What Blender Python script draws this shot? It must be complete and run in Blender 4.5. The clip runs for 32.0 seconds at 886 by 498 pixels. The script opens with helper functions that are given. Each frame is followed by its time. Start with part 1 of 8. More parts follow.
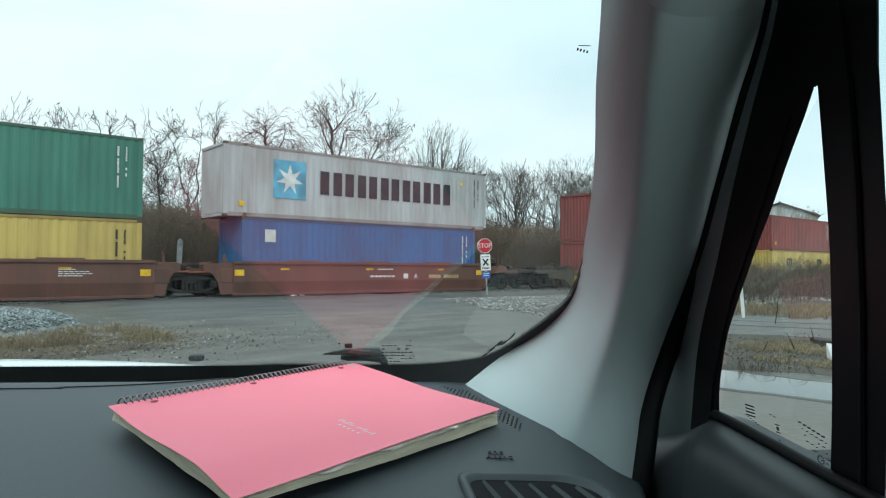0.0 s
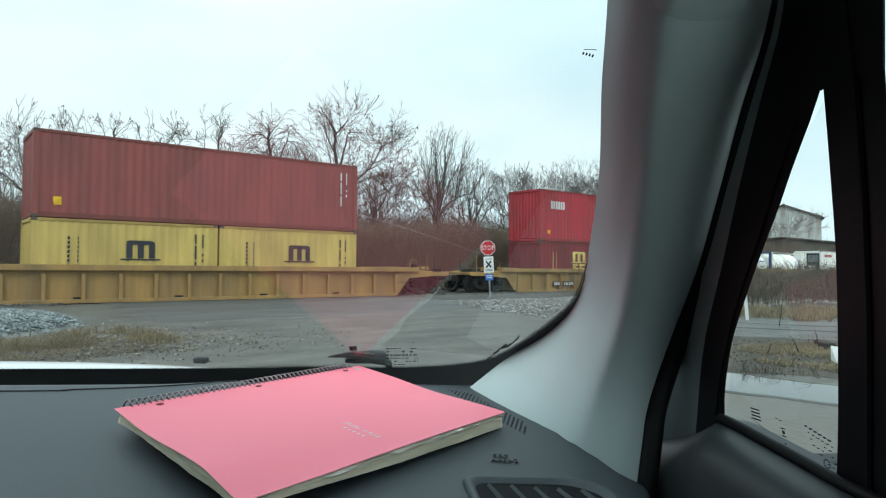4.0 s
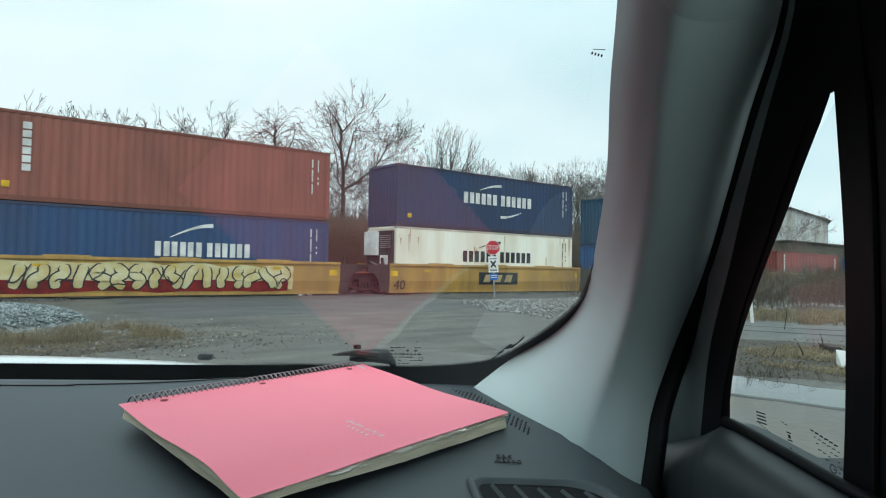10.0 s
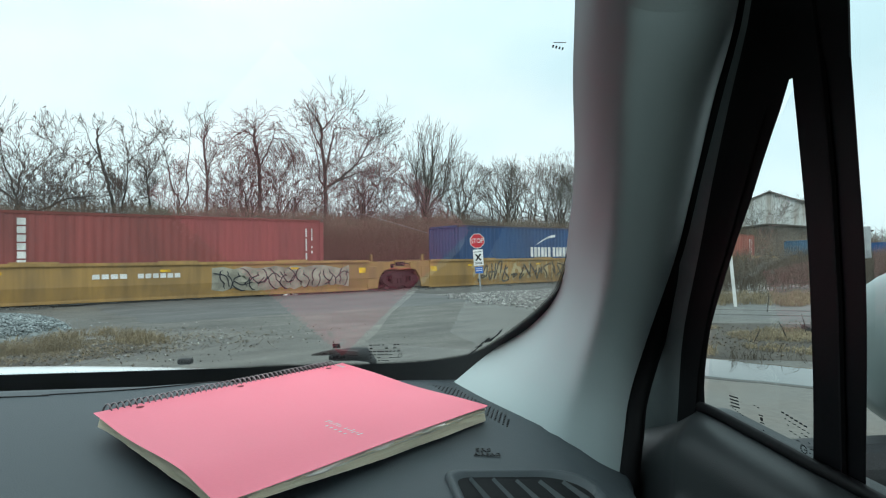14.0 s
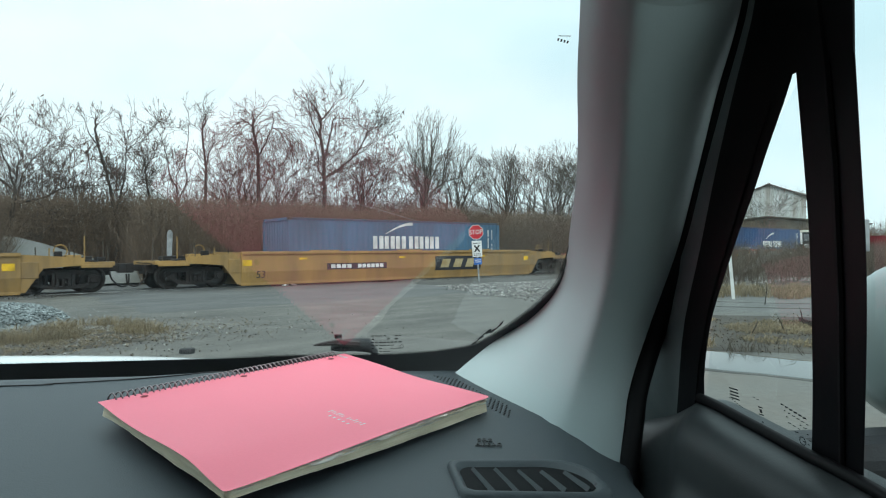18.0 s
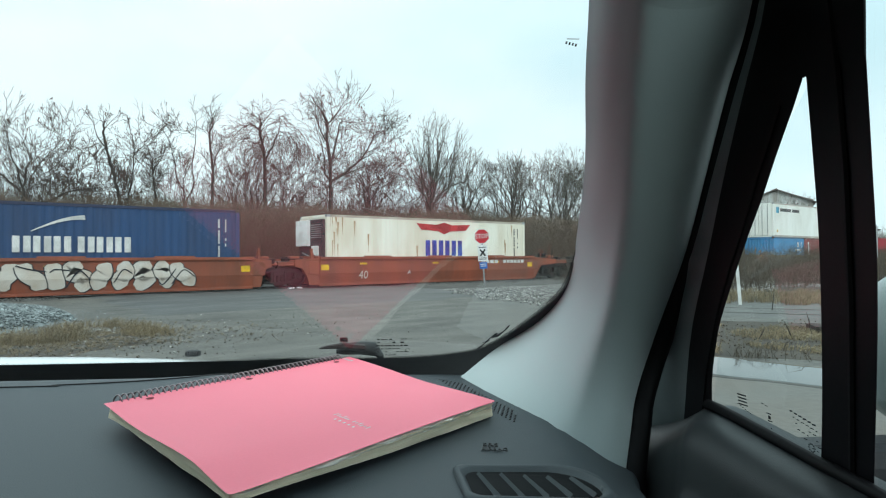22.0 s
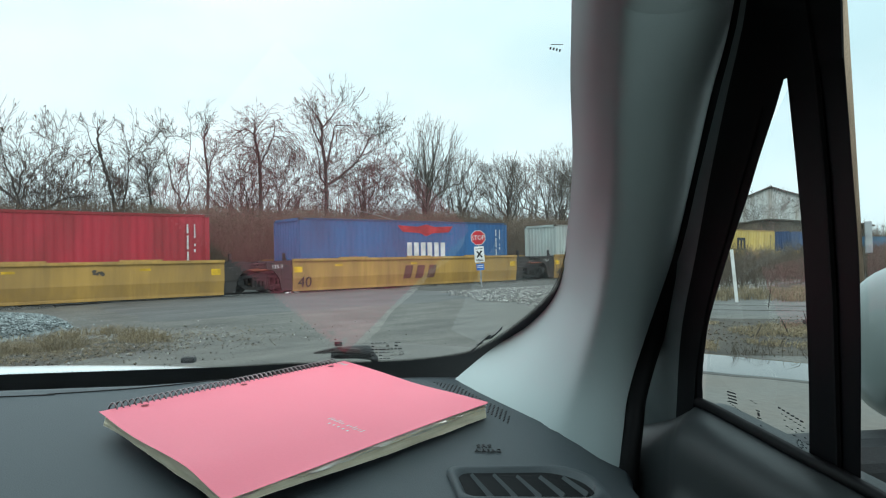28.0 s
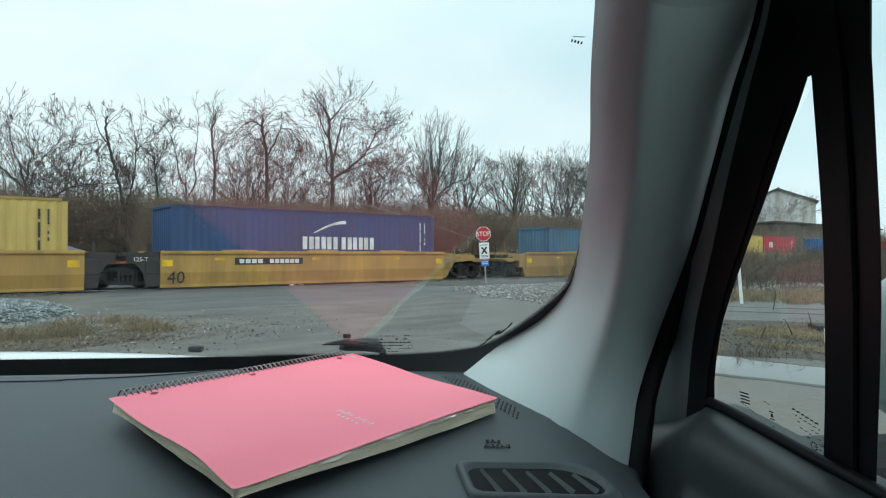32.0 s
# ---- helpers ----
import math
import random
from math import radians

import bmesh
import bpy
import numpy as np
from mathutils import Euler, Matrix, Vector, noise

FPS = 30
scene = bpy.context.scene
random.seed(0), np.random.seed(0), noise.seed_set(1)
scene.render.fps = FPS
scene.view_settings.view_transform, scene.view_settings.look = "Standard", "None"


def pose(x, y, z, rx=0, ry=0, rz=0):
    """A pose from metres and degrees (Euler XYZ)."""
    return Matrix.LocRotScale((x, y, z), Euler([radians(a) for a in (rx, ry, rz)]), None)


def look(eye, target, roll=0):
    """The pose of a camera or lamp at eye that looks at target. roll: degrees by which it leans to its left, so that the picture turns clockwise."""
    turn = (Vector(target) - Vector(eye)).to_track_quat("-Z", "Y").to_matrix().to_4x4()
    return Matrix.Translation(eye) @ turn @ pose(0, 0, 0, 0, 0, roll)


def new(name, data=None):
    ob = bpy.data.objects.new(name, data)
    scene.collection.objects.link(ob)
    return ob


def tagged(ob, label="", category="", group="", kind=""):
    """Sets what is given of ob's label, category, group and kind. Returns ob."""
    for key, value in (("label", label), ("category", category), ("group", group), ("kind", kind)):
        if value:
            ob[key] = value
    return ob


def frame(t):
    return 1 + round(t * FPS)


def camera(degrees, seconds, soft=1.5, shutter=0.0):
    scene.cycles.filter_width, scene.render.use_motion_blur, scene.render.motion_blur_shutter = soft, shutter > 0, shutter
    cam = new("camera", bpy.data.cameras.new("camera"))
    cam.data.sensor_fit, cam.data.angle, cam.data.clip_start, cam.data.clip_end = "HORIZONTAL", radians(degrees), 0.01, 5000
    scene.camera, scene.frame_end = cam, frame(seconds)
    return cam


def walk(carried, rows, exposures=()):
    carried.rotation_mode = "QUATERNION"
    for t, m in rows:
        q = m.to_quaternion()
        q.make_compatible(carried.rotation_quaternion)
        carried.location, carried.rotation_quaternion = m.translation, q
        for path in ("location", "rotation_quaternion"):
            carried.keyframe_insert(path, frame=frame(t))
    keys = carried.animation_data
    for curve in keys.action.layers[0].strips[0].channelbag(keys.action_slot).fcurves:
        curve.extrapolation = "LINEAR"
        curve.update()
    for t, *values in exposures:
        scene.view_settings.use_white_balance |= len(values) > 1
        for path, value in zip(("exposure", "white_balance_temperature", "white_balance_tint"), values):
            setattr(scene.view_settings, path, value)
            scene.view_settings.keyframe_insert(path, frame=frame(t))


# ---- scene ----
cam = camera(67.97, 32.0, soft=1.15, shutter=0.06)

# seconds, eye x y z, heading, pitch, roll (degrees)
PATH = [
    (0, -0.0012, 0.0039, 1.3983, 50.62, 1.56, 0.38),
    (0.5, -0.0022, 0.0049, 1.3990, 50.62, 1.49, 0.57),
    (1, -0.0022, 0.0047, 1.3995, 50.62, 1.46, 0.50),
    (1.5, -0.0019, 0.0035, 1.3987, 50.71, 1.48, 0.38),
    (2, -0.0014, 0.0030, 1.3986, 50.78, 1.51, 0.34),
    (2.5, -0.0018, 0.0027, 1.3992, 50.74, 1.50, 0.23),
    (3, -0.0021, 0.0039, 1.3998, 50.76, 1.51, 0.31),
    (3.5, -0.0032, 0.0048, 1.3993, 50.86, 1.67, 0.50),
    (5.5, -0.0024, 0.0023, 1.3991, 50.99, 1.75, 0.07),
    (6, -0.0028, 0.0028, 1.3996, 51.01, 1.79, 0.14),
    (6.5, -0.0034, 0.0048, 1.3992, 51.11, 1.90, 0.58),
    (7, -0.0044, 0.0051, 1.3990, 51.19, 1.90, 0.87),
    (7.5, -0.0030, 0.0039, 1.3991, 51.29, 1.85, 0.67),
    (8, -0.0031, 0.0037, 1.3982, 51.27, 1.89, 0.42),
    (8.5, -0.0023, 0.0028, 1.3988, 51.26, 1.82, 0.24),
    (9, -0.0044, 0.0055, 1.3985, 51.13, 1.81, 0.41),
    (9.5, -0.0045, 0.0085, 1.3983, 51.19, 1.75, 0.90),
    (10, -0.0028, 0.0060, 1.3993, 51.30, 1.67, 1.04),
    (10.5, -0.0039, 0.0074, 1.3968, 51.36, 1.61, 1.32),
    (11, -0.0023, 0.0065, 1.3970, 51.42, 1.42, 1.14),
    (11.5, -0.0020, 0.0069, 1.3961, 51.33, 1.42, 0.99),
    (12, 0.0058, -0.0056, 1.4041, 51.20, 1.23, -0.45),
    (12.5, 0.0026, -0.0036, 1.4037, 51.07, 1.50, -0.29),
    (13, 0.0035, -0.0091, 1.4054, 50.84, 1.86, -0.96),
    (13.5, 0.0059, -0.0040, 1.4013, 50.40, 1.77, -1.08),
    (14, 0.0051, -0.0014, 1.4007, 49.98, 1.20, -0.89),
    (14.5, 0.0075, -0.0035, 1.4010, 49.59, 0.74, -0.80),
    (16.5, 0.0015, -0.0017, 1.4004, 49.74, 0.30, -0.28),
    (17, 0.0011, -0.0027, 1.4011, 49.78, 0.27, -0.48),
    (17.5, 0.0011, -0.0020, 1.4008, 49.80, 0.36, -0.66),
    (18, 0.0004, -0.0013, 1.4014, 49.88, 0.42, -0.62),
    (18.5, 0.0001, -0.0009, 1.4019, 49.99, 0.51, -0.51),
    (19, 0.0002, -0.0013, 1.4015, 50.10, 0.62, -0.55),
    (19.5, 0.0013, -0.0029, 1.4015, 50.23, 0.66, -0.75),
    (20, 0.0014, -0.0030, 1.4016, 50.29, 0.68, -0.89),
    (20.5, 0.0014, -0.0038, 1.4019, 50.35, 0.72, -1.00),
    (21, 0.0012, -0.0026, 1.4018, 50.41, 0.79, -0.86),
    (21.5, 0.0010, -0.0012, 1.4016, 50.40, 0.81, -0.68),
    (22, 0.0009, 0.0004, 1.4009, 50.37, 0.77, -0.33),
    (22.5, 0.0015, -0.0016, 1.4010, 50.36, 0.67, -0.39),
    (23, 0.0022, -0.0022, 1.4005, 50.34, 0.60, -0.67),
    (23.5, 0.0025, -0.0024, 1.4006, 50.29, 0.57, -0.80),
    (24, 0.0031, -0.0030, 1.4006, 50.21, 0.50, -0.84),
    (24.5, 0.0028, -0.0034, 1.4011, 50.16, 0.47, -0.92),
    (25, 0.0024, -0.0028, 1.4011, 50.10, 0.49, -0.99),
    (25.5, 0.0018, 0.0009, 1.4003, 50.14, 0.54, -0.65),
    (27.5, 0.0027, -0.0065, 1.4018, 50.17, 0.85, -1.13),
    (28, 0.0015, -0.0069, 1.4023, 50.08, 0.94, -1.20),
    (28.5, 0.0000, -0.0037, 1.4019, 50.11, 1.03, -0.97),
    (29, -0.0006, -0.0012, 1.4018, 50.21, 1.03, -0.75),
    (29.5, 0.0022, -0.0057, 1.4030, 50.34, 0.98, -0.93),
    (30, 0.0023, -0.0056, 1.4026, 50.36, 0.98, -0.96),
    (30.5, -0.0007, -0.0004, 1.3999, 50.35, 0.92, -0.60),
    (31, -0.0002, -0.0008, 1.3990, 50.34, 0.81, -0.50),
    (31.5, -0.0010, -0.0003, 1.3998, 50.39, 0.65, -0.37),
    (32, -0.0016, 0.0007, 1.4005, 50.50, 0.55, -0.04),
]


def gaze(x, y, z, heading, pitch, roll):
    a, b = radians(heading), radians(pitch)
    way = Vector((math.cos(a) * math.cos(b), math.sin(a) * math.cos(b), math.sin(b)))
    return look((x, y, z), Vector((x, y, z)) + way, roll)


walk(cam, [(t, gaze(*row)) for t, *row in PATH], [(0, -0.03), (6, -0.03), (7.5, -0.13), (10.5, -0.12), (12, -0.05), (17, 0.0), (28, 0.0), (30, -0.08), (32, -0.10)])

# ---- world and light: bright overcast winter sky ----
world = bpy.data.worlds.new("overcast")
scene.world = world
world.use_nodes = True
wn, wl = world.node_tree.nodes, world.node_tree.links
wn.clear()
w_out = wn.new("ShaderNodeOutputWorld")
w_bg = wn.new("ShaderNodeBackground")
w_sky = wn.new("ShaderNodeTexSky")
w_sky.sky_type = "NISHITA"
w_sky.sun_disc = False
w_sky.sun_elevation, w_sky.sun_rotation = radians(43), radians(-141)
w_sky.air_density, w_sky.dust_density = 1.0, 3.0
w_dim = wn.new("ShaderNodeVectorMath")
w_dim.operation = "SCALE"
w_dim.inputs["Scale"].default_value = 0.10
w_tc = wn.new("ShaderNodeTexCoord")
w_map = wn.new("ShaderNodeMapping")
w_map.inputs["Scale"].default_value = (1.0, 1.0, 2.2)
w_noise = wn.new("ShaderNodeTexNoise")
w_noise.inputs["Scale"].default_value = 1.4
w_noise.inputs["Detail"].default_value = 5.0
w_noise.inputs["Roughness"].default_value = 0.55
w_ramp = wn.new("ShaderNodeValToRGB")
w_ramp.color_ramp.elements[0].position, w_ramp.color_ramp.elements[0].color = 0.33, (0.685, 0.937, 1.0, 1)
w_ramp.color_ramp.elements[1].position, w_ramp.color_ramp.elements[1].color = 0.66, (1.005, 1.16, 1.185, 1)
w_mix = wn.new("ShaderNodeMix")
w_mix.data_type = "RGBA"
w_mix.inputs["Factor"].default_value = 0.9
wl.new(w_tc.outputs["Generated"], w_map.inputs["Vector"])
wl.new(w_map.outputs["Vector"], w_noise.inputs["Vector"])
wl.new(w_noise.outputs["Fac"], w_ramp.inputs["Fac"])
wl.new(w_sky.outputs["Color"], w_dim.inputs[0])
wl.new(w_dim.outputs["Vector"], w_mix.inputs["A"])
wl.new(w_ramp.outputs["Color"], w_mix.inputs["B"])
# an overcast dome is brighter overhead than at the horizon
w_sep = wn.new("ShaderNodeSeparateXYZ")
w_zen = wn.new("ShaderNodeMapRange")
w_zen.inputs["From Min"].default_value, w_zen.inputs["From Max"].default_value = 0.25, 0.95
w_zen.inputs["To Min"].default_value, w_zen.inputs["To Max"].default_value = 1.0, 1.65
w_dome = wn.new("ShaderNodeVectorMath")
w_dome.operation = "SCALE"
wl.new(w_tc.outputs["Generated"], w_sep.inputs["Vector"])
wl.new(w_sep.outputs["Z"], w_zen.inputs["Value"])
wl.new(w_mix.outputs["Result"], w_dome.inputs[0])
wl.new(w_zen.outputs["Result"], w_dome.inputs["Scale"])
wl.new(w_dome.outputs["Vector"], w_bg.inputs["Color"])
w_bg.inputs["Strength"].default_value = 1.10
wl.new(w_bg.outputs["Background"], w_out.inputs["Surface"])

sun_data = bpy.data.lights.new("sun", "SUN")
sun_data.energy, sun_data.angle, sun_data.color = 1.3, radians(25), (0.95, 0.98, 0.97)
sun = new("sun", sun_data)
sun.matrix_world = look((0, 0, 36), (24, 30, 0))

# ---- materials ----


def mat(name, color, rough=0.6, metal=0.0, var=0.25, scale=4.0, fine=60.0, bump=0.15, dirt=None, dirt_amount=0.35, island=0.0, spec=0.4, streak=1.0, rand=0.0, coat=0.0, drag=0.0, runs_to=0.72):
    """Base colour with large stains, fine grain and relief; sizes are per metre."""
    m = bpy.data.materials.new(name)
    m.use_nodes = True
    n, l = m.node_tree.nodes, m.node_tree.links
    b = n["Principled BSDF"]
    b.inputs["Roughness"].default_value, b.inputs["Metallic"].default_value = rough, metal
    b.inputs["Specular IOR Level"].default_value = spec
    b.inputs["Coat Weight"].default_value = coat
    tc = n.new("ShaderNodeTexCoord")
    mp = n.new("ShaderNodeMapping")
    mp.inputs["Scale"].default_value = (1, 1, 1 / streak)
    l.new(tc.outputs["Object"], mp.inputs["Vector"])
    big = n.new("ShaderNodeTexNoise")
    big.inputs["Scale"].default_value, big.inputs["Detail"].default_value = scale, 6
    small = n.new("ShaderNodeTexNoise")
    small.inputs["Scale"].default_value, small.inputs["Detail"].default_value = fine, 3
    l.new(mp.outputs["Vector"], big.inputs["Vector"])
    l.new(tc.outputs["Object"], small.inputs["Vector"])
    c = Vector(color[:3])
    d = Vector(dirt) if dirt else c * 0.55
    ramp = n.new("ShaderNodeValToRGB")
    lo, hi = ramp.color_ramp.elements
    lo.position, lo.color = 0.5 - 0.35 * dirt_amount, (*d, 1)
    hi.position, hi.color = 0.5 + 0.12, (*c, 1)
    l.new(big.outputs["Fac"], ramp.inputs["Fac"])
    mixer = n.new("ShaderNodeMix")
    mixer.data_type, mixer.blend_type = "RGBA", "MULTIPLY"
    mixer.inputs["Factor"].default_value = 1.0
    mr = n.new("ShaderNodeMapRange")
    mr.inputs["To Min"].default_value, mr.inputs["To Max"].default_value = 1 - var, 1 + var
    l.new(small.outputs["Fac"], mr.inputs["Value"])
    l.new(ramp.outputs["Color"], mixer.inputs["A"])
    l.new(mr.outputs["Result"], mixer.inputs["B"])
    last = mixer.outputs["Result"]
    if streak > 1:
        # thin runs of dirt down the sheet
        mp3 = n.new("ShaderNodeMapping")
        mp3.inputs["Scale"].default_value = (1, 1, 0.06)
        l.new(tc.outputs["Object"], mp3.inputs["Vector"])
        runs = n.new("ShaderNodeTexNoise")
        runs.inputs["Scale"].default_value, runs.inputs["Detail"].default_value, runs.inputs["Roughness"].default_value = 7.0, 5, 0.65
        l.new(mp3.outputs["Vector"], runs.inputs["Vector"])
        k3 = n.new("ShaderNodeMapRange")
        k3.inputs["From Min"].default_value, k3.inputs["From Max"].default_value = 0.30, 0.62
        k3.inputs["To Min"].default_value, k3.inputs["To Max"].default_value = runs_to, 2.0 - runs_to ** 0.25
        l.new(runs.outputs["Fac"], k3.inputs["Value"])
        m4 = n.new("ShaderNodeMix")
        m4.data_type, m4.blend_type = "RGBA", "MULTIPLY"
        m4.inputs["Factor"].default_value = 1.0
        l.new(last, m4.inputs["A"])
        l.new(k3.outputs["Result"], m4.inputs["B"])
        last = m4.outputs["Result"]
    if island or rand:
        src = n.new("ShaderNodeNewGeometry").outputs["Random Per Island"] if island else n.new("ShaderNodeObjectInfo").outputs["Random"]
        k = n.new("ShaderNodeMapRange")
        amount = island or rand
        k.inputs["To Min"].default_value, k.inputs["To Max"].default_value = 1 - amount, 1 + amount
        l.new(src, k.inputs["Value"])
        m2 = n.new("ShaderNodeMix")
        m2.data_type, m2.blend_type = "RGBA", "MULTIPLY"
        m2.inputs["Factor"].default_value = 1.0
        l.new(last, m2.inputs["A"])
        l.new(k.outputs["Result"], m2.inputs["B"])
        last = m2.outputs["Result"]
    if drag:
        # long smears along the lane
        mp2 = n.new("ShaderNodeMapping")
        mp2.inputs["Rotation"].default_value = (0, 0, 0.25)
        mp2.inputs["Scale"].default_value = (0.42, 1.5, 1)
        l.new(tc.outputs["Object"], mp2.inputs["Vector"])
        sm = n.new("ShaderNodeTexNoise")
        sm.inputs["Scale"].default_value, sm.inputs["Detail"].default_value, sm.inputs["Roughness"].default_value = 1.1, 8, 0.65
        l.new(mp2.outputs["Vector"], sm.inputs["Vector"])
        k2 = n.new("ShaderNodeMapRange")
        k2.inputs["From Min"].default_value, k2.inputs["From Max"].default_value = 0.35, 0.60
        k2.inputs["To Min"].default_value, k2.inputs["To Max"].default_value = 1 - drag, 1.12
        l.new(sm.outputs["Fac"], k2.inputs["Value"])
        m3 = n.new("ShaderNodeMix")
        m3.data_type, m3.blend_type = "RGBA", "MULTIPLY"
        m3.inputs["Factor"].default_value = 1.0
        l.new(last, m3.inputs["A"])
        l.new(k2.outputs["Result"], m3.inputs["B"])
        last = m3.outputs["Result"]
    l.new(last, b.inputs["Base Color"])
    if bump:
        bp = n.new("ShaderNodeBump")
        bp.inputs["Strength"].default_value, bp.inputs["Distance"].default_value = bump, 0.02 if fine < 100 else 0.002
        l.new(small.outputs["Fac"], bp.inputs["Height"])
        l.new(bp.outputs["Normal"], b.inputs["Normal"])
    return m


def glass_mat(name, tint, low, high):
    """A thin pane: clear, with gloss that rises towards grazing view."""
    m = bpy.data.materials.new(name)
    m.use_nodes = True
    n, l = m.node_tree.nodes, m.node_tree.links
    n.clear()
    out, mx, tr, gl, lw, pw, mr = (n.new(k) for k in ("ShaderNodeOutputMaterial", "ShaderNodeMixShader", "ShaderNodeBsdfTransparent", "ShaderNodeBsdfGlossy", "ShaderNodeLayerWeight", "ShaderNodeMath", "ShaderNodeMapRange"))
    tr.inputs["Color"].default_value = (*tint, 1)
    gl.inputs["Roughness"].default_value = 0.0
    lw.inputs["Blend"].default_value = 0.5
    pw.operation = "POWER"
    pw.inputs[1].default_value = 5.0
    mr.inputs["To Min"].default_value, mr.inputs["To Max"].default_value = low, high
    l.new(lw.outputs["Facing"], pw.inputs[0])
    l.new(pw.outputs[0], mr.inputs["Value"])
    l.new(mr.outputs["Result"], mx.inputs["Fac"])
    l.new(tr.outputs["BSDF"], mx.inputs[1])
    l.new(gl.outputs["BSDF"], mx.inputs[2])
    l.new(mx.outputs["Shader"], out.inputs["Surface"])
    return m


def paint(name, color, dirt=None, amount=0.5, rough=0.55, runs_to=0.88):
    return mat(name, color, rough, 0, 0.12, 0.9, 35, 0.04, dirt, amount, streak=3.0, runs_to=runs_to)


# ---- mesh helpers ----


def link_mesh(name, me, material, parent=None, label=""):
    ob = new(name, me)
    if material is not None:
        if len(me.materials) == 0:
            me.materials.append(material)
        elif me.materials[0] != material:
            ob.material_slots[0].link = "OBJECT"
            ob.material_slots[0].material = material
    if parent is not None:
        ob.parent = parent
    if label:
        ob["label"] = label
    return ob


def part(name, bm, material, parent, label="", smooth=False):
    me = bpy.data.meshes.new(name)
    if smooth:
        for f in bm.faces:
            f.smooth = True
    bm.to_mesh(me)
    bm.free()
    return link_mesh(name, me, material, parent, label)


def box(bm, x0, x1, y0, y1, z0, z1, bevel=0.0):
    r = bmesh.ops.create_cube(bm, size=1.0, matrix=Matrix.Translation(((x0 + x1) / 2, (y0 + y1) / 2, (z0 + z1) / 2)) @ Matrix.Diagonal((abs(x1 - x0), abs(y1 - y0), abs(z1 - z0), 1)))
    if bevel:
        es = list({e for v in r["verts"] for e in v.link_edges})
        bmesh.ops.bevel(bm, geom=es, offset=bevel, segments=2, affect="EDGES", profile=0.6)
    return bm


def boxes(*specs, bevel=0.0):
    bm = bmesh.new()
    for s in specs:
        box(bm, *s, bevel=bevel)
    return bm


def cyl(bm, p0, p1, r0, r1=None, n=12):
    p0, p1 = Vector(p0), Vector(p1)
    d = p1 - p0
    m = Matrix.Translation((p0 + p1) / 2) @ d.to_track_quat("Z", "Y").to_matrix().to_4x4()
    bmesh.ops.create_cone(bm, cap_ends=True, segments=n, radius1=r0, radius2=r0 if r1 is None else r1, depth=d.length, matrix=m)
    return bm


def raw_mesh(name, verts, faces, smooth=False):
    """A mesh from arrays; all faces have the same number of corners."""
    verts, faces = np.asarray(verts, np.float32), np.asarray(faces, np.int32)
    me = bpy.data.meshes.new(name)
    k = faces.shape[1]
    me.vertices.add(len(verts))
    me.vertices.foreach_set("co", verts.ravel())
    me.loops.add(faces.size)
    me.loops.foreach_set("vertex_index", faces.ravel())
    me.polygons.add(len(faces))
    me.polygons.foreach_set("loop_start", np.arange(0, faces.size, k, dtype=np.int32))
    if smooth:
        me.polygons.foreach_set("use_smooth", np.ones(len(faces), bool))
    me.update(calc_edges=True)
    me.validate()
    return me


def prisms(P0, P1, R0, R1, n=3):
    """Tapered prisms from P0 to P1, without caps, as arrays."""
    P0, P1 = np.asarray(P0, float), np.asarray(P1, float)
    R0, R1 = np.asarray(R0, float).reshape(-1, 1), np.asarray(R1, float).reshape(-1, 1)
    d = P1 - P0
    d /= np.linalg.norm(d, axis=1, keepdims=True) + 1e-9
    a = np.where(abs(d[:, 2:3]) < 0.9, [[0, 0, 1.0]], [[1.0, 0, 0]])
    u = np.cross(d, a)
    u /= np.linalg.norm(u, axis=1, keepdims=True)
    w = np.cross(d, u)
    rings = []
    for P, R in ((P0, R0), (P1, R1)):
        for k in range(n):
            t = 2 * math.pi * k / n
            rings.append(P + R * (u * math.cos(t) + w * math.sin(t)))
    V = np.stack(rings, 1).reshape(-1, 3)
    base = np.arange(len(P0))[:, None] * 2 * n
    F = np.concatenate([base + np.array([[k, (k + 1) % n, n + (k + 1) % n, n + k]]) for k in range(n)])
    return V, F


def loft(rows, closed=False):
    """A bmesh skin over rows of points; every row has the same length."""
    bm = bmesh.new()
    grid = [[bm.verts.new(p) for p in row] for row in rows]
    k = len(rows[0])
    for a, b in zip(grid, grid[1:]):
        for i in range(k if closed else k - 1):
            bm.faces.new((a[i], a[(i + 1) % k], b[(i + 1) % k], b[i]))
    return bm


def tube(points, r, n=8, closed=False, ref=None):
    """A round bar along points."""
    pts = [Vector(p) for p in points]
    rows = []
    for i, p in enumerate(pts):
        d = (pts[min(i + 1, len(pts) - 1)] - pts[max(i - 1, 0)]).normalized()
        a = ref or (Vector((0, 0, 1)) if abs(d.z) < 0.9 else Vector((1, 0, 0)))
        u = d.cross(a).normalized()
        w = d.cross(u)
        rows.append([p + (u * math.cos(6.28318 * k / n) + w * math.sin(6.28318 * k / n)) * r for k in range(n)])
    return loft(rows, True)


def thick(bm, depth):
    bmesh.ops.recalc_face_normals(bm, faces=bm.faces[:])
    bmesh.ops.solidify(bm, geom=bm.faces[:] , thickness=depth)
    return bm


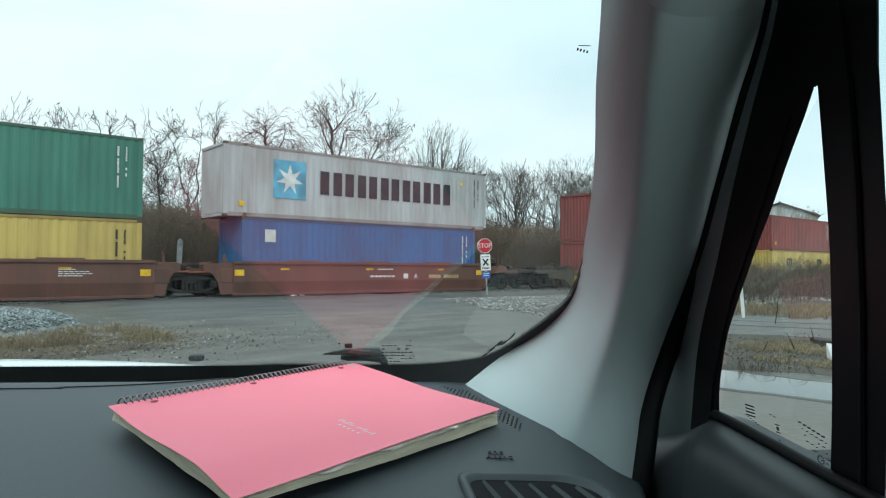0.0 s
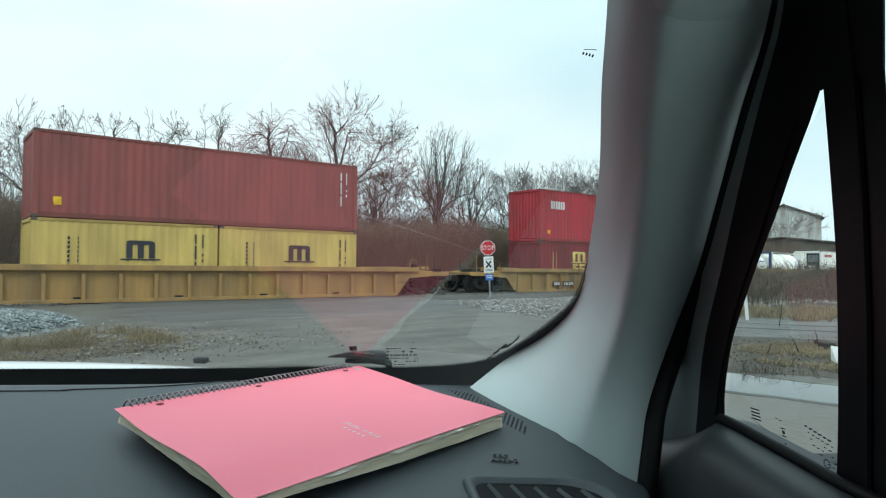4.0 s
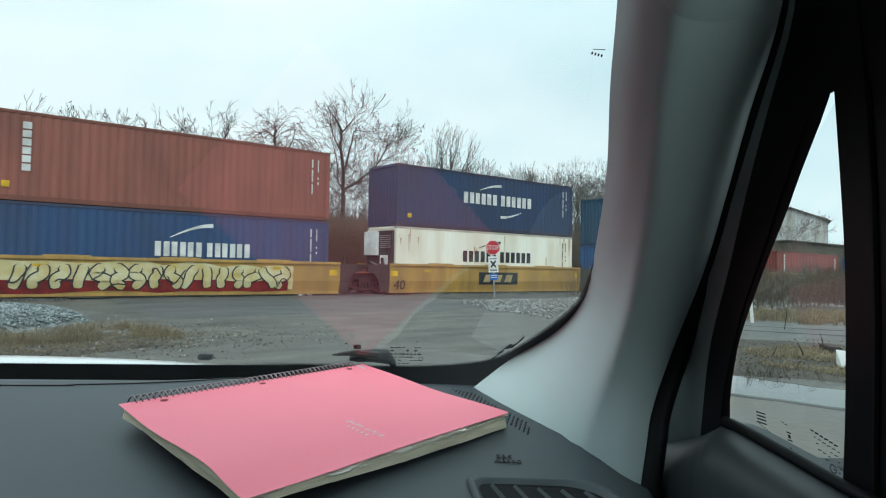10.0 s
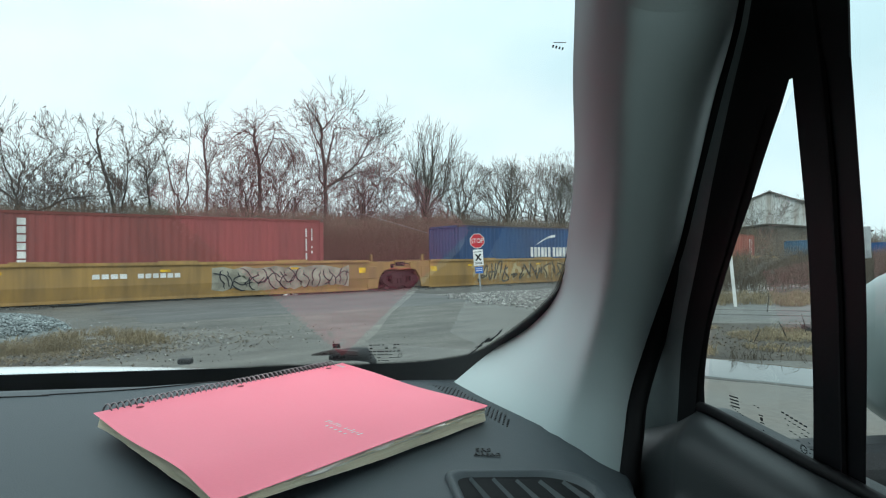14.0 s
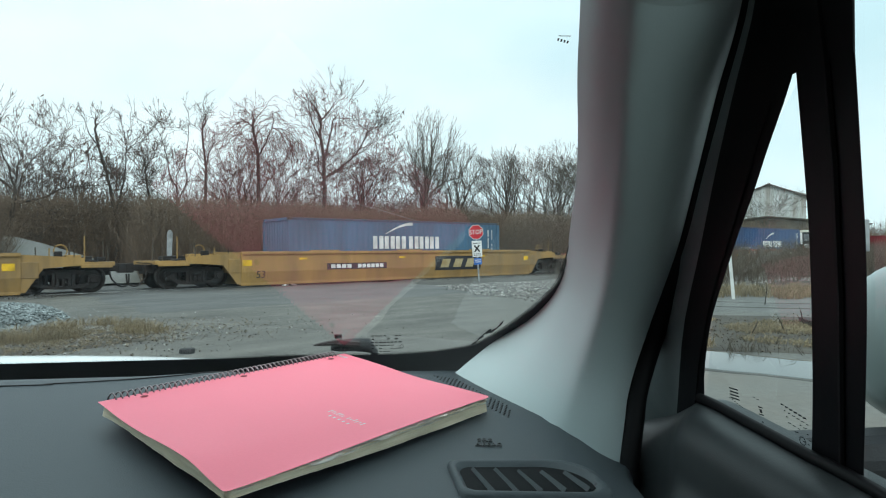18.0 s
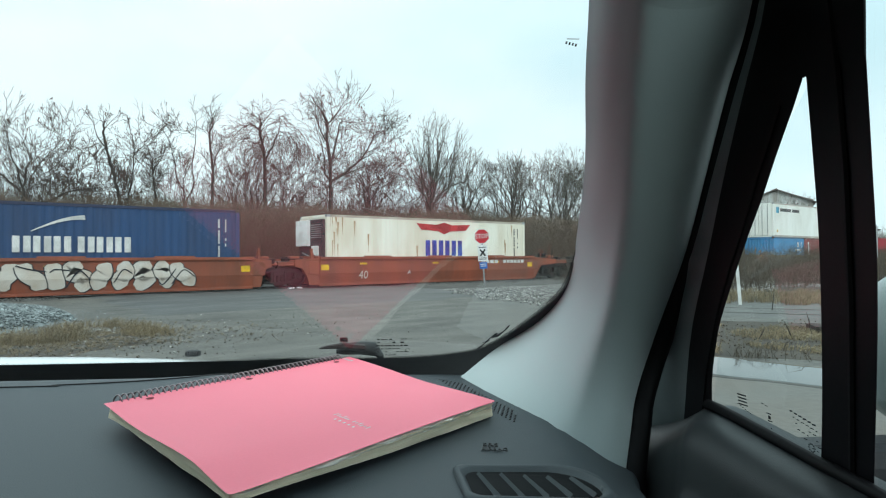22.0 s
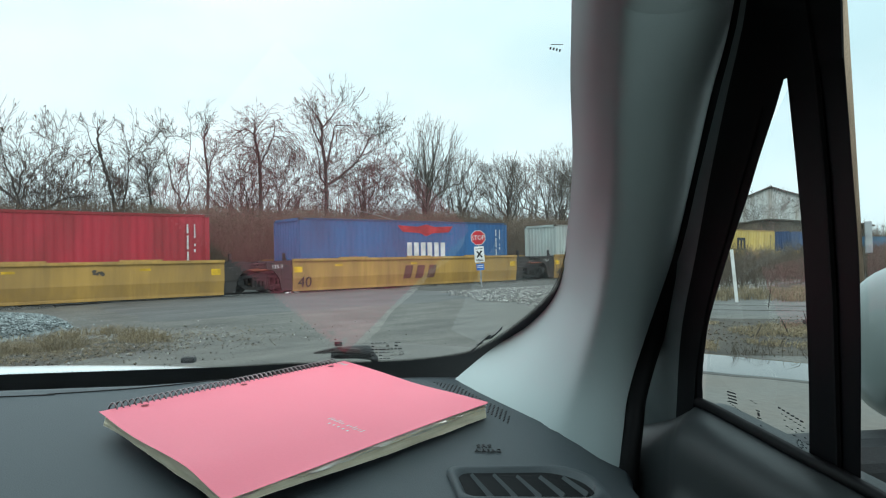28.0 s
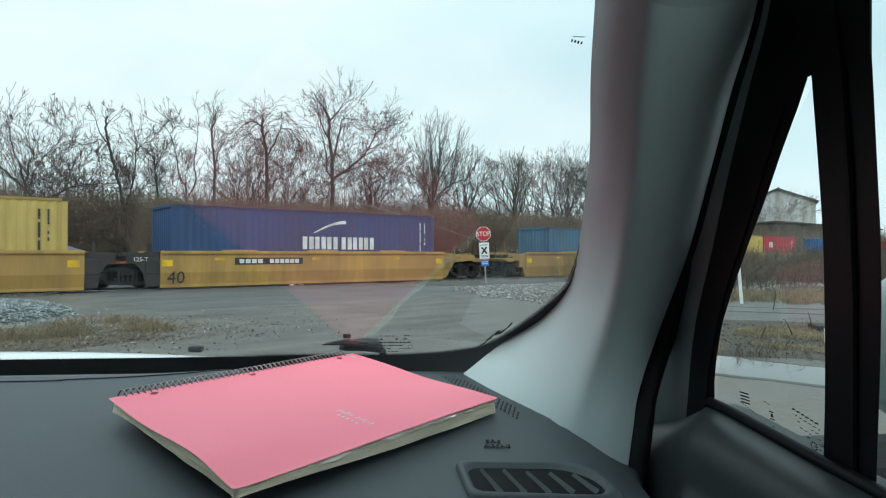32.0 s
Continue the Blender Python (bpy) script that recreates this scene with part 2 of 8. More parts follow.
def catmull(pts, n):
    """n points along a smooth line through pts."""
    P = [Vector(p) for p in pts]
    P = [P[0] * 2 - P[1]] + P + [P[-1] * 2 - P[-2]]
    out = []
    for i in range(n):
        s = i / (n - 1) * (len(P) - 3)
        k = min(int(s), len(P) - 4)
        t = s - k
        a, b, c, d = P[k:k + 4]
        out.append(0.5 * (2 * b + (c - a) * t + (2 * a - 5 * b + 4 * c - d) * t * t + (3 * b - a - 3 * c + d) * t ** 3))
    return out


def text_mesh(words, size, depth=0.004, name="lettering", grow=0.0):
    cu = bpy.data.curves.new(name, "FONT")
    cu.body, cu.size, cu.extrude, cu.align_x, cu.align_y = words, size, depth / 2, "CENTER", "CENTER"
    cu.resolution_u, cu.offset = 2, grow
    ob = bpy.data.objects.new(name, cu)
    me = bpy.data.meshes.new_from_object(ob)
    bpy.data.objects.remove(ob)
    bpy.data.curves.remove(cu)
    me.name = name
    return me


def empty(name, m=None):
    ob = new(name)
    ob.empty_display_size = 0.3
    if m is not None:
        ob.matrix_world = m
    return ob

# ---- setting: ground, track, crossing ----
M_ASPHALT = mat("worn damp asphalt", (0.124, 0.118, 0.102), 0.65, 0, 0.95, 0.8, 16, 0.8, (0.074, 0.070, 0.060), 0.85, drag=0.40)
M_ROAD = mat("crossing asphalt", (0.100, 0.100, 0.095), 0.65, 0, 0.5, 0.6, 30, 0.4, (0.07, 0.07, 0.067), 0.6, drag=0.3)
M_BALLAST = mat("pale ballast stone", (0.335, 0.328, 0.308), 0.8, 0, 0.3, 3, 60, 0.3, island=0.85)
M_PILE = mat("fresh blue-grey gravel", (0.275, 0.31, 0.31), 0.8, 0, 0.3, 3, 60, 0.3, island=0.42)
# bed colour also holds the shade that falls under the train
M_BED = mat("sooty shade-darkened ballast bed", (0.105, 0.100, 0.092), 0.85, 0, 0.5, 1.2, 18, 0.9, (0.06, 0.056, 0.05), 0.8)
M_STRIP = mat("dark ground between stones", (0.085, 0.080, 0.072), 0.85, 0, 0.5, 1.2, 18, 0.9, (0.05, 0.047, 0.042), 0.8)
M_RAIL = mat("rusty rail steel", (0.12, 0.075, 0.055), 0.6, 0.4, 0.2, 3, 40, 0.1)
M_RAILTOP = mat("polished rail head", (0.45, 0.44, 0.42), 0.25, 1.0, 0.1, 3, 40, 0.02)
M_TIE = mat("weathered creosote tie", (0.055, 0.045, 0.038), 0.85, 0, 0.4, 3, 30, 0.5, rand=0.3)
M_GRASS = mat("dry straw grass", (0.275, 0.218, 0.132), 0.8, 0, 0.2, 0.8, 20, 0, (0.125, 0.102, 0.068), 0.8, island=0.55)
M_MUD = mat("wet brown mud", (0.120, 0.112, 0.097), 0.58, 0, 0.3, 0.8, 12, 0.35, (0.12, 0.10, 0.08), 0.8)
M_SOIL = mat("littered brown soil", (0.068, 0.057, 0.044), 0.85, 0, 0.9, 1.2, 14, 0.9, (0.030, 0.025, 0.020), 0.8)
M_LANE = mat("churned lane mud", (0.098, 0.093, 0.082), 0.55, 0, 0.6, 0.9, 10, 0.9, (0.060, 0.056, 0.048), 0.8, drag=0.35)
M_LITTERLEAF = mat("fallen leaves", (0.135, 0.108, 0.078), 0.8, 0, 0.3, 2, 30, 0, island=0.6)
M_WATER = mat("muddy puddle water", (0.06, 0.056, 0.047), 0.03, 0, 0.05, 0.6, 5, 0.03, spec=0.25)
M_STEEL = mat("galvanised steel", (0.42, 0.43, 0.44), 0.45, 0.8, 0.15, 3, 50, 0.05)
M_WHITE = mat("white paint", (0.78, 0.79, 0.78), 0.5, 0, 0.05, 2, 30, 0.03, (0.6, 0.6, 0.58), 0.3)
M_SIGNRED = mat("sign red", (0.55, 0.02, 0.035), 0.4, 0, 0.05, 3, 30, 0.0, (0.45, 0.02, 0.03), 0.3)
M_SIGNBLUE = mat("sign blue", (0.03, 0.16, 0.55), 0.4, 0, 0.05, 3, 30, 0)
M_BLACK = mat("black print", (0.015, 0.015, 0.016), 0.5, 0, 0.1, 3, 30, 0)
M_WOODPOLE = mat("weathered pole wood", (0.36, 0.27, 0.19), 0.8, 0, 0.35, 2.0, 30, 0.5, (0.2, 0.14, 0.1), 0.6, streak=8)

TRACK_Y, RAIL_TOP, FACE_Y = 25.905, 0.20, 24.685


def ground_z(x, y):
    t = min(max((y - 9.0) / 12.0, 0.0), 1.0)
    z = 0.15 * t * t * (3 - 2 * t)
    if y > 29.0:
        z += 0.05 * min(y - 29.0, 8.0) * 0.5
    near = max(0.0, 1 - max(abs(x) - 10, abs(y) - 8, 0) / 12)
    return z + 0.012 * noise.noise((x * 0.35, y * 0.35, 0.3)) + 0.02 * noise.noise((x * 0.09, y * 0.09, 4.0)) * (1 - near)


def ground_sheet():
    xs = [-2500, -800, -250, -90, -40] + [-25 + 1.0 * i for i in range(146)] + [135, 170, 260, 600, 2500]
    ys = [-2500, -800, -200, -60, -25] + [-14 + 1.0 * i for i in range(60)] + [52, 70, 120, 300, 900, 2500]
    V = [(x, y, ground_z(x, y)) for y in ys for x in xs]
    k = len(xs)
    F = [(j * k + i, j * k + i + 1, (j + 1) * k + i + 1, (j + 1) * k + i) for j in range(len(ys) - 1) for i in range(k - 1)]
    return tagged(link_mesh("ground", raw_mesh("ground", V, F, True), M_ASPHALT), "worn damp grey asphalt and gravel lot", "ground", kind="structure")


ground_sheet()


def blob_sheet(name, outline, lift, material, label, category, cells=26):
    """A thin sheet with an uneven rim that follows the ground."""
    bm = bmesh.new()
    n = 72
    cx, cy, ax, ay, turn, rough, seed = outline
    rings = []
    for j in range(cells // 2):
        f = 1 - j / (cells / 2)
        ring = []
        for i in range(n):
            a = 2 * math.pi * i / n
            q = f * (1 + rough * noise.noise((math.cos(a) * 1.7 + seed, math.sin(a) * 1.7, seed)) + 0.4 * rough * noise.noise((math.cos(a) * 6 + seed, math.sin(a) * 6, 2)))
            u, v = ax * q * math.cos(a), ay * q * math.sin(a)
            x, y = cx + u * math.cos(turn) - v * math.sin(turn), cy + u * math.sin(turn) + v * math.cos(turn)
            ring.append((x, y, (0 if material == M_WATER else ground_z(x, y)) + lift * (1 if j else 0.15)))
        rings.append(ring)
    bm = loft(rings, True)
    c = bm.verts.new((cx, cy, (0 if material == M_WATER else ground_z(cx, cy)) + lift))
    bm.verts.ensure_lookup_table()
    last = [bm.verts[(len(rings) - 1) * n + i] for i in range(n)]
    for i in range(n):
        bm.faces.new((last[i], last[(i + 1) % n], c))
    bmesh.ops.recalc_face_normals(bm, faces=bm.faces[:])
    ob = part(name, bm, material, None, smooth=True)
    return tagged(ob, label, category, kind="structure")


blob_sheet("mud", (5.9, 2.9, 4.6, 1.75, radians(-76), 0.18, 2.0), 0.014, M_MUD, "smooth wet brown mud round a puddle", "mud")
blob_sheet("puddle", (8.0, 3.65, 3.0, 0.66, radians(-84), 0.40, 5.0), 0.034, M_WATER, "shallow muddy puddle mirroring the sky", "puddle")
blob_sheet("soil_strip", (0.8, 12.5, 3.0, 2.2, radians(8), 0.5, 9.0), 0.02, M_SOIL, "dark littered soil beside the lot", "soil")
blob_sheet("soil_verge", (12.0, 4.2, 4.3, 2.9, radians(-70), 0.25, 12.0), 0.02, M_SOIL, "brown soil verge with dead leaves", "soil")
blob_sheet("soil_bank", (34.0, 12.0, 18.0, 4.0, radians(-6), 0.2, 15.0), 0.025, M_SOIL, "brown soil below dry grass and brush", "soil")
blob_sheet("brush_floor", (40.0, 37.0, 70.0, 7.5, 0, 0.1, 18.0), 0.03, M_SOIL, "leaf litter floor under bare brush", "soil")


blob_sheet("muddy_lane", (18.2, 6.0, 5.0, 2.7, radians(-64), 0.22, 21.0), 0.012, M_LANE, "dark churned mud lane across the lot", "mud")

for x, y in ((16.4, 6.9), (17.9, 7.4)):
    blob_sheet("wheel_rut", (x + 0.7, y - 1.8, 4.6, 0.16, radians(112), 0.6, x), 0.030, M_LANE, "dark muddy wheel rut across the lot", "rut", 10)


def sheet(name, x0, x1, y0, y1, lift, material, label, category, step=1.0, rim=0.0):
    nx, ny = max(2, int((x1 - x0) / step) + 1), max(2, int((y1 - y0) / 0.5) + 1)
    V = []
    for j in range(ny):
        for i in range(nx):
            x, y = x0 + (x1 - x0) * i / (nx - 1), y0 + (y1 - y0) * j / (ny - 1)
            e = min(i, nx - 1 - i, j, ny - 1 - j)
            if e == 0:
                x += rim * noise.noise((x * 0.7, y * 0.7, 1))
                y += rim * noise.noise((x * 0.7, y * 0.7, 7))
            V.append((x, y, ground_z(x, y) + lift * (1 if e else -0.3)))
    F = [(j * nx + i, j * nx + i + 1, (j + 1) * nx + i + 1, (j + 1) * nx + i) for j in range(ny - 1) for i in range(nx - 1)]
    return tagged(link_mesh(name, raw_mesh(name, V, F, True), material), label, category, kind="structure")


sheet("road", 4.6, 17.0, 16.0, 31.5, 0.022, M_ROAD, "darker asphalt road over the rail crossing", "road", 0.8, 0.8)
sheet("track_bed", -40, 4.2, 23.2, 28.8, 0.05, M_BED, "grey ballast bed under the rails", "track bed", 1.0, 0.3)
sheet("track_bed", 17.4, 150, 22.6, 28.8, 0.05, M_BED, "grey ballast bed under the rails", "track bed", 1.0, 0.3)
sheet("gravel_strip", 16.2, 27.0, 13.6, 22.6, 0.03, M_STRIP, "stony grey gravel area beside the crossing", "gravel", 0.8, 1.2)

for side in (-1, 1):
    y = TRACK_Y + side * 0.7525
    bm = boxes((-60, 160, y - 0.07, y + 0.07, RAIL_TOP - 0.17, RAIL_TOP - 0.155), (-60, 160, y - 0.012, y + 0.012, RAIL_TOP - 0.16, RAIL_TOP - 0.03))
    rail = part("rail", bm, M_RAIL, None)
    tagged(rail, "rusty steel rail with a worn shiny head", "rail", "rails", "structure")
    part("rail_head", boxes((-60, 160, y - 0.036, y + 0.036, RAIL_TOP - 0.035, RAIL_TOP), bevel=0.006), M_RAILTOP, rail, "polished rail head")

tie_mesh = bpy.data.meshes.new("tie")
bm = boxes((-0.11, 0.11, -1.3, 1.3, -0.09, 0.0), bevel=0.012)
bm.to_mesh(tie_mesh)
bm.free()
tie_root = empty("railway_ties", pose(0, TRACK_Y, 0))
tagged(tie_root, "dark weathered wooden railway ties in ballast", "railway tie", kind="structure")
for i in range(200):
    x = -30 + 0.52 * i
    if 4.4 < x < 17.2:
        continue
    ob = link_mesh("tie", tie_mesh, M_TIE, tie_root)
    ob.matrix_basis = pose(x, random.uniform(-0.05, 0.05), RAIL_TOP - 0.172, 0, 0, random.uniform(-1.5, 1.5))


# ---- loose stones, grass, litter ----

def stones(name, spots, r0, r1, material, label, seed):
    rng = np.random.default_rng(seed)
    P = np.array(spots, float)
    n = len(P)
    dirs = np.array([(1, 0, 0), (-1, 0, 0), (0, 1, 0), (0, -1, 0), (0, 0, 1), (0, 0, -1)], float)
    tri = np.array([(0, 2, 4), (2, 1, 4), (1, 3, 4), (3, 0, 4), (2, 0, 5), (1, 2, 5), (3, 1, 5), (0, 3, 5)])
    size = rng.uniform(r0, r1, (n, 1, 1)) * rng.uniform(0.6, 1.3, (n, 6, 1))
    ang = rng.uniform(0, 6.28, n)
    c, s = np.cos(ang), np.sin(ang)
    rot = np.zeros((n, 3, 3))
    rot[:, 0, 0], rot[:, 0, 1], rot[:, 1, 0], rot[:, 1, 1], rot[:, 2, 2] = c, -s, s, c, 0.75
    V = (dirs[None] * size + rng.uniform(-0.25, 0.25, (n, 6, 3)) * r0)
    V = np.einsum("nij,nkj->nki", rot, V) + P[:, None, :]
    F = (np.arange(n)[:, None, None] * 6 + tri[None]).reshape(-1, 3)
    return tagged(link_mesh(name, raw_mesh(name, V.reshape(-1, 3), F), material), label, "gravel", kind="stuff")


def pile_z(x, y):
    """The gravel mound beside the track."""
    u, v = (x + 1.6) / 4.4, (y - 16.0 - 0.12 * x) / 2.3
    q = u * u + v * v + 0.25 * noise.noise((x * 0.6, y * 0.6, 3))
    return 0.40 * min(1.0, 1.5 * max(0.0, 1 - q) ** 0.5)


def mound():
    xs, ys = np.linspace(-6.5, 4.2, 50), np.linspace(12.8, 19.8, 36)
    V = [(x, y, ground_z(x, y) + pile_z(x, y) - 0.03) for y in ys for x in xs]
    k = len(xs)
    F = [(j * k + i, j * k + i + 1, (j + 1) * k + i + 1, (j + 1) * k + i) for j in range(len(ys) - 1) for i in range(k - 1)]
    return tagged(link_mesh("gravel_mound", raw_mesh("gravel_mound", V, F, True), M_PILE), "heap of pale blue-grey gravel beside the track", "gravel heap", kind="stuff")


mound()
rng = np.random.default_rng(3)
spots = []
while len(spots) < 14000:
    x, y = rng.uniform(-5.5, 4.0), rng.uniform(13.2, 19.0)
    h = pile_z(x, y)
    if h > 0.03 or rng.random() < 0.04:
        spots.append((x, y, ground_z(x, y) + h - 0.01))
stones("gravel_stones", spots, 0.018, 0.046, M_PILE, "loose pale blue-grey gravel stones", 4)
spots = []
while len(spots) < 11000:
    x, y = rng.uniform(13.0, 34.0), rng.uniform(11.2, 21.0)
    edge = 12.0 + 1.0 * noise.noise((x * 0.4, 2, 1)) + 0.12 * max(0, 22 - x)
    if edge < y < 19.4 + 0.5 * noise.noise((x * 0.5, 7, 1)) and x > 13.9 + 0.45 * max(0, y - 14.6) + 0.7 * noise.noise((y, 3, 1)) and rng.random() < 0.85:
        spots.append((x, y, ground_z(x, y) + 0.035))
stones("ballast_stones", spots, 0.018, 0.042, M_BALLAST, "scattered pale ballast stones beside the crossing", 5)
# these stones are coloured darker to carry the train's shade
spots = [(x, y, ground_z(x, y) + 0.06) for x, y in zip(rng.uniform(-8, 4.0, 2500), rng.uniform(23.2, 28.6, 2500))]
spots += [(x, y, ground_z(x, y) + 0.06) for x, y in zip(rng.uniform(17.8, 60, 5000), rng.uniform(23.0, 28.6, 5000))]
stones("track_stones", spots, 0.02, 0.045, mat("sooty shade-darkened ballast stone", (0.105, 0.10, 0.092), 0.85, 0, 0.3, 3, 60, 0.3, island=0.5), "sooty grey ballast stones between the ties, darkened for shade", 6)
spots = [(x, y, ground_z(x, y) + 0.012) for x, y in zip(rng.uniform(1, 17, 1100), rng.uniform(7, 23, 1100))]
stones("lot_grit", spots, 0.004, 0.011, mat("dark lot grit", (0.07, 0.065, 0.06), 0.85, 0, 0.3, 3, 60, 0.3, island=0.7), "loose grit and crumbs of asphalt on the lot", 7)


def blades(name, spots, h0, h1, material, label, seed, lean=0.5, w=0.006):
    rng = np.random.default_rng(seed)
    P = np.array(spots, float)
    n = len(P)
    h = rng.uniform(h0, h1, n)
    a = rng.uniform(0, 6.28, n)
    k = rng.uniform(0.1, lean, n) * h
    mid = P + np.stack([np.cos(a) * k * 0.35, np.sin(a) * k * 0.35, h * 0.6], 1)
    tip = P + np.stack([np.cos(a) * k, np.sin(a) * k, h * rng.uniform(0.75, 1.0, n)], 1)
    V1, F1 = prisms(P, mid, np.full(n, w), np.full(n, w * 0.8))
    V2, F2 = prisms(mid, tip, np.full(n, w * 0.8), np.full(n, w * 0.15))
    return tagged(link_mesh(name, raw_mesh(name, np.concatenate([V1, V2]), np.concatenate([F1, F2 + len(V1)])), material), label, "dry grass", kind="stuff")


def scatter(n, x0, x1, y0, y1, seed, keep, clump=0.8):
    rng = np.random.default_rng(seed)
    out = []
    while len(out) < n:
        x, y = rng.uniform(x0, x1), rng.uniform(y0, y1)
        if keep(x, y) and noise.noise((x * clump, y * clump, seed)) > rng.uniform(-0.5, 0.45):
            for _ in range(4):
                u, v = x + rng.normal(0, 0.05), y + rng.normal(0, 0.05)
                out.append((u, v, ground_z(u, v)))
    return out


blades("dry_grass", scatter(4600, -2, 4.6, 12.2, 15.6, 11, lambda x, y: y < 14.3 + 0.1 * x and x + 0.2 * y < 6.4 and noise.noise((x * 0.9, y * 0.9, 31)) > -0.12), 0.05, 0.24, M_GRASS, "straw-coloured dry grass beside the gravel heap", 1, 0.9)
blades("dry_grass", scatter(5200, 9, 19, 2.0, 9.0, 12, lambda x, y: abs(y - (0.41 * x + 0.05)) < 2.2 and 10.1 < math.hypot(x, y) < 14.2 and noise.noise((x * 0.7, y * 0.7, 32)) > -0.02), 0.03, 0.12, M_GRASS, "matted dry grass verge behind the puddle", 2, 1.0)
blades("dry_grass", scatter(5200, 18, 60, 4, 20, 13, lambda x, y: 21.0 < math.hypot(x, y) < 26.5 and y < 0.62 * x), 0.08, 0.34, M_GRASS, "tall dry grass below the brush", 3, 0.7, 0.008)

rng = np.random.default_rng(14)
spots = [(x, y, ground_z(x, y) + 0.01) for x, y in zip(rng.normal(0.9, 1.6, 8000), rng.normal(12.7, 0.8, 8000)) if noise.noise((x * 1.3, y * 1.3, 3)) > -0.35 and math.hypot(x, y) > 9.4]
blades("matted_grass", spots, 0.015, 0.06, M_GRASS, "flattened dry grass and stalks on dark soil", 15, 2.2, 0.006)

spots = [(x, y, ground_z(x, y) + 0.02) for x, y in zip(rng.normal(3.0, 1.4, 900), rng.normal(12.9, 1.1, 900)) if math.hypot(x, y) > 9.6]
stones("verge_grit", spots, 0.008, 0.026, M_BALLAST, "pale grit scattered off the gravel heap", 16)

rng = np.random.default_rng(19)
spots = []
for cx, cy, n in ((8.95, 4.42, 22), (9.05, 4.12, 26), (9.35, 3.75, 10), (9.9, 4.3, 16)):
    spots += [(x, y, ground_z(x, y) + 0.01) for x, y in zip(rng.normal(cx, 0.10, n), rng.normal(cy, 0.10, n))]
blades("bank_weeds", spots, 0.08, 0.28, mat("dead weed stems", (0.10, 0.082, 0.058), 0.85, 0, 0.2, 2, 20, 0, island=0.4), "dead brown weeds on the puddle's bank", 20, 1.3, 0.004)

# dead leaves on the verges
rng = np.random.default_rng(8)
LV = []
for (cx, cy, sx, sy, n) in ((1.9, 11.7, 1.9, 0.9, 700), (11.6, 4.8, 1.2, 0.9, 800)):
    LV += [(x, y, ground_z(x, y) + 0.04) for x, y in zip(rng.normal(cx, sx, n), rng.normal(cy, sy, n))]
LV = [p for p in LV if math.hypot(p[0], p[1]) > 9.7]
stones("dead_leaves", LV, 0.009, 0.026, M_LITTERLEAF, "small dead brown leaves on the soil", 9)

# white litter on the crossing
for (x, y, w, l, r) in ((12.25, 24.55, 0.16, 0.05, 20), (12.75, 24.7, 0.22, 0.06, -15), (12.45, 24.65, 0.08, 0.03, 50)):
    bm = bmesh.new()
    box(bm, -w / 2, w / 2, -l, l, 0, 0.05, bevel=0.012)
    for v in bm.verts:
        v.co.z += 0.02 * math.sin(v.co.x * 40)
    ob = part("litter", bm, M_WHITE, None)
    ob.matrix_world = pose(x, y, ground_z(x, y) + 0.022, 0, 0, r)
    tagged(ob, "crumpled white scrap of litter on the crossing", "litter", "litter on the crossing")
bm = bmesh.new()
for a, b in (((0, 0, 0), (0.16, 0.05, 0.24)),):
    bm.faces.new([bm.verts.new(p) for p in (a, b, (b[0] - 0.22, b[1] + 0.10, b[2] + 0.02), (a[0] - 0.06, a[1] + 0.12, a[2] + 0.05))])
thick(bm, 0.012)
scrap = part("plastic_scrap", bm, M_WHITE, None)
scrap.matrix_world = pose(10.76, 3.92, ground_z(10.76, 3.92) + 0.02, 0, 0, -60)
tagged(scrap, "torn white plastic scrap at the puddle's edge", "litter")
bm = boxes((-0.35, 0.35, -0.1, 0.1, 0, 0.12), bevel=0.03)
log = part("wood_chunk", bm, M_TIE, None)
log.matrix_world = pose(12.9, 4.9, ground_z(12.9, 4.9) + 0.02, 0, 0, 35)
tagged(log, "dark chunk of old wood in dry grass", "wood")
for (x, y, h, tilt) in ((11.5, 4.75, 0.35, -20), (17.2, 7.6, 0.6, 8), (10.9, 5.05, 0.25, 30), (12.4, 4.8, 0.4, -8)):
    V, F = prisms([(0, 0, 0), (0, 0, h * 0.5), (0, 0, h * 0.45)], [(0.01, 0, h * 0.55), (0.04, 0.01, h), (-0.07, 0.02, h * 0.8)], [0.012, 0.009, 0.007], [0.009, 0.003, 0.002], 5)
    ob = link_mesh("dead_stalk", raw_mesh("dead_stalk", V, F), M_TIE)
    ob.matrix_world = pose(x, y, ground_z(x, y), tilt, 0, 40)
    tagged(ob, "dead bare weed stalk in the verge", "weed")


# ---- crossing sign, post, pole, cable ----

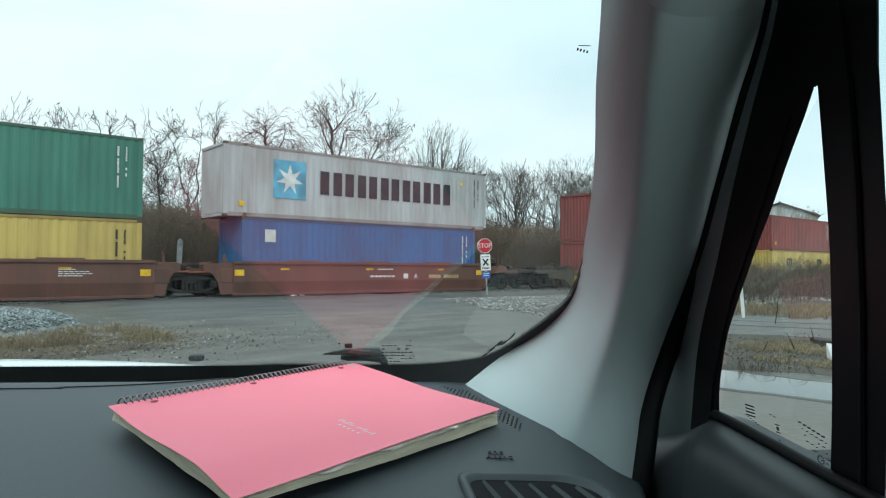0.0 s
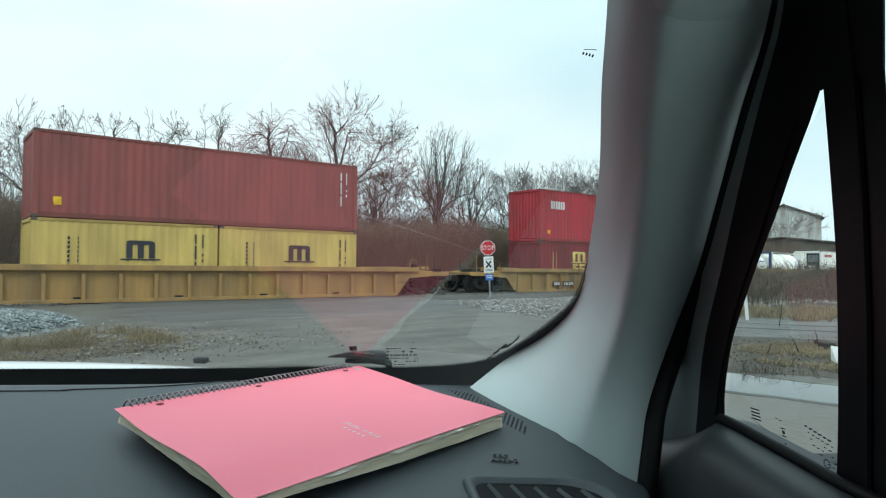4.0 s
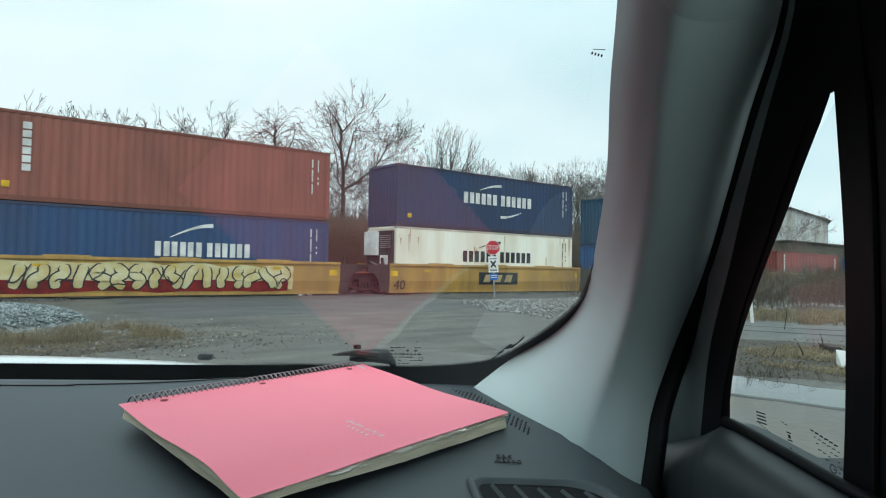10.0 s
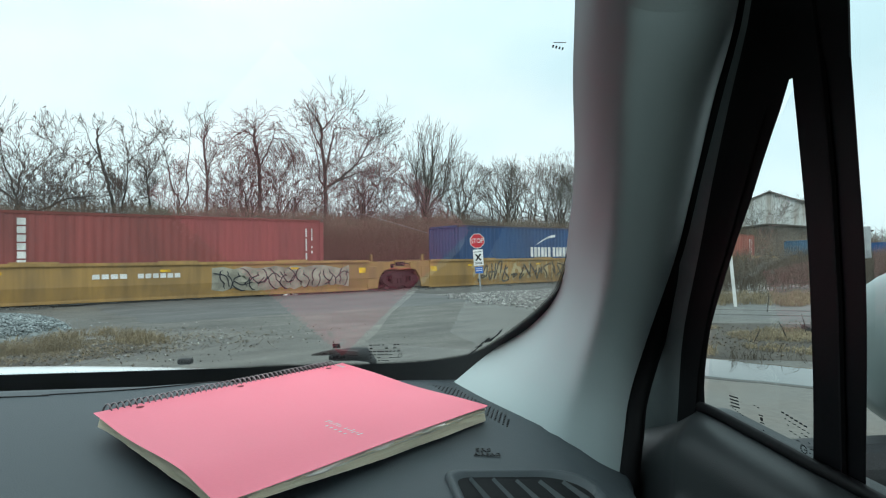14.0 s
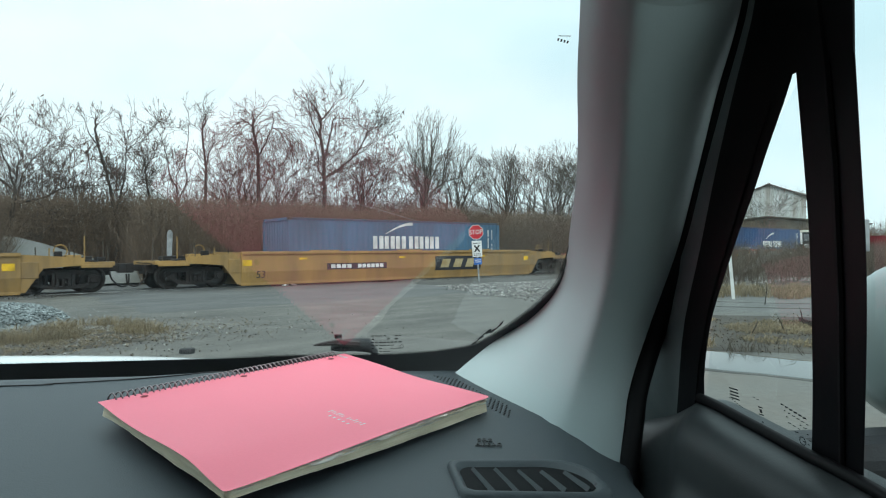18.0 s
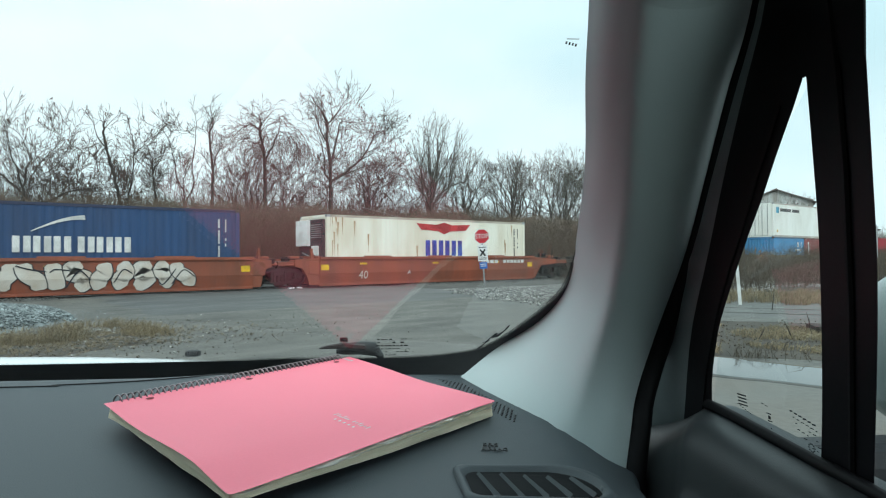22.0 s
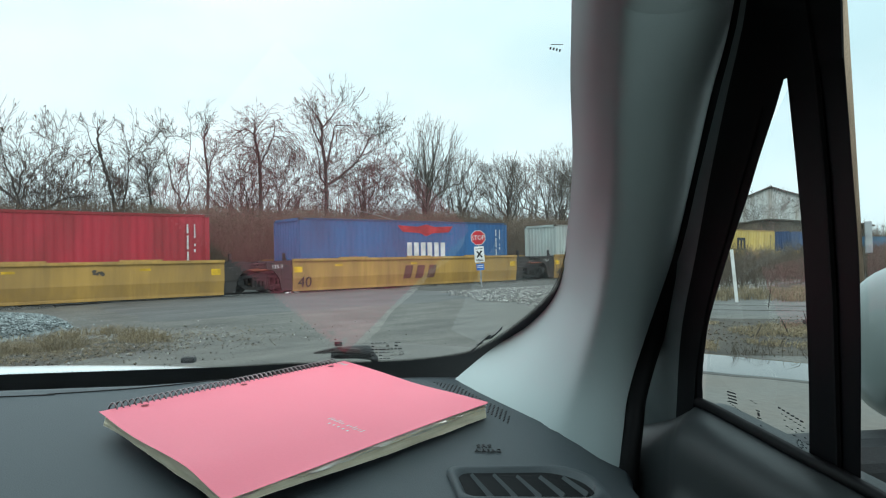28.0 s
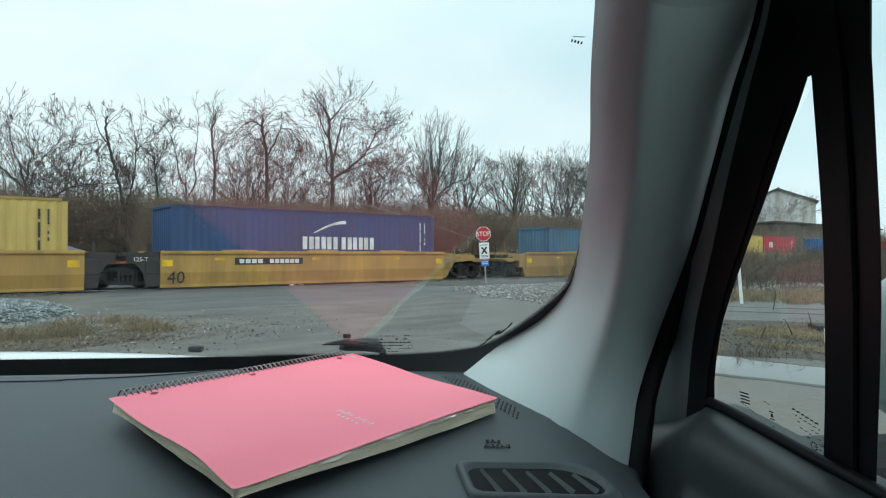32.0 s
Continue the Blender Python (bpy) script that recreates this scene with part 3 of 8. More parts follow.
def stop_sign():
    z0 = ground_z(19.75, 21.0) - 0.03
    root = empty("stop_sign", pose(19.75, 21.0, z0, 0, -3.0, -42))
    tagged(root, "red stop sign with small crossing signs on a leaning steel post", "road sign")
    part("post", boxes((-0.035, 0.035, 0.0, 0.008, 0, 2.5), (-0.035, -0.027, 0.0, 0.035, 0, 2.5), (0.027, 0.035, 0.0, 0.035, 0, 2.5)), M_STEEL, root, "galvanised channel post")
    R = 0.315 / math.cos(math.pi / 8)
    for name, r, y, m in (("plate", R, -0.012, M_WHITE), ("face", R * 0.93, -0.017, M_SIGNRED)):
        bm = bmesh.new()
        bmesh.ops.create_cone(bm, cap_ends=True, segments=8, radius1=r, radius2=r, depth=0.006, matrix=Matrix.Translation((0, y, 2.22)) @ pose(0, 0, 0, 90) @ pose(0, 0, 0, 0, 0, 22.5))
        part(name, bm, m, root)
    ob = link_mesh("lettering", text_mesh("STOP", 0.28, 0.004), M_WHITE, root, "white letters STOP")
    ob.matrix_basis = pose(0, -0.024, 2.215, 90) @ Matrix.Diagonal((0.86, 1.05, 1, 1))
    part("crossing_plate", boxes((-0.215, 0.215, -0.016, -0.01, 1.14, 1.84), bevel=0.002), M_WHITE, root, "white plate with a black cross")
    bm = bmesh.new()
    for a in (52, -52):
        bmesh.ops.create_cube(bm, size=1, matrix=Matrix.Translation((0, -0.02, 1.50)) @ pose(0, 0, 0, 0, a, 0) @ Matrix.Diagonal((0.36, 0.004, 0.07, 1)))
    part("cross", bm, M_BLACK, root, "black diagonal cross")
    for a, b in ((1.20, 1.23), (1.26, 1.28), (1.72, 1.75)):
        part("small_print", boxes((-0.16, 0.16, -0.02, -0.017, a, b)), M_BLACK, root, "line of small black print")
    part("blue_plate", boxes((-0.17, 0.17, -0.016, -0.01, 0.80, 1.08), bevel=0.002), M_SIGNBLUE, root, "small blue notice plate")
    part("blue_print", boxes((-0.13, 0.13, -0.019, -0.016, 0.98, 1.01), (-0.13, 0.13, -0.019, -0.016, 0.90, 0.93)), M_WHITE, root, "white print bars")


stop_sign()

bm = boxes((-0.045, 0.045, -0.006, 0.006, 0, 1.55), bevel=0.002)
marker = part("marker_post", bm, M_WHITE, None)
marker.matrix_world = pose(18.5, 9.05, ground_z(18.5, 9.05) - 0.02, 2, -4, -64)
tagged(marker, "thin white marker post in dry grass", "post")

bm = bmesh.new()
prof = [(-0.061, 0.0), (-0.068, 0.7), (-0.102, 1.1), (-0.116, 2.43 - 0.16), (-0.075, 2.43 - 0.04), (0.000, 2.43), (0.075, 2.43 - 0.04), (0.116, 2.43 - 0.16), (0.102, 1.1), (0.068, 0.7), (0.061, 0.0)]
bm.faces.new([bm.verts.new((u, 0, w)) for u, w in prof])
thick(bm, 0.05)
blade = part("trackside_marker", bm, M_STEEL, None)
blade.matrix_world = pose(9.19, 29.3, ground_z(9.19, 29.3) - 0.03, 0, 2, -14)
tagged(blade, "pale weathered paddle-shaped marker behind the track", "marker")

pole = empty("utility_pole", pose(16.3, 5.22, 0, 0, 0, 18))
tagged(pole, "tall weathered wooden utility pole", "utility pole")
part("shaft", cyl(bmesh.new(), (0.05, 0.05, -0.2), (-0.62, 0.25, 9.0), 0.17, 0.13, 16), M_WOODPOLE, pole, "", True)
part("meter_box", boxes((-0.18, 0.14, -0.26, -0.12, 1.35, 2.05), bevel=0.02), M_STEEL, pole, "grey metal meter box")


# ---- trees and brush ----
M_BARK = mat("dark grey-brown bark", (0.078, 0.065, 0.056), 0.85, 0, 0.3, 2, 25, 0.4)
M_BARKGREY = mat("grey bark", (0.125, 0.115, 0.10), 0.85, 0, 0.3, 2, 25, 0.4)
M_TWIG = mat("brown twigs", (0.098, 0.08, 0.068), 0.85, 0, 0.2, 2, 20, 0, island=0.3)
M_TWIGGREY = mat("grey-brown twigs", (0.145, 0.132, 0.112), 0.85, 0, 0.2, 2, 20, 0, island=0.3)
M_TWIGRED = mat("reddish twigs", (0.13, 0.075, 0.06), 0.85, 0, 0.2, 2, 20, 0, island=0.35)
M_BRUSH = mat("red-brown brush stems", (0.180, 0.130, 0.092), 0.85, 0, 0.25, 0.25, 15, 0, (0.135, 0.100, 0.073), 0.8, island=0.25)
M_SEED = mat("dry seed clusters", (0.13, 0.09, 0.06), 0.85, 0, 0.2, 2, 20, 0, island=0.3)


SIDEWAYS = Vector((0.766, -0.643, 0))


def tree(name, x, y, height, trunk_r, label, seed, limbs=((0.4, -18, 0.3), (0.42, 14, 0.34), (0.5, 30, 0.25)), spread=0.42, bark=None, twig=None, seeds=False, droop=0.0, twigs=1.0, up=0.34, trunk=0.55, depth=4):
    """A bare tree. limbs: share of the height where each leaves the trunk, its lean in degrees, its length as a share of the height."""
    rng = random.Random(seed)
    big, fine, tips = [], [], []
    fan = depth > 4

    def bent(d, angle, roll):
        """d turned by angle, about a direction at roll round it."""
        a = d.orthogonal().normalized()
        a = a * math.cos(roll) + d.cross(a) * math.sin(roll)
        return (d * math.cos(angle) + a * math.sin(angle)).normalized()

    def grow(p, d, r, length, level):
        """A bowed branch that forks at its end."""
        steps = 7 if level < 4 else 4
        bow = Vector((rng.gauss(0, 0.07), rng.gauss(0, 0.07), rng.gauss(0, 0.04)))
        for i in range(steps):
            q = p + d * (length / steps)
            r2 = r * (0.96 if level < 4 else 0.95)
            (big if r > 0.024 else fine).append((p, q, r, r2))
            d = (d + bow + Vector((rng.gauss(0, 0.15), rng.gauss(0, 0.15), rng.gauss(0, 0.08) + up * 0.13 - droop * 0.10 * max(0, level - 2)))).normalized()
            p, r = q, r2
            if p.z > 1.16 * height or math.hypot(p.x, p.y) > 0.40 * height:
                return
            if 0 < i < steps - 1 and level < 6 and rng.random() < (0.21 if fan else 0.15) * twigs:
                grow(p, bent(d, rng.uniform(0.5, 0.95), rng.uniform(0, 6.28)), r * 0.45, length * rng.uniform(0.4, 0.6), level + 2)
        if level < 7 and length > 0.22:
            roll = rng.uniform(0, 6.28)
            kids = 3 if rng.random() < (0.35 if fan else 0.22) else 2
            for k in range(kids):
                grow(p, bent(d, rng.uniform(0.55, 1.15) * spread, roll + 6.28 * k / kids + rng.uniform(-0.4, 0.4)), r * rng.uniform(0.62, 0.80), length * rng.uniform(0.62, 0.86), level + 1)
        else:
            tips.append(p)

    p, d, r = Vector((0, 0, 0)), Vector((0, 0, 1)), trunk_r
    stem = [(p, r)]
    for i in range(10):
        q = p + (d + Vector((rng.gauss(0, 0.10), rng.gauss(0, 0.10), 0))).normalized() * (height * trunk / 10)
        big.append((p, q, r, r * 0.95))
        p, r = q, r * 0.95
        stem.append((p, r))
    for at, lean, share in limbs:
        p, r = stem[min(10, max(1, int(at / trunk * 10)))]
        a = radians(lean)
        grow(p, (Vector((0, 0, math.cos(a))) + SIDEWAYS * math.sin(a) + Vector((0.35, 0.42, 0)) * rng.uniform(-0.5, 0.5)).normalized(), r * 0.74, height * share * 0.62, 1)
    top = sorted(q.z for _, q, _, _ in big + fine)[-12]
    k = height / top
    root = empty(name, pose(x, y, ground_z(x, y) - 0.1))
    tagged(root, label, "tree", "bare trees behind the track")
    for part_name, segs, n, m in (("trunk", big, 6, bark or M_BARK), ("crown", fine, 3, twig or M_TWIG)):
        if not segs:
            continue
        P0, P1 = np.array([s[0] for s in segs]) * k, np.array([s[1] for s in segs]) * k
        R0, R1 = np.array([max(s[2], 0.0105 if depth < 5 else 0.009) for s in segs]), np.array([max(s[3], 0.009 if depth < 5 else 0.008) for s in segs])
        V, F = prisms(P0, P1, R0, R1, n)
        link_mesh(part_name, raw_mesh(part_name, V, F), m, root)
    if seeds:
        P = np.array([list(t * k) for t in tips if rng.random() < 0.3])
        r2 = np.random.default_rng(seed)
        n = len(P)
        V, F = prisms(P, P + r2.normal(0, 0.08, (n, 3)) + [0, 0, -0.10], r2.uniform(0.02, 0.05, n), np.full(n, 0.012), 4)
        tagged(link_mesh("seed_clusters", raw_mesh("seed_clusters", V, F), M_SEED, root, "dry hanging seed clusters"), kind="stuff")
    return root


def limbed_tree(name, x, y, trunk_r, label, seed, limbs, bark=None, twig=None, seeds=False, up=0.35, droop=0.0, bushy=1.0, reach=1.0, clear=0.45, tall=0.94):
    """A bare tree on a drawn frame: each limb is a line of (sideways, up) in metres, the first is the trunk; shoots grow from them."""
    rng = random.Random(seed)
    big, fine, tips, known = [], [], [], []

    def shoot(p, d, r, length, level):
        steps = 5 if level < 2 else 4
        bow = Vector((rng.gauss(0, 0.10), rng.gauss(0, 0.10), rng.gauss(0, 0.05)))
        for i in range(steps):
            q = p + d * (length / steps)
            (big if r > 0.03 else fine).append((p, q, r, r * 0.86))
            p, r = q, r * 0.86
            d = (d + bow + Vector((rng.gauss(0, 0.13), rng.gauss(0, 0.13), rng.gauss(0, 0.08) + 0.16 * up - 0.30 * (droop if p.x > 0.5 else 0.1 * droop)))).normalized()
            if level < 3 and i < steps - 1 and rng.random() < (0.60 if level < 2 else 0.34) * bushy:
                a = d.orthogonal().normalized()
                a = a * math.cos(i * 2.4 + level) + d.cross(a) * math.sin(i * 2.4 + level)
                shoot(p, (d + a * rng.uniform(0.55, 1.1)).normalized(), r * 0.62, length * rng.uniform(0.45, 0.75), level + 1)
        if level < 3 and length > 0.3:
            a = d.orthogonal().normalized() * rng.uniform(0.3, 0.6)
            shoot(p, (d + a).normalized(), r * 0.8, length * 0.6, level + 1)
            shoot(p, (d - a * rng.uniform(0.6, 1.2)).normalized(), r * 0.8, length * rng.uniform(0.5, 0.8), level + 1)
        else:
            tips.append(p)

    limbs = [tuple((u, w * tall) for u, w in line) for line in limbs]
    for k, line in enumerate(limbs):
        if k == 0:
            line = ((line[0][0] * 0.5, 0.0),) + tuple(line)
            r0, depth, drift = trunk_r, 0.0, rng.uniform(-0.03, 0.03)
        else:
            near = min(known, key=lambda g: (g[0].x - line[0][0]) ** 2 + (g[0].z - line[0][1]) ** 2)
            r0, depth, drift = near[1] * 0.70, near[0].y, rng.choice((-1, 1)) * rng.uniform(0.15, 0.45)
        n = 6 * (len(line) - 1)
        path = catmull([(u, 0, w) for u, w in line], n)
        n = len(path) - 1
        size = sum((path[i + 1] - path[i]).length for i in range(n))
        gone, last = 0.0, None
        for i, p in enumerate(path):
            step_l = (p - path[i - 1]).length if i else 0.0
            gone += step_l
            share = gone / size
            r = r0 * (1 - share * (0.58 if k == 0 else 0.80))
            q = Vector((p.x + rng.gauss(0, 0.02), depth + drift * gone, p.z))
            if last is not None:
                big.append((last, q, known[-1][1] if i > 1 else r0, r))
            known.append((q, r))
            if share > (clear if k == 0 else 0.16) and i < n and rng.random() < 0.66 * bushy:
                d = (q - last).normalized()
                a = d.orthogonal().normalized()
                t = rng.uniform(0, 6.28)
                a = a * math.cos(t) + d.cross(a) * math.sin(t)
                shoot(q, (d * rng.uniform(0.5, 1.0) + a * rng.uniform(0.6, 1.1) + Vector((0, 0, 0.30 - 0.6 * (droop if q.x > 0.5 else 0)))).normalized(), min(0.028, r * 0.5), reach * rng.uniform(0.40, 1.15), 1)
            prev, last = last, q
        d = (last - prev).normalized()
        for turn in (-0.5, 0.1, 0.6):
            shoot(last, (d + Vector((turn * rng.uniform(0.5, 1.2), rng.uniform(-0.5, 0.5), 0.15 - 0.7 * (droop if last.x > 0.5 else 0)))).normalized(), min(r, 0.026), reach * rng.uniform(0.35, 0.6), 1)
    root = empty(name, pose(x, y, ground_z(x, y) - 0.05))
    tagged(root, label, "tree", "bare trees behind the track")
    for part_name, segs, n, m, least in (("trunk", big, 7, bark or M_BARK, 0.014), ("crown", fine, 3, twig or M_TWIG, 0.0095)):
        P0, P1 = np.array([g[0] for g in segs]), np.array([g[1] for g in segs])
        V, F = prisms(P0, P1, np.array([max(g[2], least) for g in segs]), np.array([max(g[3], least * 0.9) for g in segs]), n)
        link_mesh(part_name, raw_mesh(part_name, V, F, part_name == "trunk"), m, root)
    if seeds:
        P = np.array([list(t) for t in tips if rng.random() < 0.06])
        r2 = np.random.default_rng(seed)
        n = len(P)
        V, F = prisms(P, P + r2.normal(0, 0.05, (n, 3)) + [0, 0, -0.14], r2.uniform(0.022, 0.045, n), np.full(n, 0.012), 5)
        tagged(link_mesh("seed_clusters", raw_mesh("seed_clusters", V, F), M_SEED, root, "dry hanging seed clusters"), kind="stuff")
    return root


def fan_tree(x, y, trunk_r, label, seed, fork, top, wide, lean, bark=None, twig=None, wild=1.0, kids=(6, 3, 3, 2)):
    """A bare tree whose limbs part again and again and fan out to a rounded crown; fork, top and half width in metres."""
    rng = random.Random(seed)
    big, fine = [], []

    def spot(a, b, share):
        rise = top - (top - fork) * 0.42 * (a * a + b * b)
        return Vector((lean * share + wide * a * share ** 0.85, wide * b * share ** 0.85, fork + (rise - fork) * share))

    def grow(p, a, b, share, r, level):
        n = kids[level]
        roll = rng.uniform(0, 6.28)
        for k in range(n):
            size = (0.72, 0.30, 0.17, 0.10)[level]
            t = roll + 6.28 * k / n + rng.uniform(-0.4, 0.4)
            g = size * rng.uniform(0.55, 1.15) if level or k else 0.1
            a2, b2 = a + g * math.cos(t), b + g * math.sin(t)
            if a2 * a2 + b2 * b2 > 1.1:
                a2, b2 = a2 * 0.85, b2 * 0.85
            end = min(1.05, share + (0.34, 0.26, 0.22, 0.20)[level] * rng.uniform(0.75, 1.25))
            last, r1 = p, r * (0.62 if n > 3 else 0.70)
            steps = 5
            for i in range(1, steps + 1):
                f = i / steps
                h = share + (end - share) * f
                q = spot(a + (a2 - a) * f, b + (b2 - b) * f, h) * 1.0
                q = p + (q - spot(a, b, share)) + Vector((rng.gauss(0, 0.035), rng.gauss(0, 0.035), rng.gauss(0, 0.02))) * wild
                r2 = r1 * 0.94
                (big if r1 > 0.02 else fine).append((last, q, r1, r2))
                if level > 0 and rng.random() < 0.38:
                    d = (q - last).normalized()
                    o = d.orthogonal().normalized()
                    w = rng.uniform(0, 6.28)
                    d = (d + (o * math.cos(w) + d.cross(o) * math.sin(w)) * rng.uniform(0.4, 0.9)).normalized()
                    size = rng.uniform(0.25, 0.75)
                    mid = q + d * size * 0.5
                    fine.append((q, mid, r2 * 0.5, r2 * 0.4))
                    for turn in (-0.35, 0.3):
                        fine.append((mid, mid + (d + o * turn * wild + Vector((0, 0, 0.25))).normalized() * size * rng.uniform(0.4, 0.7), r2 * 0.4, r2 * 0.25))
                last, r1 = q, r2
            if level + 1 < len(kids):
                grow(last, a2, b2, end, r1, level + 1)

    path = catmull([(0, 0, 0), (0.06 * rng.uniform(-1, 1), 0, fork * 0.5), (0, 0, fork)], 8)
    for i in range(len(path) - 1):
        big.append((path[i], path[i + 1], trunk_r * (1 - 0.025 * i), trunk_r * (0.975 - 0.025 * i)))
    grow(Vector((0, 0, fork)), 0.0, 0.0, 0.0, trunk_r * 0.8, 0)
    root = empty("bare_tree", pose(x, y, ground_z(x, y) - 0.05))
    tagged(root, label, "tree", "bare trees behind the track")
    for part_name, segs, n, m, least in (("trunk", big, 7, bark or M_BARKGREY, 0.014), ("crown", fine, 3, twig or M_TWIGGREY, 0.0085)):
        P0, P1 = np.array([g[0] for g in segs]), np.array([g[1] for g in segs])
        V, F = prisms(P0, P1, np.array([max(g[2], least) for g in segs]), np.array([max(g[3], least * 0.9) for g in segs]), n)
        link_mesh(part_name, raw_mesh(part_name, V, F, part_name == "trunk"), m, root)
    return root


FAN = ((0.22, -24, 0.36), (0.24, -11, 0.40), (0.26, 0, 0.42), (0.28, 10, 0.40), (0.25, 22, 0.36), (0.3, -5, 0.38))
BUSH = ((0.10, -40, 0.32), (0.11, -22, 0.36), (0.12, -6, 0.38), (0.12, 9, 0.38), (0.11, 24, 0.36), (0.10, 42, 0.30))
limbed_tree("bare_tree", 4.27, 36.0, 0.165, "bare broad tree with a low side limb and dry seed clusters", 21, (
    ((0.0, 2.7), (0.1, 4.3), (0.2, 5.2)), ((0.2, 5.1), (-0.1, 6.3), (-0.4, 7.2), (-0.5, 8.2)), ((0.2, 5.2), (0.3, 6.4), (0.5, 7.1), (0.1, 8.4)),
    ((0.3, 5.2), (0.6, 6.2), (1.0, 7.0), (1.6, 7.9), (2.0, 8.5), (1.5, 9.0)), ((0.2, 4.4), (1.2, 4.7), (1.9, 5.2), (2.7, 5.4), (3.7, 5.5)), ((0.5, 5.8), (1.4, 6.6), (2.1, 7.8), (2.6, 7.6)),
    ((0.2, 5.0), (-0.8, 6.2), (-1.7, 7.0), (-2.2, 8.2))), seeds=True, clear=0.9, reach=1.15, bushy=0.95, tall=0.84)
limbed_tree("bare_tree", 8.91, 36.5, 0.115, "slender bare tree with two upright crooked stems", 22, (
    ((0.0, 3.0), (-0.2, 4.5), (-0.4, 5.7), (-0.7, 6.9), (-0.9, 8.0), (-0.9, 8.6)), ((-0.7, 7.2), (-1.2, 7.7), (-1.5, 8.4)), ((0.0, 3.8), (0.2, 4.8), (0.3, 5.7), (0.3, 6.8), (0.2, 7.5), (0.0, 8.2)),
    ((0.3, 6.8), (0.5, 7.2), (1.0, 7.5), (1.4, 8.2)), ((0.3, 5.4), (0.0, 5.9), (-0.3, 6.1))), seeds=True, clear=0.6, bushy=0.72)
limbed_tree("bare_tree", 10.82, 37.0, 0.10, "slender bare tree forked low in its crown", 23, (
    ((0.0, 3.3), (-0.2, 5.0), (-0.3, 6.0), (-0.3, 6.7)), ((-0.3, 6.6), (-0.7, 7.2), (-1.0, 7.5)), ((-0.3, 6.2), (0.2, 7.0), (0.4, 7.5))), clear=0.6)
limbed_tree("bare_tree", 11.8, 36.0, 0.16, "bare tree with two crooked stems in a wide V fork", 24, (
    ((0.0, 3.0), (0.0, 4.4)), ((0.0, 4.3), (0.1, 5.1), (-0.2, 5.7), (-0.3, 7.0), (-0.5, 8.2), (-0.8, 8.7), (-1.4, 9.0)), ((0.0, 4.4), (0.4, 5.0), (0.7, 5.7), (0.7, 6.7), (1.0, 8.0), (1.2, 9.1), (1.3, 10.0)),
    ((1.2, 8.6), (0.5, 9.0), (0.3, 9.6)), ((-0.5, 8.2), (-0.2, 8.7), (0.5, 8.8)), ((0.0, 4.8), (-0.1, 5.7), (0.0, 6.1))), clear=0.95, bushy=0.62, reach=0.8)
limbed_tree("bare_tree", 13.59, 37.0, 0.12, "slender bare tree with one upright crooked stem", 25, (
    ((0.0, 3.2), (0.1, 5.2), (0.1, 6.4), (0.0, 7.5), (-0.1, 8.7), (0.1, 9.2)), ((0.1, 6.4), (0.4, 7.5), (0.8, 8.2))), clear=0.6)
limbed_tree("vine_tree", 16.33, 36.0, 0.16, "bare tree smothered in drooping brown vines", 26, (
    ((0.0, 3.1), (0.1, 5.2), (0.1, 6.9), (0.0, 8.2), (-0.2, 9.1), (-0.1, 9.7)), ((0.1, 7.3), (0.5, 8.3), (0.8, 9.3), (0.7, 9.9)), ((0.7, 9.1), (1.3, 9.1), (1.8, 8.7), (2.3, 8.0)),
    ((0.7, 9.2), (1.2, 8.9), (1.6, 8.3)), ((0.7, 9.15), (1.4, 9.0), (2.0, 8.3)), ((-0.1, 9.1), (-0.6, 9.5), (-1.2, 9.1), (-1.6, 8.4)), ((0.0, 7.9), (-0.5, 8.3), (-0.9, 7.8)), ((-0.1, 9.2), (-0.7, 9.2), (-1.2, 8.5))), twig=M_TWIGRED, droop=0.75, up=0.0, bushy=1.15, reach=0.95, clear=0.5)
fan_tree(16.2, 37.2, 0.12, "tangled low bare tree with reddish twigs", 126, 2.6, 7.6, 2.9, 0.0, M_BARK, M_TWIGRED, 2.0)
limbed_tree("bare_tree", 20.75, 36.0, 0.18, "tall bare tree with a spreading crown and seed clusters", 27, (
    ((0.0, 3.2), (0.0, 5.1), (0.0, 6.5), (0.0, 7.8), (-0.2, 9.3), (-0.2, 10.4), (-0.6, 11.2)), ((0.0, 7.5), (0.5, 8.6), (1.0, 9.7), (1.4, 10.7), (1.7, 11.0), (2.8, 11.2), (3.6, 11.4)),
    ((0.1, 6.5), (1.1, 7.3), (1.9, 8.1), (2.4, 9.1), (2.6, 9.8), (1.9, 10.1)), ((0.2, 6.6), (1.3, 7.2), (2.4, 7.7), (3.8, 7.7)), ((0.0, 6.5), (-0.5, 7.0), (-0.6, 7.8), (-1.0, 8.9), (-1.5, 9.9)), ((-0.2, 10.3), (0.4, 11.2), (0.7, 11.8)),
    ((2.5, 9.5), (3.3, 10.2), (3.9, 11.0)), ((-0.2, 9.0), (-0.9, 10.0), (-1.3, 11.0)), ((2.0, 8.4), (3.0, 9.0), (3.9, 9.6))), seeds=True, clear=0.5, reach=1.35, bushy=0.95, tall=0.92)
fan_tree(29.11, 36.5, 0.19, "bare tree with a dense rounded crown of upright twigs", 30, 4.0, 10.9, 3.0, 0.5)
fan_tree(34.0, 38.5, 0.16, "grey bare tree with upright branching stems", 31, 3.2, 9.3, 2.9, 0.0)
fan_tree(37.6, 36.5, 0.18, "many-stemmed grey bare tree with a rounded crown", 32, 2.6, 8.9, 3.6, -0.5)
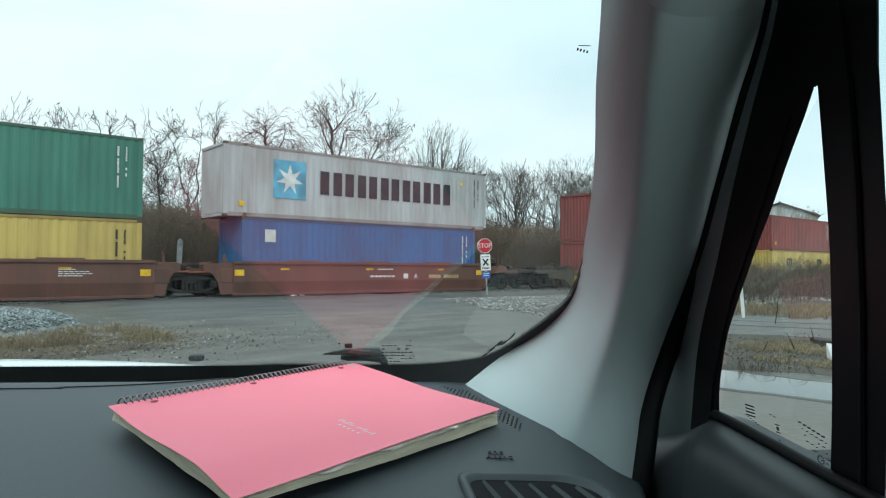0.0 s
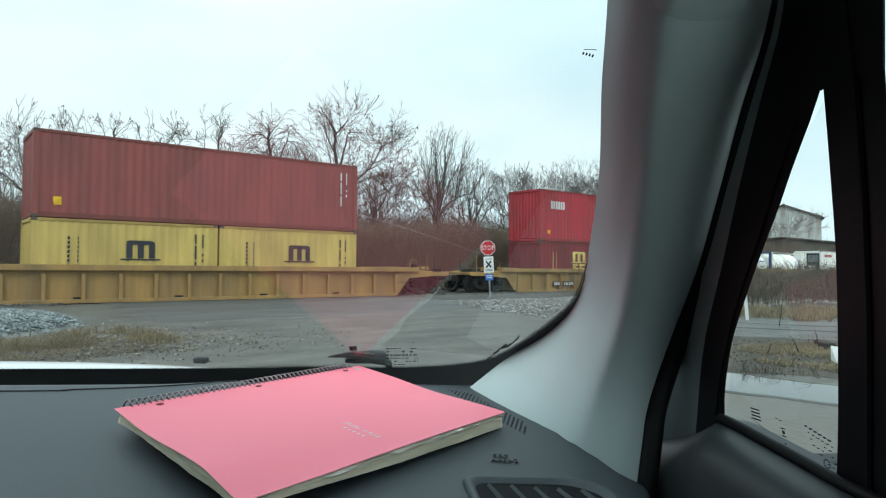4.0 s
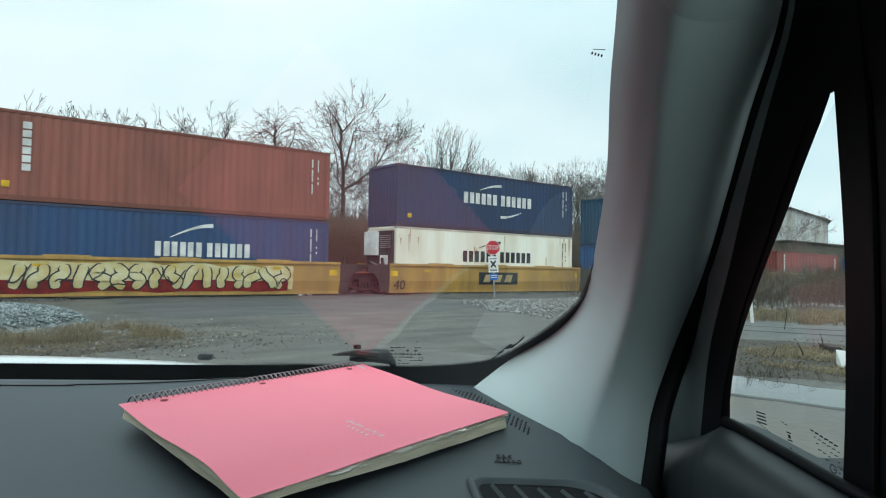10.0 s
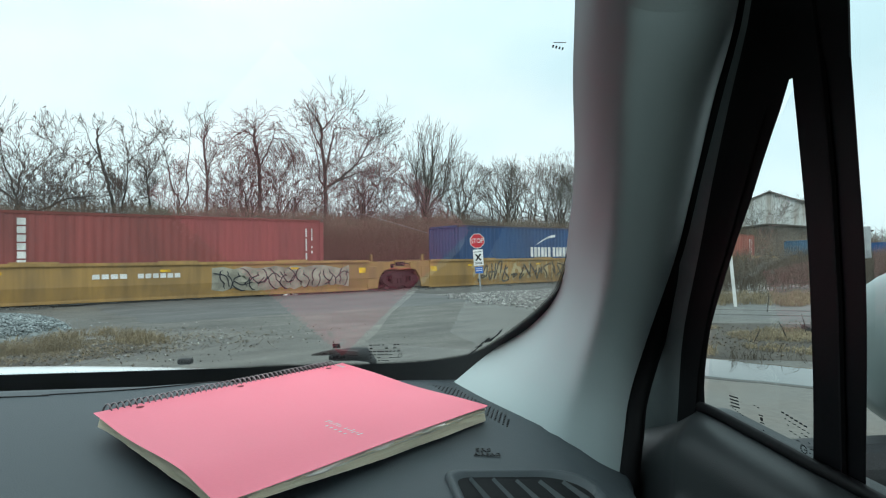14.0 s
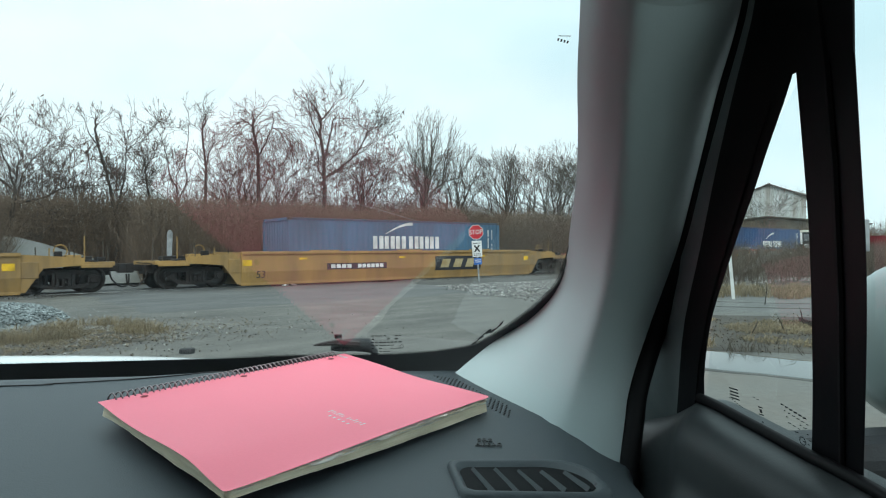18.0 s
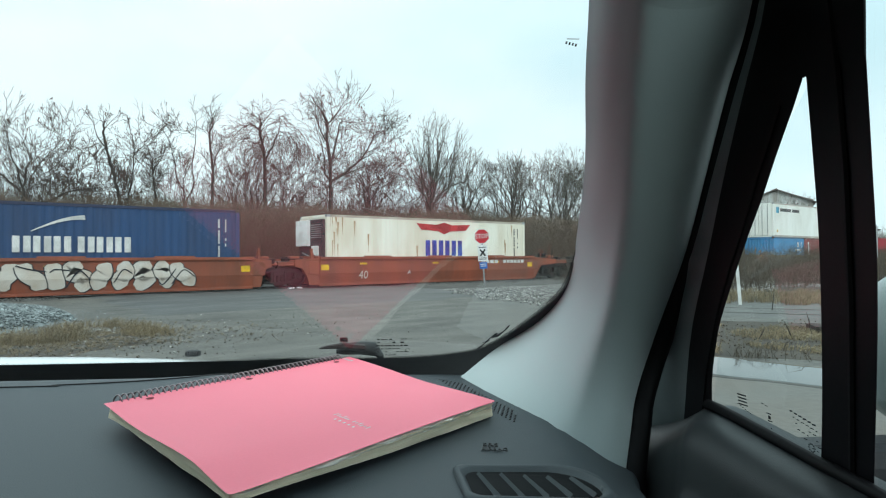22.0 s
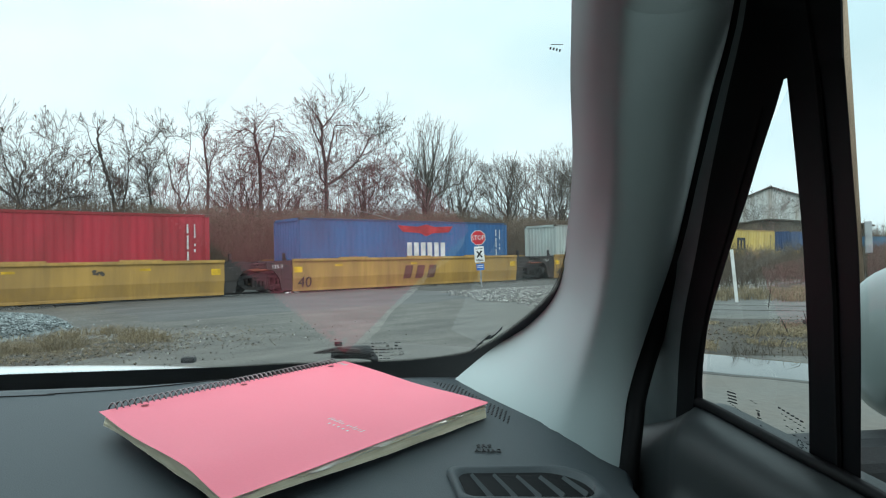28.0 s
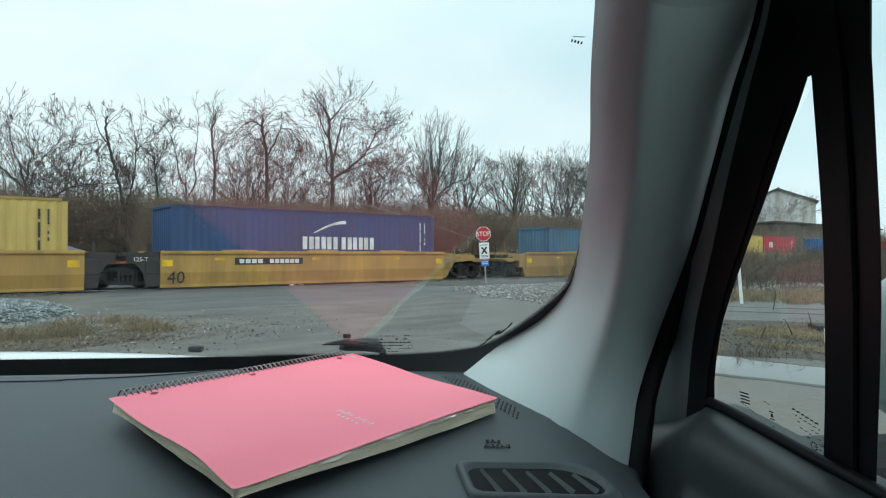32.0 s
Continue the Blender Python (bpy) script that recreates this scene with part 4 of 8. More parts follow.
fan_tree(43.14, 37.5, 0.18, "many-stemmed grey bare tree with a rounded crown", 33, 2.8, 9.1, 3.6, 0.2)
fan_tree(31.6, 40.0, 0.13, "grey bare tree behind the others with a narrow crown", 130, 4.4, 9.2, 2.2, 0.2)
fan_tree(40.4, 39.5, 0.14, "grey bare tree behind the others with a narrow crown", 131, 3.8, 9.4, 2.6, 0.0)
tree("bare_tree", 18.9, 38.5, 9.0, 0.09, "slender bare tree behind the brush", 28)
tree("bare_tree", 24.6, 37.5, 9.8, 0.11, "slender bare tree with upright forked limbs", 29, twig=M_TWIGRED)
tree("bare_tree", 44.5, 37.0, 10.6, 0.14, "grey bare tree with fine upright twigs", 34, FAN, 0.4, M_BARKGREY, M_TWIGGREY, up=0.5, trunk=0.3, depth=5)
tree("bare_tree", 49.5, 38.0, 10.8, 0.14, "grey bare tree with fine upright twigs", 35, FAN, 0.4, M_BARKGREY, M_TWIGGREY, up=0.5, trunk=0.3, depth=5)
tree("bare_tree", 55.0, 38.0, 10.0, 0.13, "grey bare tree with fine upright twigs", 36, BUSH, 0.42, M_BARKGREY, M_TWIGGREY, up=0.5, trunk=0.14, depth=5)
tree("bare_tree", 1.2, 37.5, 8.0, 0.10, "slender bare tree with upright forked limbs", 37)
tree("bare_tree", 82.0, 35.0, 9.2, 0.10, "pale bare tree before a grey barn", 38, BUSH, 0.45, M_BARKGREY, M_TWIGGREY, up=0.25, trunk=0.14, depth=5)
for i, (x, y, h) in enumerate(((3.2, 41, 7.6), (6.8, 42, 8.0), (9.5, 41.5, 7.6), (13.5, 42, 8.2), (17.8, 42, 8.6), (20.2, 42.5, 8.4), (23.0, 42, 9.0), (26.5, 41, 9.2), (28.2, 43, 9.0), (34.5, 42, 10), (38.5, 43, 10), (43, 42, 10.4), (47, 43, 10.5), (52, 42, 10.5), (60, 41, 10), (66, 42, 10), (5.2, 39, 6.8), (7.6, 39.5, 7.0), (10.0, 39, 6.6), (12.9, 39.5, 6.8), (15.2, 39, 7.0), (17.1, 39.5, 7.4), (19.4, 39, 7.6), (22.4, 38.5, 8.0), (24.0, 39.5, 7.4), (25.6, 38.5, 8.2), (27.2, 39, 8.0), (31.0, 39, 8.4), (26.2, 37.6, 7.2), (28.0, 38.2, 7.6), (30.4, 37.8, 7.4), (32.2, 38.0, 8.0))):
    tree("bare_tree", x, y, h, 0.085, "thin bare tree in the wood behind the track", 60 + i, ((0.35, -16, 0.28), (0.42, 5, 0.32), (0.5, 20, 0.26)), 0.38, twig=M_TWIGRED if i % 3 == 0 else None, twigs=0.45)


def brush(name, n, x0, x1, y0, y1, h0, h1, material, label, seed, r=0.011, clear=False):
    """Dense upright stems with side shoots."""
    rng = np.random.default_rng(seed)
    x, y = rng.uniform(x0, x1, n), rng.uniform(y0, y1, n)
    if clear:
        # the gravel bank stays bare
        keep = (x > 8.2 + 0.2 * (y - 30)) | (y > 36.2) | (x < 3.3)
        x, y = x[keep], y[keep]
        n = len(x)
    hill = np.array([noise.noise((a * 0.22, b * 0.22, seed)) for a, b in zip(x, y)])
    h = rng.uniform(h0, h1, n) * (1 + 0.30 * hill)
    z = np.array([ground_z(a, b) for a, b in zip(x, y)]) - 0.05
    P = np.stack([x, y, z], 1)
    a = rng.uniform(0, 6.28, n)
    k = rng.uniform(0.0, 0.55, n) * h
    Q = P + np.stack([np.cos(a) * k * 0.4, np.sin(a) * k * 0.4, h * 0.55], 1)
    T = P + np.stack([np.cos(a) * k, np.sin(a) * k, h], 1)
    segs = [(P, Q, np.full(n, r), np.full(n, r * 0.75)), (Q, T, np.full(n, r * 0.75), np.full(n, r * 0.3))]
    for f in (0.3, 0.5, 0.68, 0.84):
        b = rng.uniform(0, 6.28, n)
        S = P + (T - P) * f
        L = h * rng.uniform(0.15, 0.4, n)
        segs.append((S, S + np.stack([np.cos(b) * L * 0.6, np.sin(b) * L * 0.6, L * rng.uniform(0.2, 0.9, n)], 1), np.full(n, r * 0.55), np.full(n, r * 0.25)))
    V, F, base = [], [], 0
    for s in segs:
        v, f = prisms(*s)
        V.append(v)
        F.append(f + base)
        base += len(v)
    return tagged(link_mesh(name, raw_mesh(name, np.concatenate(V), np.concatenate(F)), material), label, "brush", kind="stuff")


brush("brush", 16000, -8, 38, 30.0, 35.5, 1.4, 3.5, M_BRUSH, "dense red-brown leafless brush behind the track", 41, 0.011, True)
brush("brush", 6000, 38, 64, 30.0, 35.5, 1.2, 3.2, M_BRUSH, "dense red-brown leafless brush behind the track", 49, 0.012)
brush("brush", 15000, -8, 48, 30.6, 34.0, 0.9, 2.5, M_BRUSH, "dense red-brown leafless brush behind the track", 45, 0.009, True)
brush("brush", 9000, -8, 80, 35.5, 43.0, 2.2, 4.3, M_BRUSH, "dense red-brown leafless brush behind the track", 42, 0.013)
M_SHRUB = mat("grey-brown shrub stems", (0.125, 0.102, 0.078), 0.85, 0, 0.25, 0.3, 15, 0, (0.09, 0.074, 0.058), 0.7, island=0.25)
brush("brush", 9500, 24, 90, 11.5, 21.0, 0.7, 1.9, M_SHRUB, "low grey-brown leafless shrubs before the track", 43, 0.011)
brush("brush", 3600, 62, 150, 30.0, 40.0, 1.6, 4.5, M_BRUSH, "dense red-brown leafless brush behind the track", 44, 0.022)

brush("brush", 5200, -6, 60, 37.5, 44.0, 3.0, 5.6, mat("dark thicket stems", (0.120, 0.093, 0.075), 0.85, 0, 0.25, 0.3, 15, 0, island=0.3), "tall dark leafless thicket among the trees", 46, 0.015)
brush("brush", 1800, 14, 40, 35.8, 39.0, 2.6, 5.2, M_TWIGRED, "reddish leafless saplings among the trees", 48, 0.012)

def twig_mass(name, n, x0, x1, y0, y1, low, high, r, material, label, seed, clear=True):
    """Short fine twigs in all directions that fill the brush up to a rounded, uneven top."""
    rng = np.random.default_rng(seed)
    x, y = rng.uniform(x0, x1, n), rng.uniform(y0, y1, n)
    if clear:
        keep = (x > 8.2 + 0.2 * (y - 30)) | (y > 36.2) | (x < 3.3)
        x, y = x[keep], y[keep]
        n = len(x)
    top = np.array([high * (1 + 0.16 * noise.noise((a * 0.30, b * 0.30, seed)) + 0.10 * noise.noise((a * 1.1, b * 1.1, seed))) for a, b in zip(x, y)])
    base = np.array([ground_z(a, b) for a, b in zip(x, y)])
    P = np.stack([x, y, base + low + (top - low) * rng.uniform(0, 1, n) ** 0.75], 1)
    a = rng.uniform(0, 6.28, n)
    L = rng.uniform(0.25, 0.7, n)
    t = rng.uniform(-0.2, 1.0, n)
    D = np.stack([np.cos(a) * np.sqrt(1 - t * t), np.sin(a) * np.sqrt(1 - t * t), t], 1) * L[:, None]
    V, F = prisms(P, P + D, np.full(n, r), np.full(n, r * 0.5))
    return tagged(link_mesh(name, raw_mesh(name, V, F), material), label, "brush", kind="stuff")


twig_mass("brush_twigs", 70000, -8, 40, 30.4, 35.5, 0.4, 3.75, 0.009, M_BRUSH, "soft tangle of fine brown twigs in the brush", 47)
twig_mass("brush_twigs", 30000, -8, 12, 35.0, 39.0, 0.2, 3.9, 0.011, M_BRUSH, "soft tangle of fine brown twigs in the brush", 147, False)

# far wood that closes the view
rng = np.random.default_rng(50)
n = 4200
x, y = rng.uniform(-70, 220, n), rng.uniform(46, 75, n)
h = rng.uniform(3.0, 8.5, n)
P = np.stack([x, y, np.full(n, 0.2)], 1)
T = P + np.stack([rng.normal(0, 0.7, n), rng.normal(0, 0.7, n), h], 1)
V, F, base = [], [], 0
for k in range(7):
    f0 = 0 if k == 0 else rng.uniform(0.25, 0.85, n)[:, None]
    A = P + (T - P) * f0
    B = T if k == 0 else A + np.stack([rng.normal(0, 0.9, n), rng.normal(0, 0.9, n), rng.uniform(0.4, 2.0, n)], 1)
    v, f = prisms(A, B, np.full(n, 0.06 if k == 0 else 0.024), np.full(n, 0.012))
    V.append(v)
    F.append(f + base)
    base += len(v)
tagged(link_mesh("far_wood", raw_mesh("far_wood", np.concatenate(V), np.concatenate(F)), mat("hazy grey-brown far wood", (0.135, 0.115, 0.10), 0.9, 0, 0.2, 0.2, 10, 0, island=0.3)), "far leafless winter wood", "wood", kind="stuff")

# guy wire behind the track
cable = part("guy_wire", tube(catmull([(14.5, 30.3, 5.1), (17.5, 30.0, 4.45), (21.3, 30.0, 3.75), (27.2, 30.0, 2.38), (33.0, 30.0, 0.6)], 24), 0.012, 6), M_STEEL, None)
tagged(cable, "thin steel guy wire before the brush", "cable")

# pale gravel track behind the rails
bm = loft([[(x, 30.3, 0.3), (x, 31.6, 1.0), (x + 0.2, 34.0, max(0.4, 2.35 - 0.34 * max(0, x - 4.2))), (x + 0.3, 36.5, max(0.4, 2.25 - 0.34 * max(0, x - 4.2)))] for x in (3.3, 4, 5, 6, 7, 8, 9.5)])
bank = part("gravel_bank", bm, mat("pale gravel bank", (0.175, 0.178, 0.168), 0.85, 0, 0.4, 0.8, 15, 0.5, (0.115, 0.115, 0.10), 0.7), None, smooth=True)
tagged(bank, "pale gravel bank behind the track", "bank", kind="structure")

# ---- far buildings ----
M_BARN = mat("pale weathered barn siding", (0.60, 0.63, 0.62), 0.8, 0, 0.25, 0.9, 8, 0.2, (0.30, 0.27, 0.23), 0.5, streak=5)
M_BARNROOF = mat("dark barn roof sheet", (0.16, 0.14, 0.13), 0.7, 0, 0.2, 0.5, 8, 0.2)
M_SHED = mat("dark olive-brown shed sheet", (0.105, 0.094, 0.074), 0.8, 0, 0.2, 0.5, 8, 0.2)
M_BRICKRED = mat("red-brown roof", (0.22, 0.10, 0.08), 0.8, 0, 0.2, 0.5, 8, 0.2)
M_PANE = mat("dark window pane", (0.02, 0.025, 0.03), 0.1, 0, 0.1, 1, 5, 0)


def house(name, x, y, w, d, h, ridge, turn, wall, roof, label, windows=3):
    root = empty(name, pose(x, y, 0, 0, 0, turn))
    tagged(root, label, "building")
    bm = bmesh.new()
    v = [bm.verts.new(p) for p in ((-w / 2, -d / 2, 0), (w / 2, -d / 2, 0), (w / 2, -d / 2, h), (0, -d / 2, ridge), (-w / 2, -d / 2, h), (-w / 2, d / 2, 0), (w / 2, d / 2, 0), (w / 2, d / 2, h), (0, d / 2, ridge), (-w / 2, d / 2, h))]
    for f in ((0, 1, 2, 3, 4), (9, 8, 7, 6, 5), (1, 6, 7, 2), (5, 0, 4, 9)):
        bm.faces.new([v[i] for i in f])
    part("wall", bm, wall, root)
    for s in (-1, 1):
        bm = loft([[(s * (w / 2 + 0.4), -d / 2 - 0.4, h - 0.35), (s * (w / 2 + 0.4), d / 2 + 0.4, h - 0.35)], [(0, -d / 2 - 0.4, ridge + 0.12), (0, d / 2 + 0.4, ridge + 0.12)]])
        thick(bm, 0.15)
        part("roof", bm, roof, root)
    for i in range(windows):
        u = -w / 2 + w * (i + 0.5) / windows
        win = part("window", boxes((u - 0.7, u + 0.7, -d / 2 - 0.06, -d / 2 + 0.02, h * 0.45, h * 0.45 + 1.5)), M_WHITE, root)
        part("pane", boxes((u - 0.58, u + 0.58, -d / 2 - 0.08, -d / 2 - 0.03, h * 0.45 + 0.12, h * 0.45 + 1.38)), M_PANE, win)
    return root


house("barn", 103.9, 45.0, 8.8, 20, 9.15, 10.6, -66, M_BARN, M_BARNROOF, "pale weathered barn with a shallow gable roof", 0)
house("shed", 97, 42.5, 24, 8, 5.0, 5.9, -66, M_SHED, M_SHED, "low dark brown shed before the barn", 0)
house("house", 120, 24, 9, 10, 4.0, 7.5, -80, M_WHITE, M_BRICKRED, "white house with a red-brown roof", 3)
house("house", 135, 33, 9, 10, 4.5, 8.0, -75, M_BARN, M_BRICKRED, "grey house with a red-brown roof", 3)

# ---- the train: containers in well cars ----
# along: metres along the train at the start, from the point of the track nearest to the car

def travelled(t):
    k = t / 10
    return 13.0697 * t + 0.5147 * k * k - 0.0328 * k ** 3


MOVING = []
RIDE_Z = 0.40
PAINT = {
    "pale grey": paint("pale grey container paint", (0.44, 0.46, 0.47), (0.33, 0.32, 0.31), 0.4),
    "blue": paint("bright blue container paint", (0.03, 0.128, 0.31), (0.035, 0.09, 0.21), 0.45),
    "deep blue": paint("deep blue container paint", (0.022, 0.066, 0.168), (0.028, 0.055, 0.125), 0.45),
    "ink blue": paint("dark ink blue container paint", (0.022, 0.046, 0.112), (0.026, 0.042, 0.085), 0.45),
    "navy": paint("weathered navy container paint", (0.025, 0.078, 0.140), (0.028, 0.066, 0.105), 0.5),
    "teal blue": paint("faded grey-blue container paint", (0.06, 0.14, 0.23), (0.05, 0.10, 0.15), 0.5),
    "light blue": paint("light blue container paint", (0.07, 0.26, 0.50), (0.06, 0.2, 0.36), 0.45),
    "red": paint("red container paint", (0.42, 0.028, 0.045), (0.28, 0.03, 0.035), 0.4),
    "brown red": paint("brown-red container paint", (0.262, 0.063, 0.056), (0.185, 0.054, 0.047), 0.5),
    "dark red": paint("dark red container paint", (0.22, 0.022, 0.028), (0.13, 0.02, 0.022), 0.5),
    "orange": paint("orange-brown container paint", (0.285, 0.092, 0.067), (0.205, 0.070, 0.052), 0.5),
    "yellow": paint("faded yellow container paint", (0.56, 0.41, 0.118), (0.41, 0.295, 0.09), 0.45),
    "green": paint("sea green container paint", (0.055, 0.20, 0.145), (0.045, 0.14, 0.105), 0.5),
    "dull green": paint("dull green container paint", (0.08, 0.175, 0.128), (0.06, 0.125, 0.09), 0.5),
    "white": paint("white container paint", (0.87, 0.87, 0.82), (0.78, 0.77, 0.71), 0.3, runs_to=0.96),
    "cream": paint("stained cream container paint", (0.87, 0.85, 0.74), (0.74, 0.68, 0.55), 0.3, runs_to=0.94),
    "pale green": paint("faded grey-green container paint", (0.40, 0.47, 0.45), (0.33, 0.35, 0.33), 0.45),
}
TONE = {"yellow": paint("well car yellow", (0.46, 0.268, 0.066), (0.22, 0.135, 0.052), 0.75, runs_to=0.84),
        "brown": paint("well car oxide brown", (0.148, 0.060, 0.043), (0.072, 0.040, 0.031), 0.7, runs_to=0.86),
        "rust": paint("well car rust brown", (0.31, 0.078, 0.039), (0.15, 0.055, 0.033), 0.65, runs_to=0.88),
        "dirty": paint("grimy brown well car", (0.076, 0.058, 0.041), (0.052, 0.043, 0.033), 0.7, runs_to=0.9),
        "black": paint("sooty black well car end", (0.020, 0.019, 0.019), (0.040, 0.031, 0.026), 0.6, runs_to=0.9),
        "ochre": paint("dirty ochre well car", (0.36, 0.212, 0.066), (0.17, 0.112, 0.054), 0.75, runs_to=0.84)}
# top and bottom rails take a darker, browner mix of the wall paint
RAIL_TONE = {}
for key, m in list(PAINT.items()):
    ramp = m.node_tree.nodes["Color Ramp"].color_ramp.elements
    c = ramp[1].color
    RAIL_TONE[key] = paint("darker browner rail of " + m.name, (c[0] * 0.62 + 0.020, c[1] * 0.58 + 0.008, c[2] * 0.55 + 0.005), (c[0] * 0.28 + 0.040, c[1] * 0.24 + 0.020, c[2] * 0.22 + 0.012), 0.8)
M_MARKWHITE = mat("stencil white", (0.72, 0.72, 0.70), 0.6, 0, 0.1, 2, 30, 0, (0.5, 0.5, 0.48), 0.4)
M_MARKDARK = mat("stencil dark", (0.03, 0.032, 0.04), 0.6, 0, 0.1, 2, 30, 0)
M_MARKYEL = mat("reflector yellow", (0.84, 0.50, 0.02), 0.45, 0, 0.1, 2, 30, 0)
M_MARKBLUE = mat("logo blue", (0.03, 0.07, 0.40), 0.5, 0, 0.1, 2, 30, 0)
M_MARKSKY = mat("logo sky blue", (0.10, 0.42, 0.60), 0.5, 0, 0.1, 2, 30, 0)
M_MARKRED = mat("logo red", (0.55, 0.04, 0.04), 0.5, 0, 0.1, 2, 30, 0)
M_MARKCREAM = mat("logo cream", (0.68, 0.66, 0.45), 0.5, 0, 0.1, 2, 30, 0)
M_MARKTAN = mat("faded yellow logo", (0.66, 0.55, 0.16), 0.5, 0, 0.1, 2, 30, 0)
M_STREAK = mat("rust stain", (0.40, 0.25, 0.13), 0.8, 0, 0.3, 3, 30, 0, (0.55, 0.42, 0.28), 0.6)
M_GRIME = mat("black bogie grime", (0.014, 0.013, 0.013), 0.75, 0.1, 0.3, 2, 30, 0.3, (0.028, 0.021, 0.018), 0.6)
M_WHEEL = mat("worn wheel steel", (0.035, 0.029, 0.026), 0.6, 0.3, 0.2, 3, 30, 0.1)
M_MACHINE = mat("dark machine grey", (0.05, 0.052, 0.055), 0.5, 0.2, 0.2, 4, 30, 0.2)
M_GRAFFITI = mat("pale graffiti paint", (0.42, 0.34, 0.19), 0.6, 0, 0.15, 2, 30, 0, (0.30, 0.21, 0.09), 0.6)
M_GRAFPALE = mat("cream graffiti paint", (0.62, 0.56, 0.34), 0.6, 0, 0.15, 2, 30, 0, (0.50, 0.36, 0.10), 0.6)
M_GRAFWHITE = mat("chalky graffiti paint", (0.62, 0.58, 0.52), 0.6, 0, 0.15, 2, 30, 0, (0.50, 0.42, 0.34), 0.6)
M_GRAFSILVER = mat("silver graffiti paint", (0.36, 0.34, 0.27), 0.5, 0.1, 0.15, 2, 30, 0)
M_GRAFTEAL = mat("teal graffiti paint", (0.10, 0.38, 0.36), 0.6, 0, 0.15, 2, 30, 0)
M_GRAFRED = mat("dark red graffiti paint", (0.28, 0.02, 0.02), 0.6, 0, 0.15, 2, 30, 0)

MESH = {}


def stash(key, build):
    if key not in MESH:
        bm = build()
        me = bpy.data.meshes.new(key[0])
        bmesh.ops.recalc_face_normals(bm, faces=bm.faces[:])
        bm.to_mesh(me)
        bm.free()
        MESH[key] = me
    return MESH[key]


def corrugated(length, height, depth=0.022, pitch=0.278):
    """A folded sheet in the xz plane, crests at y = 0, troughs behind."""
    n = int(length / pitch)
    p = length / n
    xs = []
    for i in range(n):
        x = -length / 2 + i * p
        xs += [(x, 0), (x + p * 0.26, 0), (x + p * 0.5, depth), (x + p * 0.76, depth)]
    xs.append((length / 2, 0))
    bm = bmesh.new()
    lo = [bm.verts.new((x, y, 0)) for x, y in xs]
    hi = [bm.verts.new((x, y, height)) for x, y in xs]
    for i in range(len(xs) - 1):
        bm.faces.new((lo[i], lo[i + 1], hi[i + 1], hi[i]))
    return bm


def ribbed_flat(length, height):
    """A smooth insulated wall with faint seams."""
    bm = bmesh.new()
    n = 10
    for i in range(n):
        a, b = -length / 2 + length * i / n, -length / 2 + length * (i + 1) / n
        box(bm, a + 0.004, b - 0.004, 0.0, 0.03, 0, height)
    box(bm, -length / 2, length / 2, 0.006, 0.04, 0, height)
    return bm


W2 = 1.219


